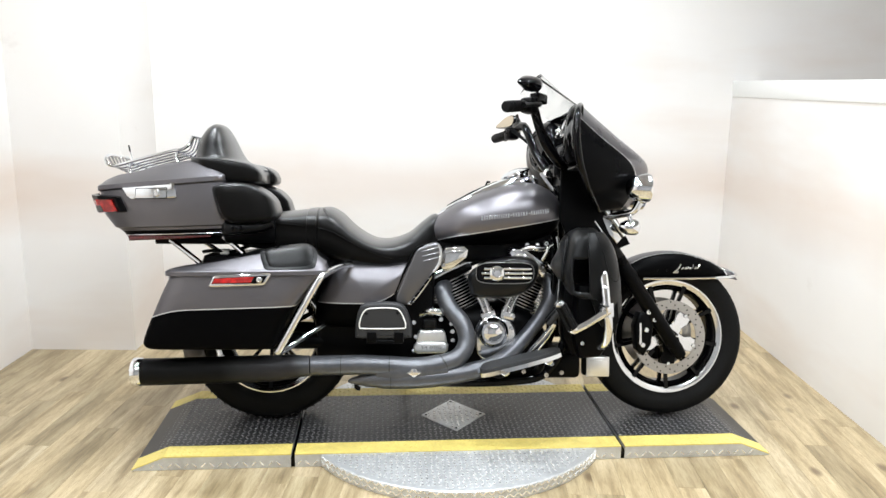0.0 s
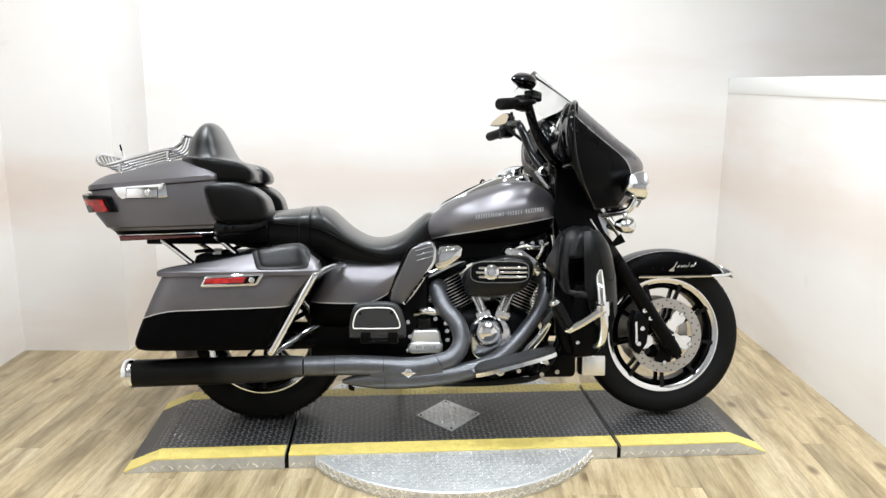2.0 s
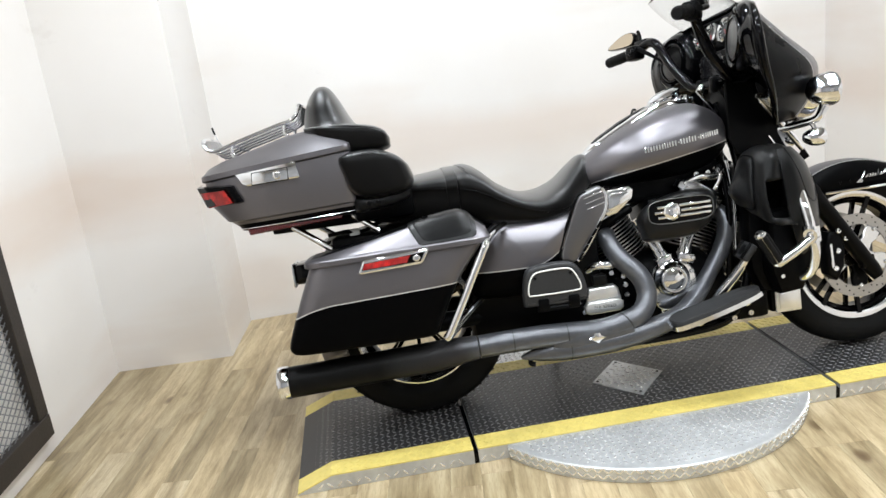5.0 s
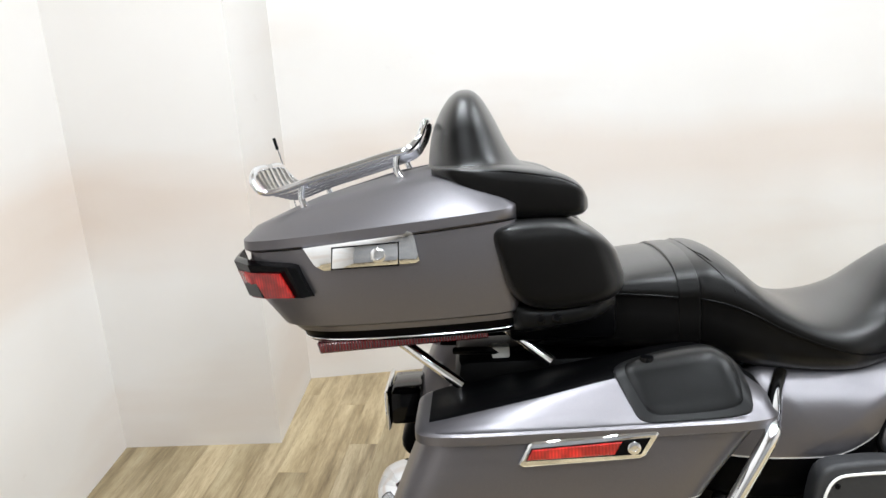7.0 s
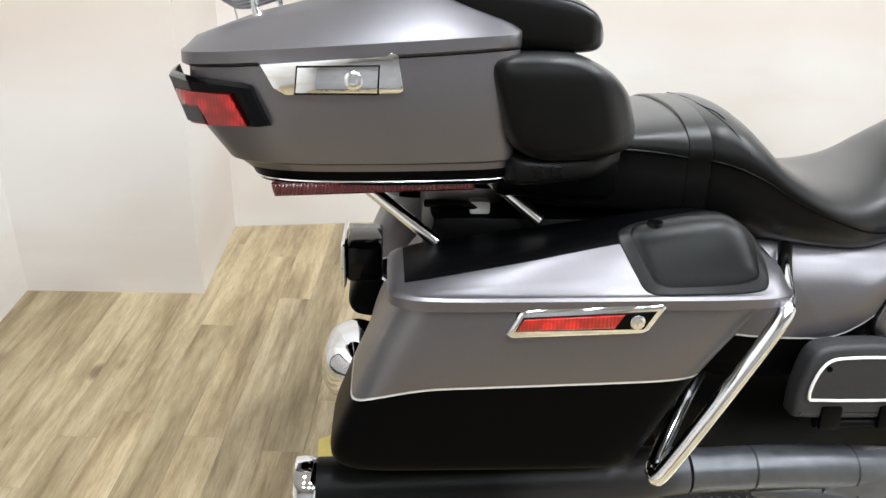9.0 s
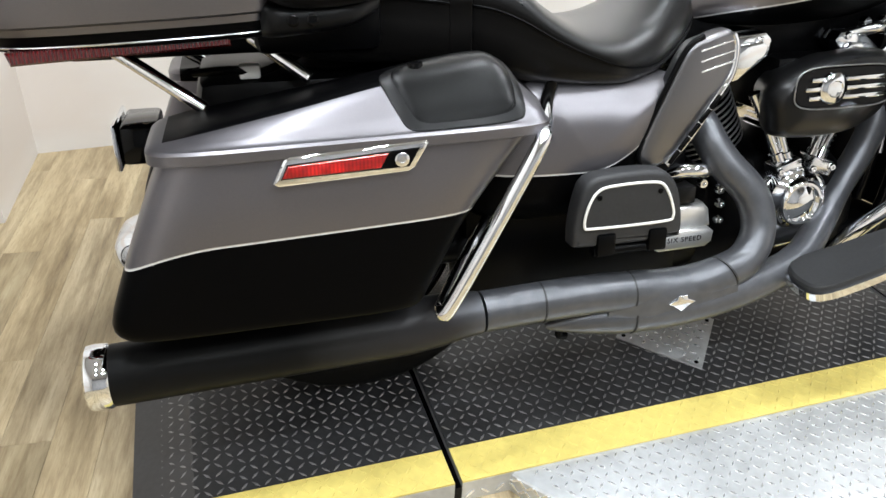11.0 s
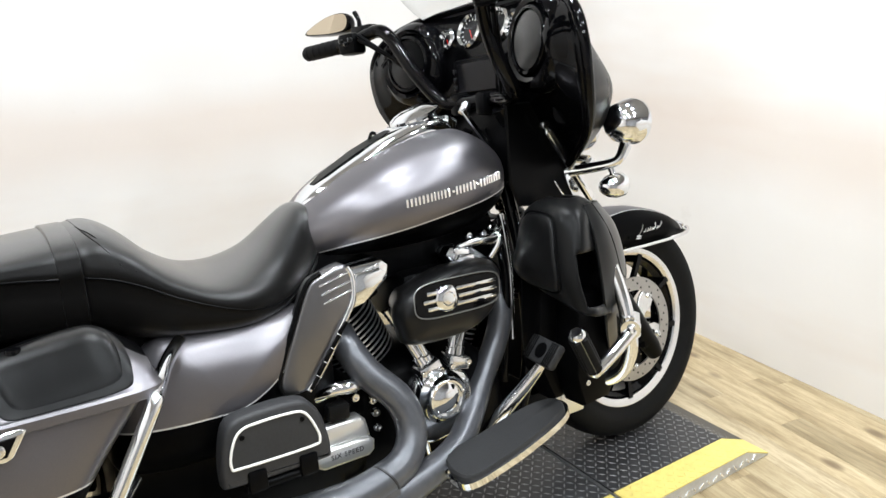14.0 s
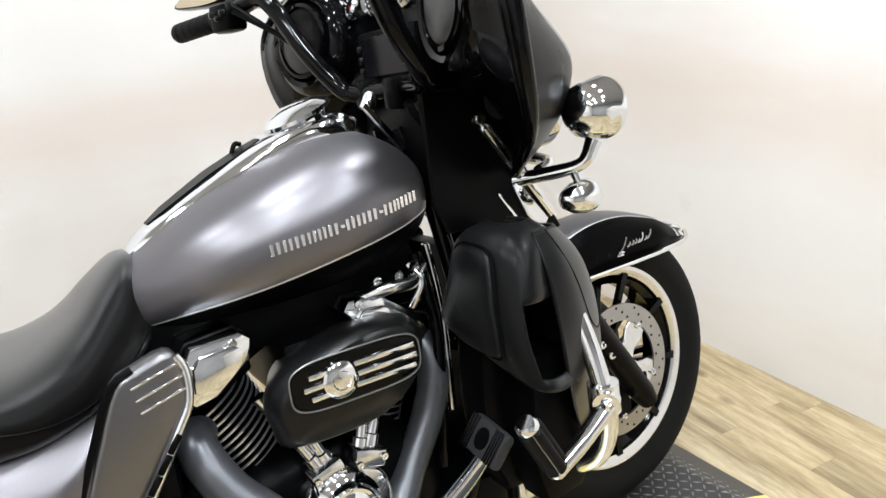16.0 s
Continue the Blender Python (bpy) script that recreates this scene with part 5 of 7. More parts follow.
    for s in (-1, 1):
        bm = bmesh.new()
        loft_x(bm, [(x, s * y, h, z0, z1) for x, y, h, z0, z1 in wing], 4.4, 40)
        sw = part("side_wing", bm, LEATHER, br, "black vinyl side wing", 60)
        bm = bmesh.new()
        tube(bm, [(x, s * (y + h * 0.90), z1 - 0.009) for x, y, h, z0, z1 in wing[1:-1]] + [(-0.553, s * 0.205, 0.945)], 0.0017, 6)
        part("seam", bm, BLACK_SATIN, sw)
    for s in (-1, 1):
        bm = bmesh.new()
        loft_x(bm, [(-0.712, s * 0.17, 0.08, 0.83, 0.90), (-0.700, s * 0.19, 0.095, 0.795, 0.922), (-0.66, s * 0.195, 0.098, 0.776, 0.930), (-0.58, s * 0.19, 0.094, 0.778, 0.930), (-0.53, s * 0.18, 0.085, 0.790, 0.908), (-0.505, s * 0.165, 0.07, 0.812, 0.878), (-0.498, s * 0.155, 0.04, 0.832, 0.858)], 5.5, 44)
        for v in bm.verts:
            v.co.x -= (v.co.z - 0.853) * 0.30
        part("arm_pad", bm, LEATHER, br, "black vinyl arm pad", 60)
        bm = bmesh.new()
        loft_x(bm, [(-0.69, s * 0.19, 0.06, 0.735, 0.79), (-0.66, s * 0.19, 0.080, 0.735, 0.785), (-0.56, s * 0.18, 0.075, 0.745, 0.785), (-0.51, s * 0.165, 0.055, 0.765, 0.795)], 4, 28)
        sp = part("speaker_box", bm, BLACK_PLASTIC, br)
        for k in range(2):
            bolt(sp, (-0.645 + 0.028 * k, s * 0.268, 0.762), 0.009, 0.004, AX_Y if s < 0 else AX_Y.inverted(), BLACK_GLOSS, "socket")
    bm = bmesh.new()
    box(bm, (-0.70, -0.20, 0.70), (-0.50, 0.20, 0.80), 0.02)
    part("trunk_base", bm, BLACK_SATIN, e)
    bm = bmesh.new()
    box(bm, (-0.98, -0.12, 0.695), (-0.62, 0.12, 0.728), 0.006)
    part("mount_plate", bm, BLACK_SATIN, e)
    for s in (-1, 1):
        for (x0, z0), (x1, z1) in (((-0.905, 0.715), (-0.785, 0.628)), ((-0.705, 0.728), (-0.622, 0.665))):
            bm = bmesh.new()
            tube(bm, [(x0, s * 0.165, z0), (x1, s * 0.20, z1)], 0.0105, 12, smooth=False)
            part("mount_strut", bm, CHROME, e, "chrome trunk strut")
    bm = bmesh.new()
    tube(bm, [(-0.80, -0.10, 0.665), (-0.74, -0.13, 0.672), (-0.69, -0.12, 0.665), (-0.62, -0.10, 0.69)], 0.007, 8)
    part("wiring", bm, BLACK_SATIN, e)
    bm = bmesh.new()
    box(bm, (-0.728, -0.135, 0.656), (-0.694, -0.105, 0.678), 0.004)
    part("white_connector", bm, WHITE_PLASTIC, e, "white wiring connector")


trunk()

# saddlebags


def saddlebag(s):
    e = new("saddlebag")
    e.parent = bike
    bm = bmesh.new()
    yo, yi = s * 0.405, s * 0.182
    loft_z(bm, [(0.333, -0.915, -0.500, s * 0.375, s * 0.19), (0.337, -0.938, -0.483, s * 0.392, s * 0.17), (0.36, -0.948, -0.472, s * 0.398, yi), (0.42, -0.927, -0.442, s * 0.402, yi), (0.47, -0.906, -0.415, s * 0.404, yi), (0.53, -0.880, -0.372, s * 0.404, yi), (0.586, -0.854, -0.325, s * 0.400, yi), (0.602, -0.847, -0.312, s * 0.398, yi)], 7.0, 56)
    part("bag_body", bm, BAG_PAINT, e, "charcoal over black hard saddlebag", 40)
    # raised lid that slopes up towards the seat
    bm = bmesh.new()
    rings = []
    edge = oval(-0.574, s * 0.293, 0.282, 0.113, 7.0, 64)
    for zb, k, g in ((0.600, 1.0, 0.004), (0.602, 1.0, 0.010), (0.616, 1.0, 0.010), (0.620, 1.0, 0.004)):
        rings.append([(-0.580 + (x + 0.580) * (1 + g * 3), s * 0.293 + (y - s * 0.293) * (1 + g * 6), zb + 0.012 * (x + 0.58)) for x, y in edge])

    def lid_top(x, y):
        # softened by averaging over a small neighbourhood
        depth = (0.405 - abs(y)) * np.interp(x, [-0.85, -0.45], [1.35, 0.92])
        inner = float(np.mean([np.interp(depth + k, [0.0, 0.012, 0.062, 0.080, 0.14, 0.22], [0.0, 0.12, 0.86, 0.96, 0.90, 0.66]) for k in np.linspace(-0.022, 0.022, 7)]))
        inner *= min(1.0, max(0.0, depth) / 0.02)
        rise = float(np.mean([np.interp(x + k, [-0.87, -0.84, -0.80, -0.66, -0.50, -0.40, -0.345, -0.295], [0.003, 0.006, 0.013, 0.040, 0.077, 0.090, 0.090, 0.020]) for k in np.linspace(-0.03, 0.03, 7)]))
        return 0.619 + 0.012 * (x + 0.58) + rise * inner
    for k in (0.985, 0.96, 0.93, 0.90, 0.86, 0.82, 0.78, 0.74, 0.68, 0.61, 0.54, 0.46, 0.36, 0.24, 0.12, 0.03):
        rings.append([(-0.580 + (x + 0.580) * k, s * 0.293 + (y - s * 0.293) * k, lid_top(-0.580 + (x + 0.580) * k, s * 0.293 + (y - s * 0.293) * k)) for x, y in edge])
    bridge(bm, rings)
    lid = part("bag_lid", bm, LID_REFLECT, e, "charcoal saddlebag lid with a dark reflection painted on top", 34)
    # speaker set into the lid
    out = catmull([(-0.526, 0.330, 0), (-0.497, 0.302, 0), (-0.400, 0.280, 0), (-0.362, 0.292, 0), (-0.338, 0.330, 0), (-0.334, 0.372, 0), (-0.352, 0.394, 0), (-0.450, 0.399, 0), (-0.494, 0.396, 0), (-0.514, 0.372, 0)], 5, True)
    for nm, k, dz, mat in (("speaker_frame", 1.08, 0.0028, BLACK_PLASTIC), ("speaker_rim", 0.93, 0.0036, BLACK_SATIN), ("speaker_cover", 0.90, 0.0044, SPEAKER)):
        bm = bmesh.new()
        cx, cy = -0.420, 0.345
        rings = []
        for kk, z in ((1.0, -0.02), (1.0, dz - 0.001), (0.98, dz), (0.86, dz + 0.0004), (0.72, dz + 0.0007), (0.5, dz + 0.001), (0.28, dz + 0.001), (0.05, dz + 0.001)):
            rings.append([(cx + (p.x - cx) * k * kk, s * (cy + (p.y - cy) * k * kk), lid_top(cx + (p.x - cx) * k * kk, cy + (p.y - cy) * k * kk) + z) for p in out])
        bridge(bm, rings)
        part(nm, bm, mat, lid, "black speaker in the lid", 40)
    bm = bmesh.new()
    lathe(bm, [(0.012, -0.004), (0.011, 0.0035), (0.004, 0.004)], at(-0.478, s * 0.318, lid_top(-0.478, 0.318) + 0.005), 20)
    part("speaker_badge", bm, BLACK_GLOSS, lid)
    # chrome latch with red reflector
    lt = new("bag_latch")
    lt.parent = e
    out = [(-0.702, 0.566), (-0.685, 0.599), (-0.676, 0.604), (-0.487, 0.613), (-0.480, 0.608), (-0.502, 0.572), (-0.512, 0.567), (-0.694, 0.560)]
    bm = bmesh.new()
    slab(bm, out, s * 0.396, s * 0.415, 0.006, 3)
    part("latch_frame", bm, CHROME, lt, "chrome latch frame")
    bm = bmesh.new()
    slab(bm, [(-0.690, 0.572), (-0.680, 0.593), (-0.495, 0.603), (-0.511, 0.576)], s * 0.412, s * 0.4162, 0.001, 1)
    part("latch_recess", bm, BLACK_SATIN, lt)
    bm = bmesh.new()
    slab(bm, [(-0.688, 0.574), (-0.679, 0.591), (-0.540, 0.5985), (-0.552, 0.578)], s * 0.414, s * 0.4185, 0.0015, 1)
    part("red_reflector", bm, RED, lt, "red reflector in the latch")
    bolt(lt, (-0.522, s * 0.4165, 0.588), 0.0105, 0.004, AX_Y if s < 0 else AX_Y.inverted(), POLISHED, "lock")
    # guard rail
    bm = bmesh.new()
    tube(bm, [(-0.22, s * 0.215, 0.628), (-0.262, s * 0.300, 0.622), (-0.298, s * 0.385, 0.604), (-0.322, s * 0.412, 0.575), (-0.445, s * 0.412, 0.355), (-0.462, s * 0.400, 0.330), (-0.445, s * 0.360, 0.330), (-0.38, s * 0.27, 0.365), (-0.325, s * 0.20, 0.392)], 0.0125, 14, 5)
    part("bag_guard", bm, CHROME, e, "bent chrome saddlebag guard", 60)


saddlebag(-1)
saddlebag(1)

# rear fender, tail and frame


def tail():
    bm = bmesh.new()
    rings = []
    for deg in np.linspace(60, 196, 34):
        a = radians(deg)
        R, low, w = 0.350, 0.25, 0.125
        prof = [(low, -w), (R - 0.05, -w), (R - 0.015, -w * 0.85), (R, -w * 0.4), (R + 0.002, 0)]
        prof += [(r, -y) for r, y in prof[-2::-1]]
        rings.append([(-0.55 + r * math.cos(a), y, 0.322 + r * math.sin(a)) for r, y in prof])
    bridge(bm, rings, closed=False)
    ob = part("rear_fender", bm, CHAR_PLAIN, bike, "charcoal rear fender", 50)
    mod = ob.modifiers.new("thick", "SOLIDIFY")
    mod.thickness, mod.offset = 0.004, -1
    bm = bmesh.new()
    loft_x(bm, [(-0.985, 0, 0.04, 0.295, 0.345), (-0.965, 0, 0.075, 0.268, 0.375), (-0.92, 0, 0.10, 0.262, 0.385), (-0.88, 0, 0.09, 0.28, 0.37)], 3.0, 24)
    part("fender_tip", bm, CHROME, ob, "chrome fender end trim")
    bm = bmesh.new()
    box(bm, (-0.935, -0.075, 0.510), (-0.872, 0.075, 0.576), 0.008)
    pl = part("plate_holder", bm, BLACK_GLOSS, ob, "black plate holder with chrome edge")
    bm = bmesh.new()
    box(bm, (-0.945, -0.08, 0.502), (-0.936, 0.08, 0.582), 0.003, 1)
    part("plate_frame", bm, CHROME, pl)
    bm = bmesh.new()
    tube(bm, [(-0.905, -0.03, 0.53), (-0.86, -0.03, 0.50)], 0.008, 8, smooth=False)
    part("plate_bracket", bm, CHROME, pl)
    # dark frame and bodywork between the bags
    bm = bmesh.new()
    box(bm, (-0.80, -0.15, 0.50), (-0.05, 0.15, 0.66), 0.03)
    part("subframe", bm, BLACK_SATIN, bike)
    bm = bmesh.new()
    box(bm, (-0.36, -0.165, 0.20), (0.10, 0.17, 0.62), 0.03)
    part("battery_box", bm, BLACK_SATIN, bike)
    bm = bmesh.new()
    for s in (-1, 1):
        tube(bm, [(-0.55, s * 0.135, 0.322), (-0.30, s * 0.135, 0.32), (-0.05, s * 0.12, 0.30)], [0.035, 0.03, 0.03], 12)
    part("swingarm", bm, BLACK_SATIN, bike)
    bm = bmesh.new()
    for s in (-1, 1):
        tube(bm, [(0.60, 0.0 + s * 0.03, 0.93), (0.63, s * 0.06, 0.80), (0.64, s * 0.10, 0.60), (0.62, s * 0.13, 0.35), (0.55, s * 0.135, 0.20), (0.40, s * 0.135, 0.16), (0.05, s * 0.13, 0.16), (-0.15, s * 0.13, 0.22)], 0.017, 12)
        tube(bm, [(0.58, s * 0.03, 0.90), (0.30, s * 0.03, 0.78), (0.04, s * 0.07, 0.67), (-0.20, s * 0.12, 0.61)], 0.017, 10)
    part("frame", bm, BLACK_GLOSS, bike, "black tubular frame")
    bm = bmesh.new()
    tube(bm, [(-0.02, 0.15, 0.22), (-0.02, 0.27, 0.10), (0.0, 0.335, 0.053)], 0.011, 10)
    part("side_stand", bm, BLACK_SATIN, bike, "black side stand, folded out")


tail()
for s in (-1, 1):
    # side cover between seat and bag
    bm = bmesh.new()
    out = [(-0.345, 0.400), (-0.330, 0.530), (-0.262, 0.625), (-0.20, 0.630), (-0.06, 0.625), (0.03, 0.630), (0.02, 0.560), (-0.03, 0.470), (-0.06, 0.395), (-0.15, 0.38)]
    ring = [(p.x, p.y) for p in catmull([(x, z, 0) for x, z in out], 4, True)]
    cx, cz = -0.15, 0.51
    rings = []
    for k, y in ((1.0, 0.13), (1.0, 0.176), (0.985, 0.188), (0.94, 0.201), (0.86, 0.214), (0.74, 0.226), (0.58, 0.236), (0.40, 0.242), (0.2, 0.245), (0.04, 0.246)):
        rings.append([(cx + (x - cx) * k, s * y, cz + (z - cz) * k) for x, z in ring])
    bridge(bm, rings)
    part("side_cover", bm, SIDE_PAINT, bike, "charcoal over black side cover", 50)

# engine


def engine():
    e = new("engine")
    e.parent = bike
    bm = bmesh.new()
    loft_x(bm, [(0.12, 0, 0.10, 0.20, 0.36), (0.16, 0, 0.135, 0.17, 0.42), (0.25, 0, 0.145, 0.155, 0.46), (0.35, 0, 0.150, 0.15, 0.47), (0.45, 0, 0.145, 0.155, 0.45), (0.53, 0, 0.125, 0.17, 0.38), (0.56, 0, 0.09, 0.20, 0.32)], 4.0, 36)
    part("crankcase", bm, BLACK_SATIN, e, "black crankcase", 50)
    bm = bmesh.new()
    loft_x(bm, [(-0.06, 0, 0.10, 0.22, 0.42), (-0.02, 0, 0.145, 0.20, 0.45), (0.10, 0, 0.150, 0.19, 0.46), (0.17, 0, 0.13, 0.20, 0.42)], 4.5, 32)
    part("gearbox", bm, BLACK_SATIN, e, "black gearbox", 50)
    # V of two finned cylinders
    for (bx, bz), (tx, tz) in (((0.234, 0.395), (0.120, 0.640)), ((0.415, 0.40), (0.525, 0.640))):
        c = new("cylinder")
        c.parent = e
        b0, d = Vector((bx, 0, bz)), Vector((tx - bx, 0, tz - bz)).normalized()
        rot = d.to_track_quat("Z", "Y").to_matrix().to_4x4()
        bm = bmesh.new()
        lathe(bm, [(0.066, 0), (0.066, 0.19)], at(*b0) @ rot, 32)
        part("barrel", bm, BLACK_SATIN, c)
        me = None
        for k in range(13):
            if me is None:
                bm = bmesh.new()
                lathe(bm, [(0.060, -0.0022), (0.094, -0.0026), (0.096, 0.0), (0.094, 0.0026), (0.060, 0.0022)], None, 40)
                f = part("fin", bm, BLACK_GLOSS, c)
                me = f.data
                bm = bmesh.new()
                lathe(bm, [(0.0945, -0.0020), (0.0966, -0.0014), (0.0966, 0.0014), (0.0945, 0.0020)], None, 40, closed=True)
                g = part("fin_edge", bm, FIN, f, "machined fin edge")
                me_g = g.data
            else:
                f = new("fin", me)
                f.parent = c
                g = new("fin_edge", me_g)
                g.parent = f
            f.matrix_basis = at(*(b0 + d * (0.022 + 0.0125 * k))) @ rot
        # head and chrome rocker box
        bm = bmesh.new()
        box(bm, (-0.085, -0.105, 0.175), (0.085, 0.105, 0.205), 0.012, 2, at(*b0) @ rot)
        part("cylinder_head", bm, BLACK_SATIN, c)
        m4 = at(*b0) @ rot
        bm = bmesh.new()
        box(bm, (-0.072, -0.176, 0.186), (0.070, 0.150, 0.200), 0.005, 2, m4)
        rk = part("rocker_box", bm, BLACK_SATIN, c, "black rocker box base with chrome cover")
        bm = bmesh.new()
        rings = []
        for sx, sy, z in ((0.066, 0.168, 0.200), (0.067, 0.169, 0.206), (0.064, 0.166, 0.219), (0.056, 0.158, 0.232), (0.044, 0.146, 0.241), (0.030, 0.130, 0.245), (0.008, 0.06, 0.246)):
            rings.append([m4 @ Vector((x, y, z)) for x, y in oval(-0.001, -0.008, sx, sy, 5.0, 44)])
        bridge(bm, rings)
        part("rocker_cover", bm, ROCKER, rk, "chrome rocker cover", 45)
        for k in (-1, 1):
            bolt(rk, tuple(m4 @ Vector((0.050 * k, -0.172, 0.205))), 0.008, 0.008, AX_Y)
            bolt(rk, tuple(m4 @ Vector((0.018 * k, -0.174, 0.196))), 0.006, 0.006, AX_Y)
    # near ends of the chrome rocker covers, below the frame
    for out, y0, y1 in (([(0.122, 0.616), (0.126, 0.668), (0.142, 0.690), (0.212, 0.696), (0.228, 0.682), (0.222, 0.652), (0.166, 0.610), (0.134, 0.604)], -0.085, -0.182),
                        ([(0.390, 0.668), (0.402, 0.684), (0.455, 0.680), (0.530, 0.626), (0.540, 0.592), (0.522, 0.574), (0.495, 0.576), (0.425, 0.628)], -0.085, -0.152)):
        bm = bmesh.new()
        slab(bm, out, y0, y1, 0.005, 2)
        re = part("rocker_cover_end", bm, ROCKER, e, "chrome rocker cover")
        mx, mz = sum(p[0] for p in out) / len(out), sum(p[1] for p in out) / len(out)
        bm = bmesh.new()
        slab(bm, [(mx + (x - mx) * 0.74, mz + (z - mz) * 0.66) for x, z in out], y1 + 0.004, y1 - 0.012, 0.004, 2)
        part("raised_panel", bm, ROCKER, re)
        bm = bmesh.new()
        slab(bm, [(mx + (x - mx) * 1.03, mz + (z - mz) * 1.05) for x, z in out], y1 + 0.040, y1 + 0.030, 0.002, 1)
        part("gasket_rib", bm, BLACK_SATIN, re)
        bolt(re, (out[3][0] - 0.012, y1, out[3][1] - 0.014), 0.007, 0.006, AX_Y)
        bolt(re, (out[1][0] + 0.014, y1, out[1][1] - 0.008), 0.007, 0.006, AX_Y)
    # pushrod tubes and lifter blocks
    for x0, x1, z1 in ((0.300, 0.232, 0.575), (0.318, 0.262, 0.580), (0.372, 0.425, 0.580), (0.390, 0.458, 0.575)):
        bm = bmesh.new()
        a, b2 = Vector((x0, -0.165, 0.435)), Vector((x1, -0.145, z1))
        tube(bm, [a, a + (b2 - a) * 0.15, a + (b2 - a) * 0.16, a + (b2 - a) * 0.8, b2], [0.015, 0.014, 0.010, 0.0095, 0.012], 14, smooth=False)
        part("pushrod_tube", bm, CHROME, e, "chrome pushrod tube", 50)
    for x, t in ((0.308, -18), (0.382, 18)):
        bm = bmesh.new()
        box(bm, (-0.028, -0.026, -0.015), (0.028, 0.020, 0.015), 0.004, 2, at(x, -0.165, 0.428) @ Matrix.Rotation(radians(t), 4, "Y"))
        lb = part("lifter_block", bm, POLISHED, e)
        for k in (-1, 1):
            bolt(lb, (x + 0.022 * k, -0.190, 0.425), 0.007, 0.006, AX_Y)
    # chrome cam cover with round timer cover
    out = [(0.245, 0.350), (0.252, 0.400), (0.285, 0.430), (0.36, 0.436), (0.415, 0.415), (0.435, 0.36), (0.425, 0.29), (0.385, 0.255), (0.30, 0.24), (0.258, 0.27)]
    bm = bmesh.new()
    slab(bm, [(0.334 + (p.x - 0.338) * 0.84, 0.342 + (p.y - 0.345) * 0.84) for p in catmull([(x, z, 0) for x, z in out], 4, True)], -0.14, -0.182, 0.008, 3)
    cc = part("cam_cover", bm, POLISHED, e, "chrome cam cover")
    bm = bmesh.new()
    lathe(bm, [(0.062, -0.030), (0.060, 0.004), (0.050, 0.012), (0.047, 0.020), (0.046, 0.024), (0.043, 0.027), (0.038, 0.027), (0.036, 0.023), (0.033, 0.024), (0.026, 0.028), (0.014, 0.031), (0.002, 0.032)], at(0.324, -0.196, 0.366, AX_Y), 48)
    tc = part("timer_cover", bm, CHROME, cc, "round chrome timer cover", 40)
    for k in range(5):
        a = 2 * math.pi * k / 5 + 0.3
        bolt(tc, (0.324 + 0.041 * math.cos(a), -0.2225, 0.366 + 0.041 * math.sin(a)), 0.004, 0.003, AX_Y, POLISHED)
    for x, z in ((0.272, 0.378), (0.276, 0.285), (0.398, 0.380), (0.393, 0.296), (0.34, 0.410)):
        bolt(cc, (x, -0.182, z), 0.0075, 0.006, AX_Y)
    # gearbox end cover
    bm = bmesh.new()
    slab(bm, [(0.030, 0.322), (0.032, 0.352), (0.044, 0.370), (0.130, 0.372), (0.142, 0.360), (0.150, 0.322)], -0.145, -0.184, 0.009, 3)
    gc = part("gearbox_cover", bm, SATIN_ALU, e, "polished gearbox end cover")
    bm = bmesh.new()
    slab(bm, [(0.022, 0.288), (0.020, 0.308), (0.032, 0.323), (0.140, 0.325), (0.154, 0.314), (0.152, 0.292), (0.138, 0.282), (0.036, 0.280)], -0.150, -0.192, 0.007, 3)
    gp = part("cover_plate", bm, SATIN_ALU, gc)
    txt = bpy.data.curves.new("cover_text", "FONT")
    txt.body, txt.size, txt.extrude, txt.align_x, txt.align_y = "SIX SPEED", 0.0145, 0.0004, "CENTER", "CENTER"
    txt.space_character = 1.2
    tmp = bpy.data.objects.new("cover_text_tmp", txt)
    scene.collection.objects.link(tmp)
    bpy.context.view_layer.update()
    me = bpy.data.meshes.new_from_object(tmp.evaluated_get(bpy.context.evaluated_depsgraph_get()))
    bpy.data.objects.remove(tmp)
    me.materials.clear()
    me.materials.append(BLACK_SATIN)
    to = new("cover_lettering", me)
    to.parent = gp
    to.matrix_basis = at(0.088, -0.1925, 0.304) @ Matrix.Rotation(radians(90), 4, "X")
    bm = bmesh.new()
    box(bm, (0.058, -0.188, 0.376), (0.106, -0.13, 0.412), 0.006)
    part("clutch_block", bm, GREY_PLASTIC, e)
    bm = bmesh.new()
    tube(bm, [(0.045, -0.15, 0.425), (0.075, -0.175, 0.442), (0.12, -0.18, 0.440), (0.145, -0.15, 0.428)], 0.015, 14)
    part("oil_line", bm, CHROME, e)
    for x, z in ((0.020, 0.400), (0.125, 0.412), (0.165, 0.395), (0.170, 0.365), (0.028, 0.345), (0.172, 0.330), (0.02, 0.29)):
        bolt(e, (x, -0.168, z), 0.010, 0.012, AX_Y)
    # air cleaner
    out = [(0.236, 0.540), (0.230, 0.582), (0.256, 0.617), (0.310, 0.644), (0.40, 0.663), (0.470, 0.658), (0.500, 0.630), (0.498, 0.585), (0.470, 0.540), (0.41, 0.508), (0.33, 0.500), (0.25, 0.508)]
    ring = [(p.x, p.y) for p in catmull([(x, z, 0) for x, z in out], 5, True)]
    cx, cz = 0.355, 0.592
    bm = bmesh.new()
    rings = []
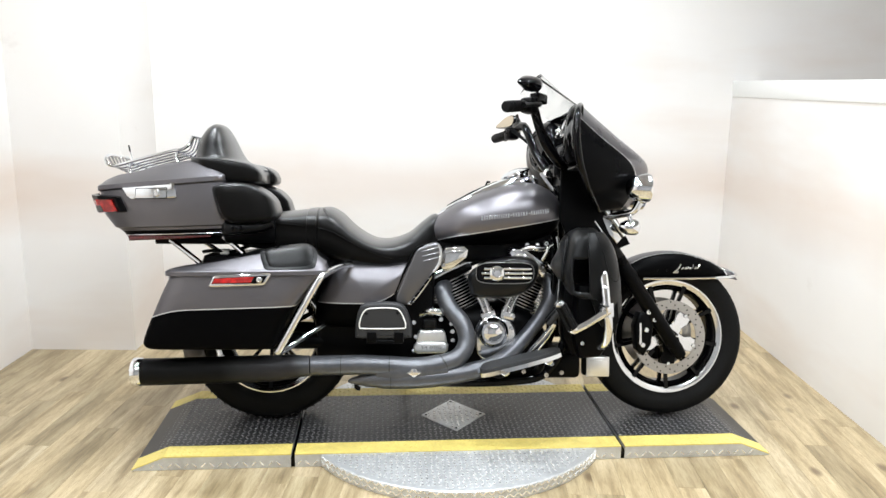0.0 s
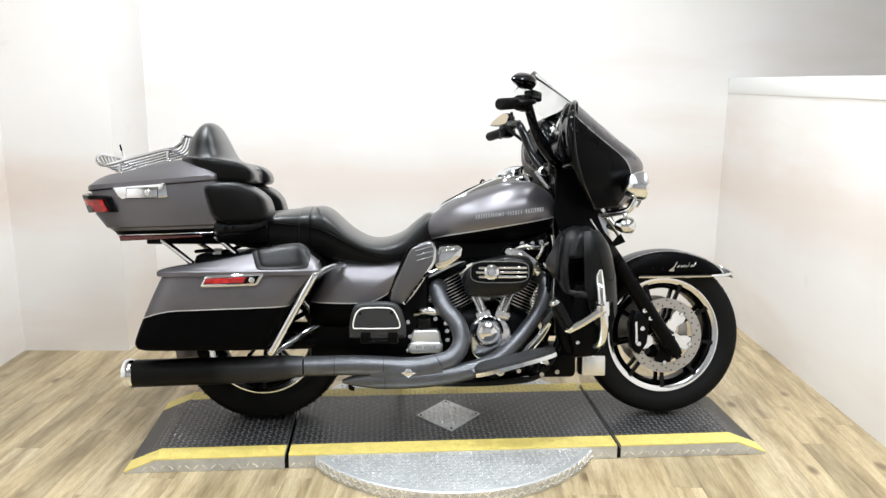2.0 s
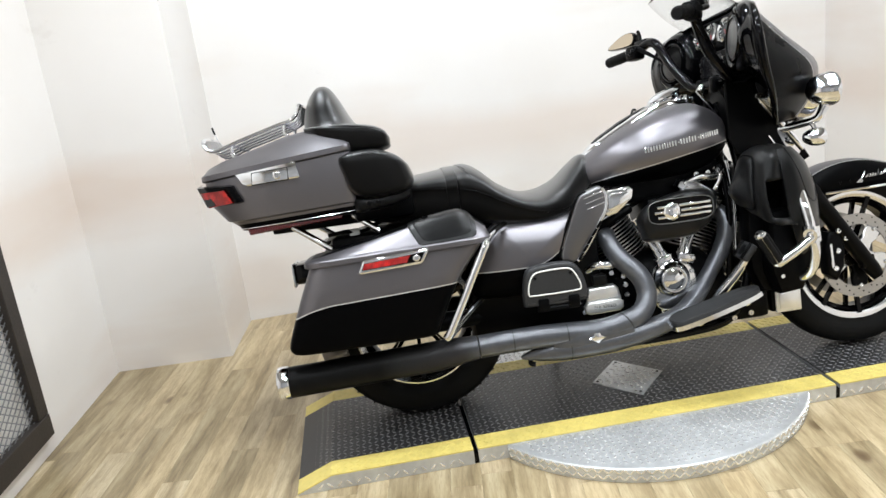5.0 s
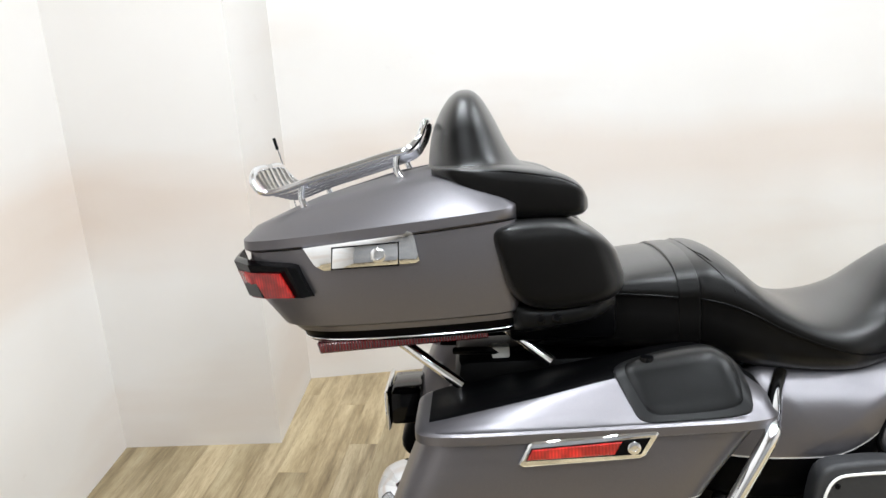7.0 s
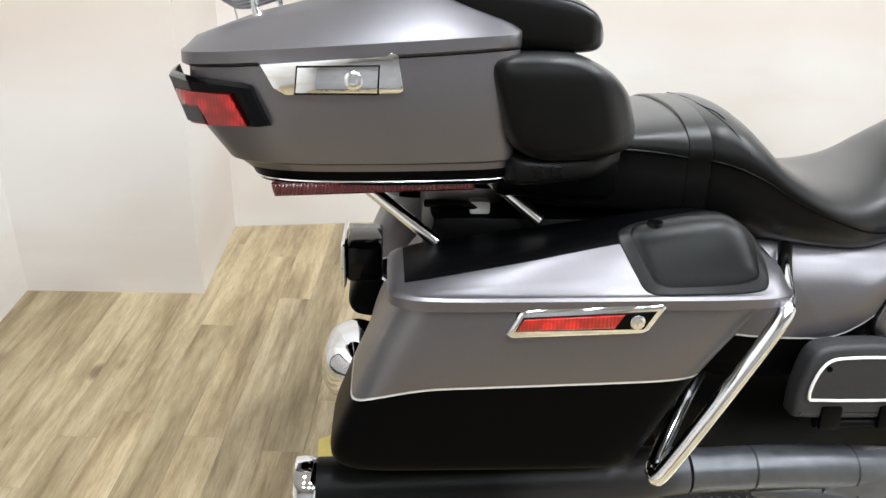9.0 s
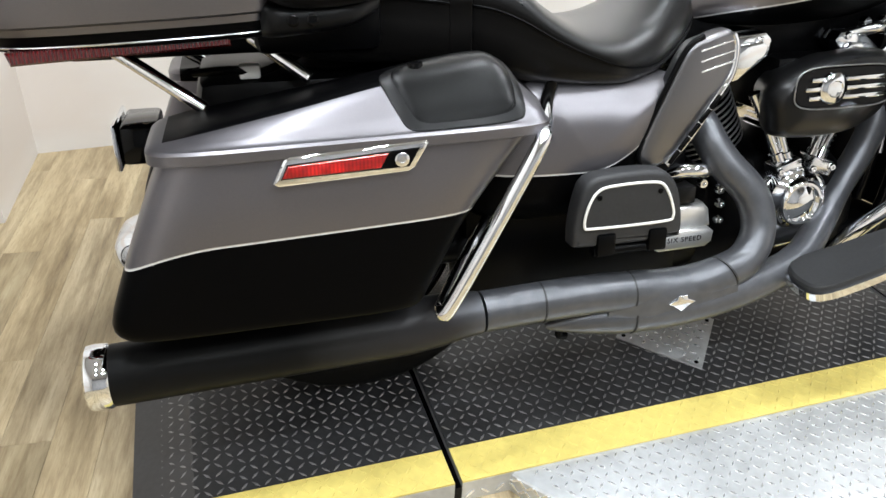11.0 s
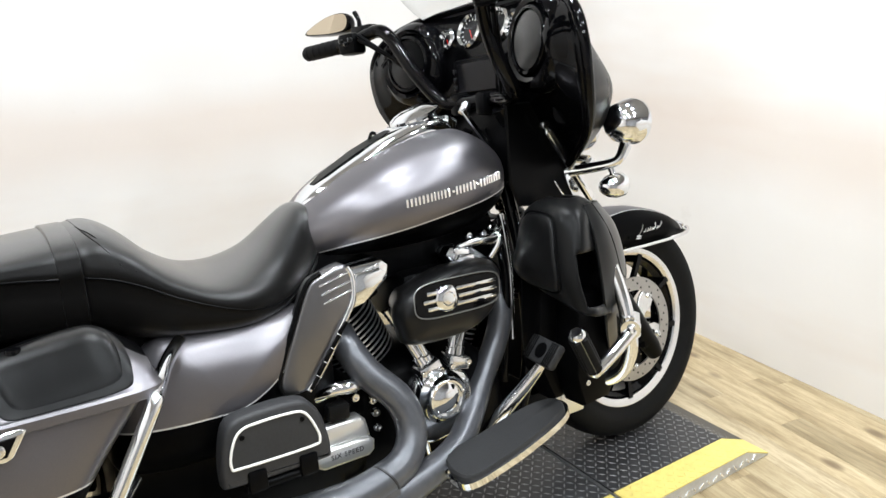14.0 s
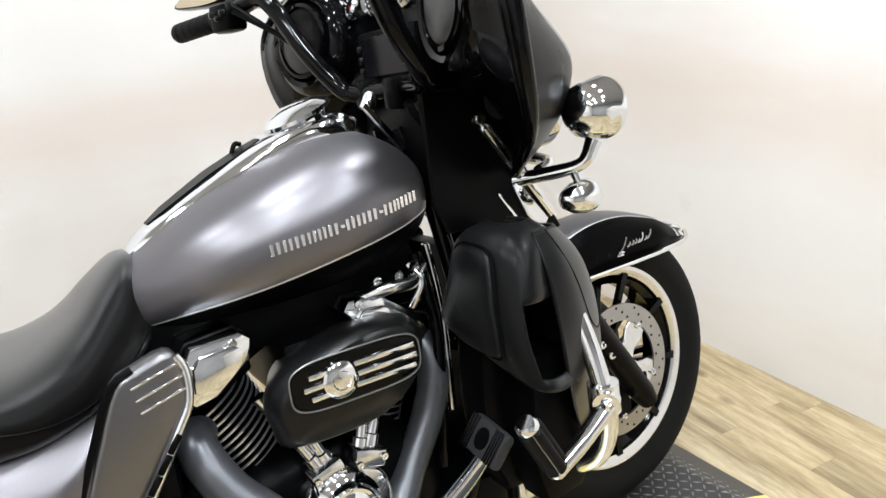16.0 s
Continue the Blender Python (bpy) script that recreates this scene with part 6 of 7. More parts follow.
    for k, y in ((0.70, -0.115), (0.82, -0.150), (0.94, -0.178), (1.0, -0.200), (1.0, -0.210), (0.975, -0.222), (0.90, -0.2375), (0.84, -0.2435), (0.5, -0.246), (0.05, -0.248)):
        rings.append([(cx + (x - cx) * k, y, cz + (z - cz) * k) for x, z in ring])
    bridge(bm, rings)
    ac = part("air_cleaner", bm, COVER_BLACK, e, "black oval air cleaner cover", 50)
    ac.location = (-0.003, 0.016, -0.005)
    bm = bmesh.new()
    slab(bm, oval(0.368, 0.602, 0.108, 0.038, 4.0, 40), -0.243, -0.2475, 0.002, 1)
    rec = part("badge_recess", bm, BLACK_GLOSS, ac)
    bm = bmesh.new()
    edge = oval(0.368, 0.602, 0.110, 0.040, 4.0, 48)
    tube(bm, [(x, -0.2472, z) for x, z in edge] + [(edge[0][0], -0.2472, edge[0][1])], 0.0015, 6, smooth=False)
    part("recess_rim", bm, GREY_RIM, ac, "thin grey rim round the badge")
    for k in range(3):
        for x0, x1 in ((0.278, 0.322), (0.352, 0.472)):
            bm = bmesh.new()
            z = 0.584 + 0.017 * k
            o = 0.010 * abs(k - 1)
            box(bm, (x0 + o, -0.2515, z - 0.0045), (x1 - o * 0.3, -0.2465, z + 0.0045), 0.002, 2)
            part("chrome_bar", bm, CHROME, ac)
    bm = bmesh.new()
    lathe(bm, [(0.024, 0.0), (0.026, 0.006), (0.022, 0.010), (0.014, 0.011), (0.012, 0.009), (0.002, 0.010)], at(0.338, -0.246, 0.601, AX_Y) @ Matrix.Diagonal((1.12, 1.12, 1, 1)), 32)
    part("round_badge", bm, CHROME, ac, "round chrome medallion")
    # intake body behind the air cleaner
    bm = bmesh.new()
    box(bm, (0.285, -0.135, 0.520), (0.430, 0.10, 0.640), 0.02, 2)
    part("intake_body", bm, BLACK_SATIN, e)
    bm = bmesh.new()
    box(bm, (0.06, -0.092, 0.625), (0.57, 0.092, 0.742), 0.02, 2)
    part("frame_backbone", bm, BLACK_SATIN, e, "black frame backbone under the tank")
    # intake clutter under the tank
    for pts, r, mat in (([(0.43, -0.13, 0.675), (0.47, -0.16, 0.690), (0.52, -0.15, 0.685), (0.56, -0.12, 0.70)], 0.012, POLISHED),
                        ([(0.52, -0.14, 0.64), (0.54, -0.15, 0.68), (0.53, -0.13, 0.71)], 0.009, CHROME), ([(0.30, -0.165, 0.40), (0.285, -0.17, 0.30), (0.30, -0.16, 0.22)], 0.007, CHROME),
                        ([(0.555, -0.11, 0.72), (0.57, -0.125, 0.60), (0.56, -0.13, 0.45), (0.55, -0.12, 0.32)], 0.011, BLACK_GLOSS), ([(0.585, -0.10, 0.73), (0.595, -0.11, 0.60), (0.585, -0.12, 0.42)], 0.008, CHROME)):
        bm = bmesh.new()
        tube(bm, pts, r, 10)
        part("hose", bm, mat, e)
    for x, z in ((0.50, 0.700), (0.535, 0.705), (0.48, 0.685), (0.46, 0.700)):
        bolt(e, (x, -0.135, z), 0.010, 0.014, AX_Y)
    bm = bmesh.new()
    tube(bm, [(0.30, -0.150, 0.205), (0.335, -0.155, 0.214), (0.385, -0.150, 0.226)], 0.006, 8)
    part("yellow_tag", bm, BRASSY, e, "yellow hose tag")
    # lower engine mount, oil filter and regulator
    bm = bmesh.new()
    box(bm, (0.50, -0.14, 0.17), (0.68, 0.14, 0.27), 0.02)
    part("lower_mount", bm, BLACK_SATIN, e)
    for x, z in ((0.45, 0.205), (0.50, 0.22), (0.54, 0.19), (0.60, 0.20), (0.56, 0.235)):
        bolt(e, (x, -0.152, z), 0.011, 0.012, AX_Y)
    bm = bmesh.new()
    box(bm, (0.692, -0.124, 0.180), (0.792, -0.080, 0.254), 0.006, 2)
    rg = part("regulator", bm, BLACK_SATIN, e, "black regulator with a bright cover plate")
    bm = bmesh.new()
    box(bm, (0.704, -0.134, 0.176), (0.796, -0.123, 0.256), 0.005, 3)
    box(bm, (0.716, -0.138, 0.190), (0.784, -0.132, 0.244), 0.003, 2)
    part("cover_plate", bm, SATIN_ALU, rg, "bright cover plate")
    bm = bmesh.new()
    box(bm, (0.655, -0.14, 0.27), (0.695, 0.14, 0.70), 0.01)
    part("radiator", bm, BLACK_SATIN, e)
    # silver heat deflector under the seat
    bm = bmesh.new()
    out = [(0.066, 0.700), (0.118, 0.712), (0.136, 0.690), (0.134, 0.640), (0.108, 0.600), (0.048, 0.524), (0.004, 0.478), (-0.052, 0.480), (-0.056, 0.515), (-0.008, 0.615), (0.030, 0.684)]
    slab(bm, [(0.118 + (p.x - 0.128) * 0.86 - 0.006, p.y) for p in catmull([(x, z, 0) for x, z in out], 3, True)], -0.190, -0.232, 0.010, 3)
    hd = part("heat_deflector", bm, DEFLECTOR, bike, "charcoal heat deflector with chrome edge")
    bm = bmesh.new()
    tube(bm, [(0.118 + (x - 0.118) * 0.86 - 0.006, y, z) for x, y, z in [(0.118, -0.226, 0.704), (0.128, -0.228, 0.680), (0.123, -0.230, 0.636), (0.096, -0.232, 0.598), (0.038, -0.233, 0.522), (-0.008, -0.233, 0.478)]], 0.0065, 10)
    part("deflector_trim", bm, CHROME, hd)
    bm = bmesh.new()
    tube(bm, [(0.118 + (x - 0.118) * 0.86 - 0.006, y, z) for x, y, z in [(0.052, -0.226, 0.702), (0.016, -0.228, 0.684), (-0.024, -0.229, 0.615), (-0.071, -0.229, 0.515), (-0.066, -0.229, 0.482)]], 0.005, 8)
    part("deflector_edge", bm, BLACK_SATIN, hd)
    for k in range(3):
        bm = bmesh.new()
        box(bm, (-0.033, -0.0018, -0.0018), (0.033, 0.0018, 0.0018), 0.0008, 1, at(0.080 + 0.003 * k, -0.2325, 0.686 - 0.018 * k) @ Matrix.Rotation(radians(-15), 4, "Y"))
        part("chrome_slot", bm, CHROME, hd)
    for k in range(5):
        bm = bmesh.new()
        t = 0.08 + 0.2 * k
        x, z = 0.093 - 0.088 * t, 0.598 - 0.120 * t
        box(bm, (-0.014, -0.003, -0.004), (0.014, 0.003, 0.004), 0.001, 1, at(x, -0.2385, z) @ Matrix.Rotation(radians(-52), 4, "Y"))
        part("trim_slot", bm, BLACK_SATIN, hd)


engine()

# exhaust


def exhaust():
    e = new("exhaust")
    e.parent = bike
    bm = bmesh.new()
    tube(bm, [(0.148, -0.09, 0.530), (0.132, -0.138, 0.518), (0.158, -0.178, 0.458), (0.209, -0.212, 0.395), (0.220, -0.236, 0.330), (0.185, -0.256, 0.278), (0.11, -0.268, 0.255), (0.03, -0.270, 0.245), (-0.06, -0.272, 0.250), (-0.18, -0.276, 0.256), (-0.36, -0.282, 0.254)], [0.028, 0.032, 0.033, 0.033, 0.033, 0.034, 0.036, 0.037, 0.038, 0.037, 0.037], 24)
    part("rear_header", bm, EXHAUST, e, "grey ceramic-coated header pipe", 60)
    bm = bmesh.new()
    tube(bm, [(0.520, -0.06, 0.572), (0.556, -0.092, 0.548), (0.558, -0.114, 0.495), (0.528, -0.124, 0.425), (0.472, -0.142, 0.356), (0.413, -0.180, 0.300), (0.330, -0.228, 0.250), (0.22, -0.255, 0.222), (0.10, -0.268, 0.208), (0.0, -0.272, 0.205), (-0.09, -0.268, 0.202), (-0.16, -0.263, 0.197), (-0.225, -0.256, 0.190)], [0.025, 0.028, 0.029, 0.029, 0.029, 0.029, 0.031, 0.034, 0.038, 0.040, 0.038, 0.026, 0.005], 24)
    part("front_header", bm, EXHAUST, e, "grey ceramic-coated header pipe", 60)
    bm = bmesh.new()
    loft_x(bm, [(0.150, -0.266, 0.030, 0.212, 0.262), (0.08, -0.2685, 0.037, 0.196, 0.278), (0.0, -0.2705, 0.040, 0.176, 0.282), (-0.06, -0.2715, 0.038, 0.178, 0.280), (-0.12, -0.2715, 0.030, 0.205, 0.262)], 2.4, 28)
    part("collector", bm, EXHAUST, e, "grey ceramic-coated collector", 60)
    for p0, p1, r in (((-0.0715, -0.272, 0.250), (-0.068, -0.272, 0.250), 0.0389), ((0.132, -0.267, 0.2615), (0.129, -0.268, 0.260), 0.0367), ((-0.250, -0.279, 0.2555), (-0.247, -0.279, 0.2555), 0.0378), ((-0.066, -0.270, 0.204), (-0.063, -0.270, 0.204), 0.0407)):
        bm = bmesh.new()
        tube(bm, [p0, p1], r, 24, smooth=False)
        part("clamp_band", bm, BOARD_GREY, e)
    bm = bmesh.new()
    tube(bm, [(-0.365, -0.282, 0.254), (-0.40, -0.283, 0.253), (-0.44, -0.284, 0.250), (-0.50, -0.285, 0.246), (-0.93, -0.286, 0.233), (-0.982, -0.286, 0.232)], [0.038, 0.041, 0.046, 0.049, 0.050, 0.050], 32, smooth=False)
    m = part("muffler", bm, MUFFLER, e, "long black muffler, grey at its front", 40)
    bm = bmesh.new()
    lathe(bm, [(0.030, 0.028), (0.046, 0.034), (0.0525, 0.030), (0.054, 0.018), (0.0525, 0.0), (0.050, -0.004), (0.036, 0.0)], at(-0.978, -0.286, 0.232, Matrix.Rotation(radians(-90), 4, "Y")), 36, closed=True)
    part("muffler_tip", bm, CHROME, m, "chrome muffler tip")
    # maker's mark as a plain chrome plate
    bm = bmesh.new()
    slab(bm, [(-0.020, 0.0), (-0.008, 0.006), (-0.006, 0.012), (0.006, 0.012), (0.008, 0.006), (0.020, 0.0), (0.010, -0.006), (0.0, -0.014), (-0.010, -0.006)], -0.002, 0.002, 0.0008, 1, at(0.022, -0.3115, 0.2330) @ Matrix.Diagonal((1.35, 1, 1.25, 1)))
    part("badge", bm, POLISHED, e, "plain silver badge")
    bm = bmesh.new()
    tube(bm, [(-0.19, -0.25, 0.192), (-0.195, -0.25, 0.165), (-0.18, -0.25, 0.160)], 0.008, 8)
    part("drain", bm, BLACK_SATIN, e)


exhaust()

# footboards, pegs, guards


def rider_controls():
    # rider footboard
    for s in (-1, 1):
        bm = bmesh.new()
        out = [(0.262, 0.362), (0.280, 0.256), (0.40, 0.256), (0.52, 0.264), (0.580, 0.296), (0.568, 0.346), (0.50, 0.372), (0.36, 0.382)]
        ring = [(p.x, p.y) for p in catmull([(x, y, 0) for x, y in out], 5, True)]
        tilt = at(0.26, 0, 0.243) @ Matrix.Rotation(radians(-14.0), 4, "Y") @ at(-0.26, 0, -0.0)
        bridge(bm, [[tilt @ Vector((x, s * y, z)) for x, y in ring] for z in (-0.018, -0.003)])
        fb = part("footboard", bm, CHROME, bike, "rider footboard with chrome edge")
        bm = bmesh.new()
        cx, cy = 0.41, 0.318
        rings = []
        for k, z in ((0.94, -0.004), (0.94, 0.006), (0.91, 0.010), (0.05, 0.011)):
            rings.append([tilt @ Vector((cx + (x - cx) * k, s * (cy + (y - cy) * k), z)) for x, y in ring])
        bridge(bm, rings)
        part("footboard_pad", bm, PAD_RUBBER, fb, "black rubber pad")
        bm = bmesh.new()
        tube(bm, [(0.33, s * 0.14, 0.19), (0.35, s * 0.25, 0.210), (0.37, s * 0.30, 0.240)], 0.013, 10)
        part("footboard_bracket", bm, BLACK_SATIN, fb)
        bm = bmesh.new()
        tube(bm, [(0.50, s * 0.14, 0.20), (0.50, s * 0.25, 0.235), (0.50, s * 0.30, 0.272)], 0.013, 10)
        part("footboard_bracket", bm, BLACK_SATIN, fb)
        for x in (0.36, 0.52):
            bolt(fb, (x, s * 0.31, 0.222 + (x - 0.3) * 0.27), 0.017, 0.010, AX_Y if s < 0 else AX_Y.inverted(), POLISHED, "pivot_bolt")
    # brake pedal
    bm = bmesh.new()
    tube(bm, [(0.445, -0.185, 0.235), (0.475, -0.215, 0.290), (0.520, -0.255, 0.360), (0.548, -0.285, 0.415)], [0.016, 0.018, 0.015, 0.011], 10)
    bp = part("brake_pedal", bm, CHROME, bike, "chrome brake pedal")
    bm = bmesh.new()
    m = at(0.538, -0.300, 0.440) @ Matrix.Rotation(radians(-8), 4, "Z") @ Matrix.Rotation(radians(38), 4, "Y")
    box(bm, (-0.012, -0.054, -0.030), (0.010, 0.054, 0.030), 0.008, 2, m)
    pp = part("pedal_pad", bm, PAD_RUBBER, bp, "grey ribbed pedal pad")
    bm = bmesh.new()
    lathe(bm, [(0.019, -0.002), (0.018, 0.0015), (0.004, 0.002)], m @ at(-0.0125, 0, 0, Matrix.Rotation(radians(-90), 4, "Y")), 24)
    part("pad_badge", bm, BLACK_SATIN, pp)
    for k in range(8):
        bm = bmesh.new()
        yk = -0.050 + 0.007 * k if k < 4 else 0.001 + 0.007 * k
        box(bm, (-0.0145, yk, -0.028), (-0.0118, yk + 0.0032, 0.028), 0.0008, 1, m)
        part("pad_rib", bm, BLACK_SATIN, pp)
    # engine guard
    bm = bmesh.new()
    for s in (-1, 1):
        tube(bm, [(0.680, s * 0.10, 0.700), (0.702, s * 0.220, 0.684), (0.711, s * 0.308, 0.648), (0.714, s * 0.352, 0.580), (0.718, s * 0.380, 0.490), (0.728, s * 0.374, 0.415), (0.724, s * 0.338, 0.350), (0.696, s * 0.262, 0.318), (0.650, s * 0.13, 0.305)], 0.0165, 16)
    eg = part("engine_guard", bm, CHROME, bike, "chrome engine guard hoop", 60)
    for s in (-1, 1):
        bm = bmesh.new()
        tube(bm, [(0.720, s * 0.380, 0.455), (0.718, s * 0.380, 0.505)], 0.026, 18, smooth=False)
        tube(bm, [(0.715, s * 0.392, 0.480), (0.700, s * 0.405, 0.478)], 0.022, 16, smooth=False)
        cl = part("peg_clamp", bm, CHROME, eg)
        bolt(cl, (0.703, s * 0.402, 0.480), 0.013, 0.012, AX_Y if s < 0 else AX_Y.inverted(), POLISHED)
        bm = bmesh.new()
        tube(bm, [(0.712, s * 0.398, 0.474), (0.675, s * 0.400, 0.450), (0.640, s * 0.400, 0.428), (0.590, s * 0.400, 0.402)], [0.017, 0.014, 0.014, 0.013], 12)
        part("peg_arm", bm, CHROME, eg)
        a, b2 = Vector((0.598, s * 0.400, 0.402)), Vector((0.536, s * 0.408, 0.512))
        d = (b2 - a)
        bm = bmesh.new()
        tube(bm, [a, a + d * 0.05, a + d * 0.10, a + d * 0.12, a + d * 0.88, a + d * 0.90, a + d * 0.95, b2], [0.014, 0.019, 0.019, 0.0125, 0.0125, 0.019, 0.019, 0.014], 16, smooth=False)
        pg = part("highway_peg", bm, CHROME, eg, "chrome and rubber highway peg")
        side_a = d.orthogonal().normalized()
        side_b = d.normalized().cross(side_a)
        for k in range(5):
            bm = bmesh.new()
            ang = 2 * math.pi * k / 5 + 0.4
            side = (side_a * math.cos(ang) + side_b * math.sin(ang)) * 0.0142
            tube(bm, [a + d * 0.12 + side, a + d * 0.14 + side, a + d * 0.86 + side, a + d * 0.88 + side], [0.005, 0.0084, 0.0084, 0.005], 10, smooth=False)
            part("peg_rubber", bm, RUBBER, pg)
    # passenger board folded up
    for s in (-1, 1):
        out = [(-0.196, 0.372), (-0.190, 0.440), (-0.170, 0.482), (-0.11, 0.491), (-0.05, 0.490), (-0.018, 0.478), (0.004, 0.440), (0.014, 0.372), (-0.01, 0.358), (-0.175, 0.358)]
        ring = [(p.x, p.y) for p in catmull([(x, z, 0) for x, z in out], 4, True)]
        bm = bmesh.new()
        slab(bm, ring, s * 0.248, s * 0.294, 0.010, 3)
        pb = part("passenger_board", bm, BOARD_GREY, bike, "folded black passenger footboard")
        cx, cz = -0.085, 0.425
        o2 = [(-0.180, 0.402), (-0.174, 0.440), (-0.156, 0.466), (-0.12, 0.472), (-0.06, 0.472), (-0.034, 0.464), (-0.016, 0.432), (-0.010, 0.404), (-0.03, 0.396), (-0.158, 0.396)]
        ring2 = [(p.x, p.y) for p in catmull([(x, z, 0) for x, z in o2], 4, True)]
        bm = bmesh.new()
        slab(bm, ring2, s * 0.292, s * 0.298, 0.002, 1)
        part("board_pad", bm, PAD_RUBBER, pb)
        bm = bmesh.new()
        tube(bm, [(x, s * 0.2985, z) for x, z in ring2] + [(ring2[0][0], s * 0.2985, ring2[0][1])], 0.0026, 8, smooth=False)
        part("board_trim", bm, WHITE_PLASTIC, pb, "thin silver outline")
        for x in (-0.135, -0.035):
            bm = bmesh.new()
            box(bm, (x - 0.018, s * 0.286 - 0.014, 0.340), (x + 0.018, s * 0.286 + 0.014, 0.382), 0.005)
            part("hinge", bm, BLACK_SATIN, pb)
        bm = bmesh.new()
        tube(bm, [(-0.155, s * 0.284, 0.346), (-0.02, s * 0.284, 0.346)], 0.009, 10, smooth=False)
        part("hinge_pin", bm, BLACK_SATIN, pb)
        for x, z in ((-0.155, 0.452), (-0.04, 0.454)):
            bolt(pb, (x, s * 0.298, z), 0.005, 0.002, AX_Y if s < 0 else AX_Y.inverted(), BLACK_SATIN)


rider_controls()

# lower leg fairings


def grid_surface(levels, sub_row, sub_col):
    """A smooth grid through rows of (x, y, z) controls."""
    rows = np.array(levels, float)
    fine = np.array([_catmull_rows(rows[:, j], sub_row) for j in range(rows.shape[1])]).transpose(1, 0, 2)
    return np.array([_catmull_rows(r, sub_col) for r in fine])


POD = [[(0.602, 0.160, 0.580), (0.585, 0.240, 0.568), (0.582, 0.318, 0.552), (0.594, 0.368, 0.532), (0.622, 0.382, 0.522), (0.665, 0.365, 0.515), (0.700, 0.330, 0.512), (0.700, 0.170, 0.55)],
       [(0.590, 0.155, 0.605), (0.576, 0.230, 0.602), (0.573, 0.310, 0.600), (0.585, 0.352, 0.600), (0.612, 0.366, 0.600), (0.660, 0.352, 0.600), (0.710, 0.320, 0.600), (0.710, 0.170, 0.600)],
       [(0.592, 0.155, 0.660), (0.580, 0.230, 0.660), (0.580, 0.295, 0.660), (0.592, 0.335, 0.660), (0.616, 0.350, 0.660), (0.660, 0.340, 0.660), (0.715, 0.310, 0.660), (0.710, 0.170, 0.660)],
       [(0.602, 0.165, 0.722), (0.594, 0.230, 0.722), (0.596, 0.283, 0.722), (0.608, 0.312, 0.722), (0.630, 0.330, 0.722), (0.670, 0.322, 0.722), (0.715, 0.300, 0.722), (0.705, 0.180, 0.722)],
       [(0.620, 0.180, 0.752), (0.614, 0.230, 0.752), (0.616, 0.266, 0.752), (0.626, 0.290, 0.752), (0.645, 0.303, 0.752), (0.675, 0.300, 0.752), (0.705, 0.285, 0.752), (0.695, 0.190, 0.752)],
       [(0.650, 0.210, 0.768), (0.645, 0.230, 0.768), (0.645, 0.250, 0.768), (0.650, 0.265, 0.768), (0.660, 0.272, 0.768), (0.675, 0.270, 0.768), (0.690, 0.262, 0.768), (0.685, 0.210, 0.768)]]
SHIELD = [[(0.662, 0.306, 0.757), (0.694, 0.302, 0.757), (0.724, 0.282, 0.755), (0.715, 0.240, 0.753)],
          [(0.657, 0.341, 0.700), (0.704, 0.336, 0.700), (0.756, 0.304, 0.700), (0.748, 0.250, 0.700)],
          [(0.657, 0.358, 0.620), (0.714, 0.350, 0.620), (0.776, 0.312, 0.620), (0.768, 0.250, 0.620)],
          [(0.660, 0.366, 0.540), (0.722, 0.348, 0.540), (0.788, 0.302, 0.540), (0.780, 0.240, 0.540)],
          [(0.684, 0.345, 0.470), (0.735, 0.328, 0.470), (0.796, 0.284, 0.470), (0.787, 0.230, 0.470)],
          [(0.708, 0.324, 0.420), (0.745, 0.311, 0.420), (0.785, 0.275, 0.420), (0.776, 0.230, 0.420)],
          [(0.728, 0.306, 0.392), (0.745, 0.299, 0.392), (0.765, 0.277, 0.392), (0.760, 0.240, 0.392)]]


def grid_mesh(bm, g, s, skip=None):
    vs = [[bm.verts.new((x, s * y, z)) for x, y, z in row] for row in g]
    for i in range(len(vs) - 1):
        for j in range(len(vs[0]) - 1):
            if skip is None or not skip(i, j):
                bm.faces.new((vs[i][j], vs[i][j + 1], vs[i + 1][j + 1], vs[i + 1][j]))
    loose = [v for v in bm.verts if not v.link_faces]
    bmesh.ops.delete(bm, geom=loose, context="VERTS")


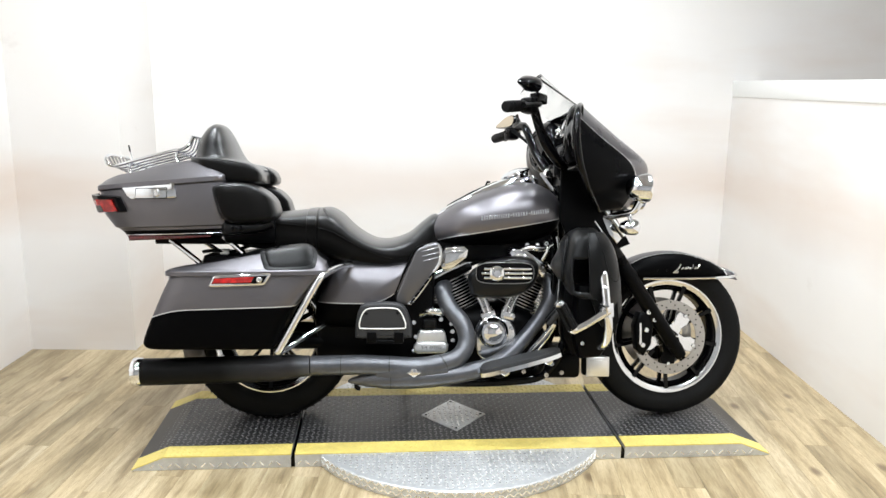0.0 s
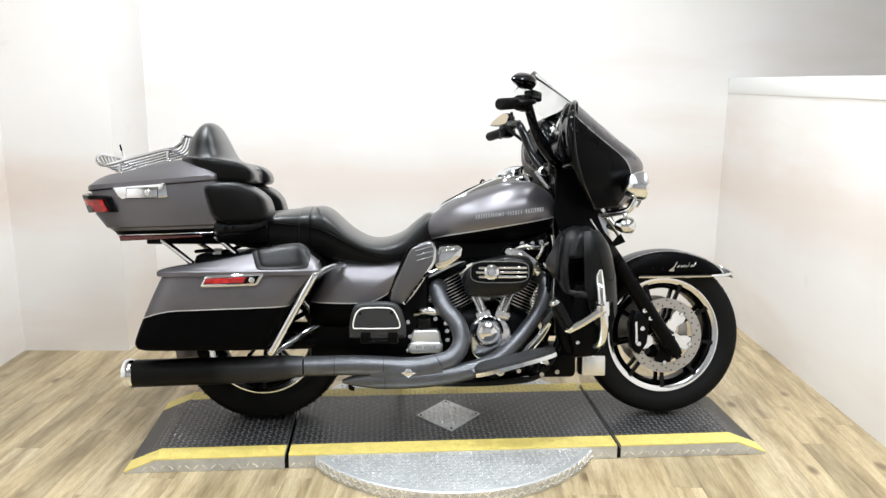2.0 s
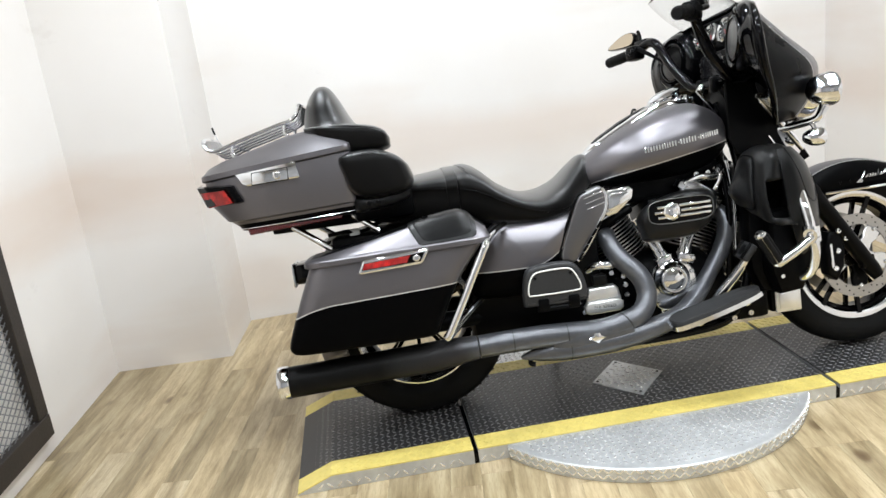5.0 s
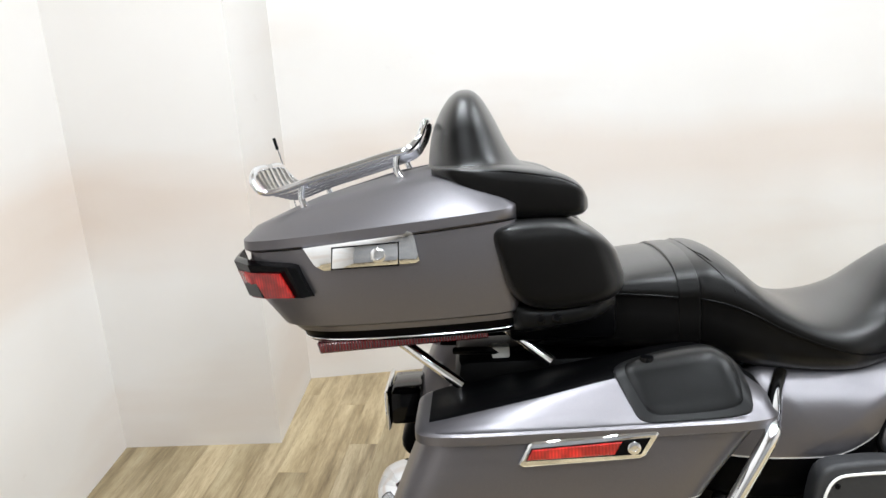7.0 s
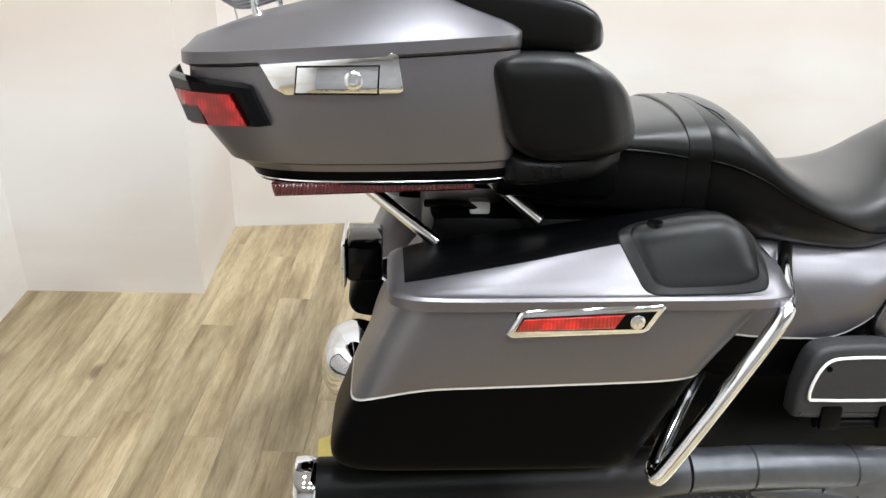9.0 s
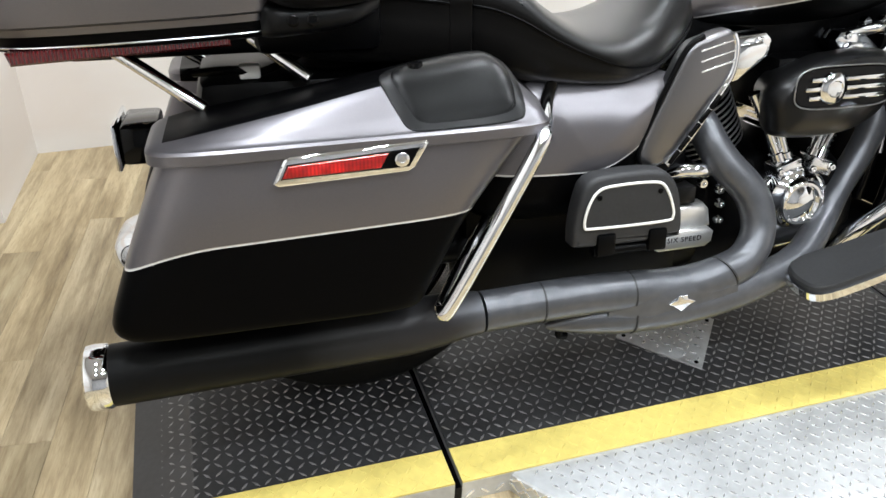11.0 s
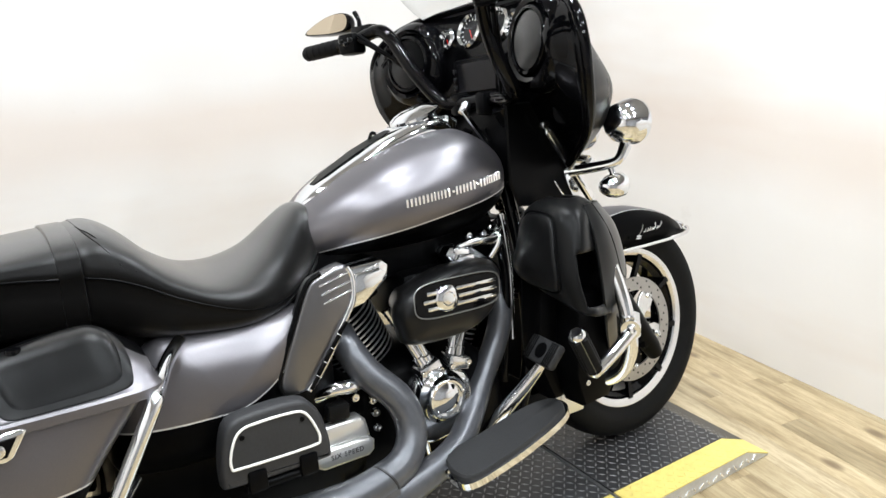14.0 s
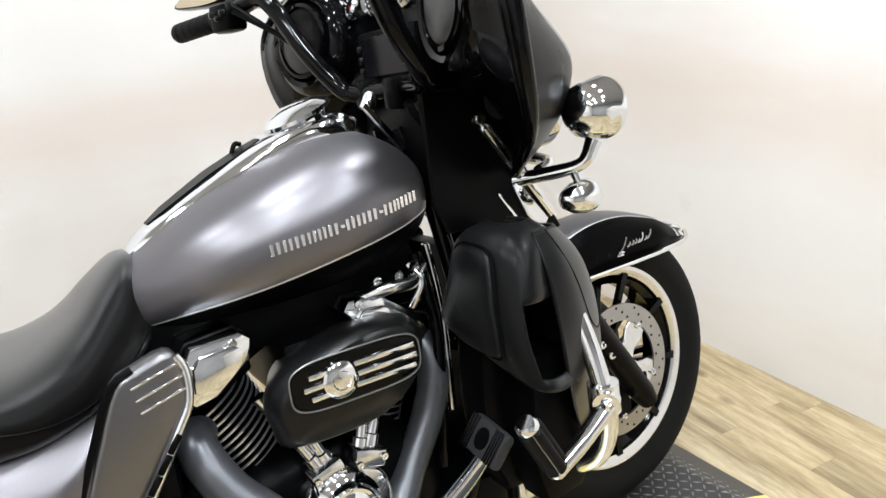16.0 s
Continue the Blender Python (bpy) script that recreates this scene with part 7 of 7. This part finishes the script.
def lower_fairing(s):
    e = new("lower_fairing")
    e.parent = bike
    # housing round the storage door, with an air opening in its outer side
    g = grid_surface(POD, 6, 6)
    bm = bmesh.new()
    grid_mesh(bm, g, s, lambda i, j: 2 <= i < 12 and 21 <= j < 31)
    pod = part("pod_housing", bm, GREY_PLASTIC, e, "dark grey housing round the storage door", 50)
    mod = pod.modifiers.new("thick", "SOLIDIFY")
    mod.thickness, mod.offset = 0.007, 0
    # outer leg shield
    g = grid_surface(SHIELD, 6, 8)
    bm = bmesh.new()
    grid_mesh(bm, g, s)
    sh = part("leg_shield", bm, GREY_PLASTIC, e, "dark grey leg shield", 50)
    mod = sh.modifiers.new("thick", "SOLIDIFY")
    mod.thickness, mod.offset = 0.005, 0
    for cut in ([(0, 7), (4, 8), (8, 9), (13, 10), (15, 12), (15, 14), (13, 15), (9, 15)], [(12, 16), (18, 17), (26, 18), (33, 18)]):
        bm = bmesh.new()
        tube(bm, [(g[i][j][0] - 0.0005, s * (g[i][j][1] + 0.0026), g[i][j][2]) for i, j in cut], 0.0018, 6)
        part("panel_line", bm, BLACK_SATIN, sh)
    # dark inner wall behind the opening
    bm = bmesh.new()
    slab(bm, [(0.605, 0.60), (0.60, 0.66), (0.64, 0.74), (0.70, 0.74), (0.755, 0.60), (0.77, 0.47), (0.745, 0.42), (0.66, 0.52)], s * 0.215, s * 0.232, 0.004, 1)
    part("inner_wall", bm, BLACK_SATIN, e)
    # storage door facing the rider, bulged low down
    out = [(0.186, 0.735), (0.235, 0.741), (0.276, 0.735), (0.294, 0.712), (0.312, 0.650), (0.324, 0.600), (0.312, 0.576), (0.250, 0.578), (0.190, 0.588), (0.166, 0.598), (0.160, 0.640), (0.168, 0.700)]
    ring = [(p.x, p.y) for p in catmull([(y, z, 0) for y, z in out], 4, True)]
    cy, cz = 0.228, 0.655
    bm = bmesh.new()
    rings = []
    for k, dx in ((1.0, 0.012), (1.0, -0.008), (0.975, -0.012), (0.9, -0.014), (0.75, -0.016), (0.5, -0.018), (0.25, -0.019), (0.03, -0.019)):
        row = []
        for y, z in ring:
            yy, zz = cy + (y - cy) * k, cz + (z - cz) * k
            x = np.interp(zz, [0.575, 0.60, 0.66, 0.722, 0.745], [0.576, 0.574, 0.580, 0.594, 0.605]) + 0.9 * max(0, 0.23 - yy) ** 1.6
            x -= 0.020 * math.exp(-((yy - 0.205) / 0.05) ** 2 - ((zz - 0.628) / 0.035) ** 2) * min(1, (1 - k) * 3)
            row.append((x + dx, s * yy, zz))
        rings.append(row)
    bridge(bm, rings)
    part("pod_door", bm, BLACK_PLASTIC, e, "black storage door", 50)
    bm = bmesh.new()
    tube(bm, [(np.interp(z, [0.575, 0.60, 0.66, 0.722, 0.745], [0.576, 0.574, 0.580, 0.594, 0.605]) - 0.005 + 0.9 * max(0, 0.23 - y) ** 1.6, s * (cy + (y - cy) * 1.03), cz + (z - cz) * 1.02) for y, z in ring + ring[:1]], 0.003, 6, smooth=False)
    part("door_gasket", bm, BLACK_SATIN, e)
    # dark panel below, down to the frame
    bm = bmesh.new()
    slab(bm, [(0.590, 0.585), (0.68, 0.56), (0.72, 0.44), (0.760, 0.37), (0.72, 0.285), (0.62, 0.28), (0.585, 0.36), (0.58, 0.46)], s * 0.150, s * 0.235, 0.02, 2)
    part("lower_panel", bm, BLACK_SATIN, e)
    bm = bmesh.new()
    slab(bm, [(0.630, 0.560), (0.700, 0.560), (0.778, 0.520), (0.786, 0.430), (0.752, 0.350), (0.715, 0.292), (0.640, 0.285), (0.618, 0.360), (0.622, 0.450)], s * 0.230, s * 0.318, 0.015, 2)
    part("outer_panel", bm, BLACK_SATIN, e)
    bolt(e, (0.645, s * 0.319, 0.345), 0.007, 0.004, AX_Y if s < 0 else AX_Y.inverted())


lower_fairing(-1)
lower_fairing(1)


# the front end is turned a little to the left
STEER_AT = Vector((0.62, 0, 1.0))
turn = Matrix.Rotation(radians(4.0), 4, Vector((-0.50, 0, 0.866)))
STEER = Matrix.Translation(STEER_AT) @ turn @ Matrix.Translation(-STEER_AT)
for ob in bike.children:
    if ob.name.split(".")[0] in ("front_wheel", "front_fender", "fork_leg", "axle", "fairing", "inner_fairing", "windshield", "headlamp", "lamp_bracket", "nacelle_side"):
        ob.matrix_basis = STEER @ ob.matrix_basis

bars = next(ob for ob in bike.children if ob.name == "handlebar")
bars.matrix_basis = Matrix.Translation((0, 0, 1.0)) @ Matrix.Rotation(radians(-2.4), 4, "X") @ Matrix.Translation((0, 0, -1.0))

# ---- floor planks ----


def planks():
    """Vinyl planks, each its own piece, laid the long way towards the back wall."""
    rng = random.Random(5)
    w, length = 0.098, 0.92
    bm = bmesh.new()
    box(bm, (-w / 2 + 0.0002, -length / 2 + 0.0002, -0.004), (w / 2 - 0.0002, length / 2 - 0.0002, 0.0), 0.0005, 1)
    me = bpy.data.meshes.new("plank")
    bm.to_mesh(me), bm.free()
    me.materials.append(PLANK)
    yaw = 3.0
    rot = Matrix.Rotation(radians(-yaw), 4, "Z")
    far = []
    for i in range(-23, 39):
        shift = rng.random() * length
        for j in range(-3, 8):
            c = rot @ Vector((i * w, j * length + shift, 0))
            if not (X_LEFT - 0.1 < c.x < FAR and -1.9 < c.y < 5.2):
                continue
            if c.x > X_RIGHT + 0.25 or c.y < -0.2:
                if c.y > Y_FRONT + 0.5 and c.x < FAR - 0.1:
                    far.append((c.x, c.y))
                continue
            ob = new("plank", me)
            ob.parent = floor
            ob.matrix_basis = Matrix.Translation(c) @ rot
    # the rest of the floor, joined
    verts, faces = [], []
    hw, hl = w / 2 - 0.0006, length / 2 - 0.0006
    for x, y in far:
        n = len(verts)
        for dz in (-0.004, -0.0003):
            verts += [tuple(Matrix.Translation((x, y, dz)) @ rot @ Vector(p)) for p in ((-hw, -hl, 0), (hw, -hl, 0), (hw, hl, 0), (-hw, hl, 0))]
        faces += [(n + 4, n + 5, n + 6, n + 7)] + [(n + a, n + (a + 1) % 4, n + 4 + (a + 1) % 4, n + 4 + a) for a in range(4)]
    me = bpy.data.meshes.new("far_planks")
    me.from_pydata(verts, [], faces)
    me.materials.append(PLANK)
    ob = tagged(new("far_planks", me), kind="stuff")
    ob.parent = floor


planks()
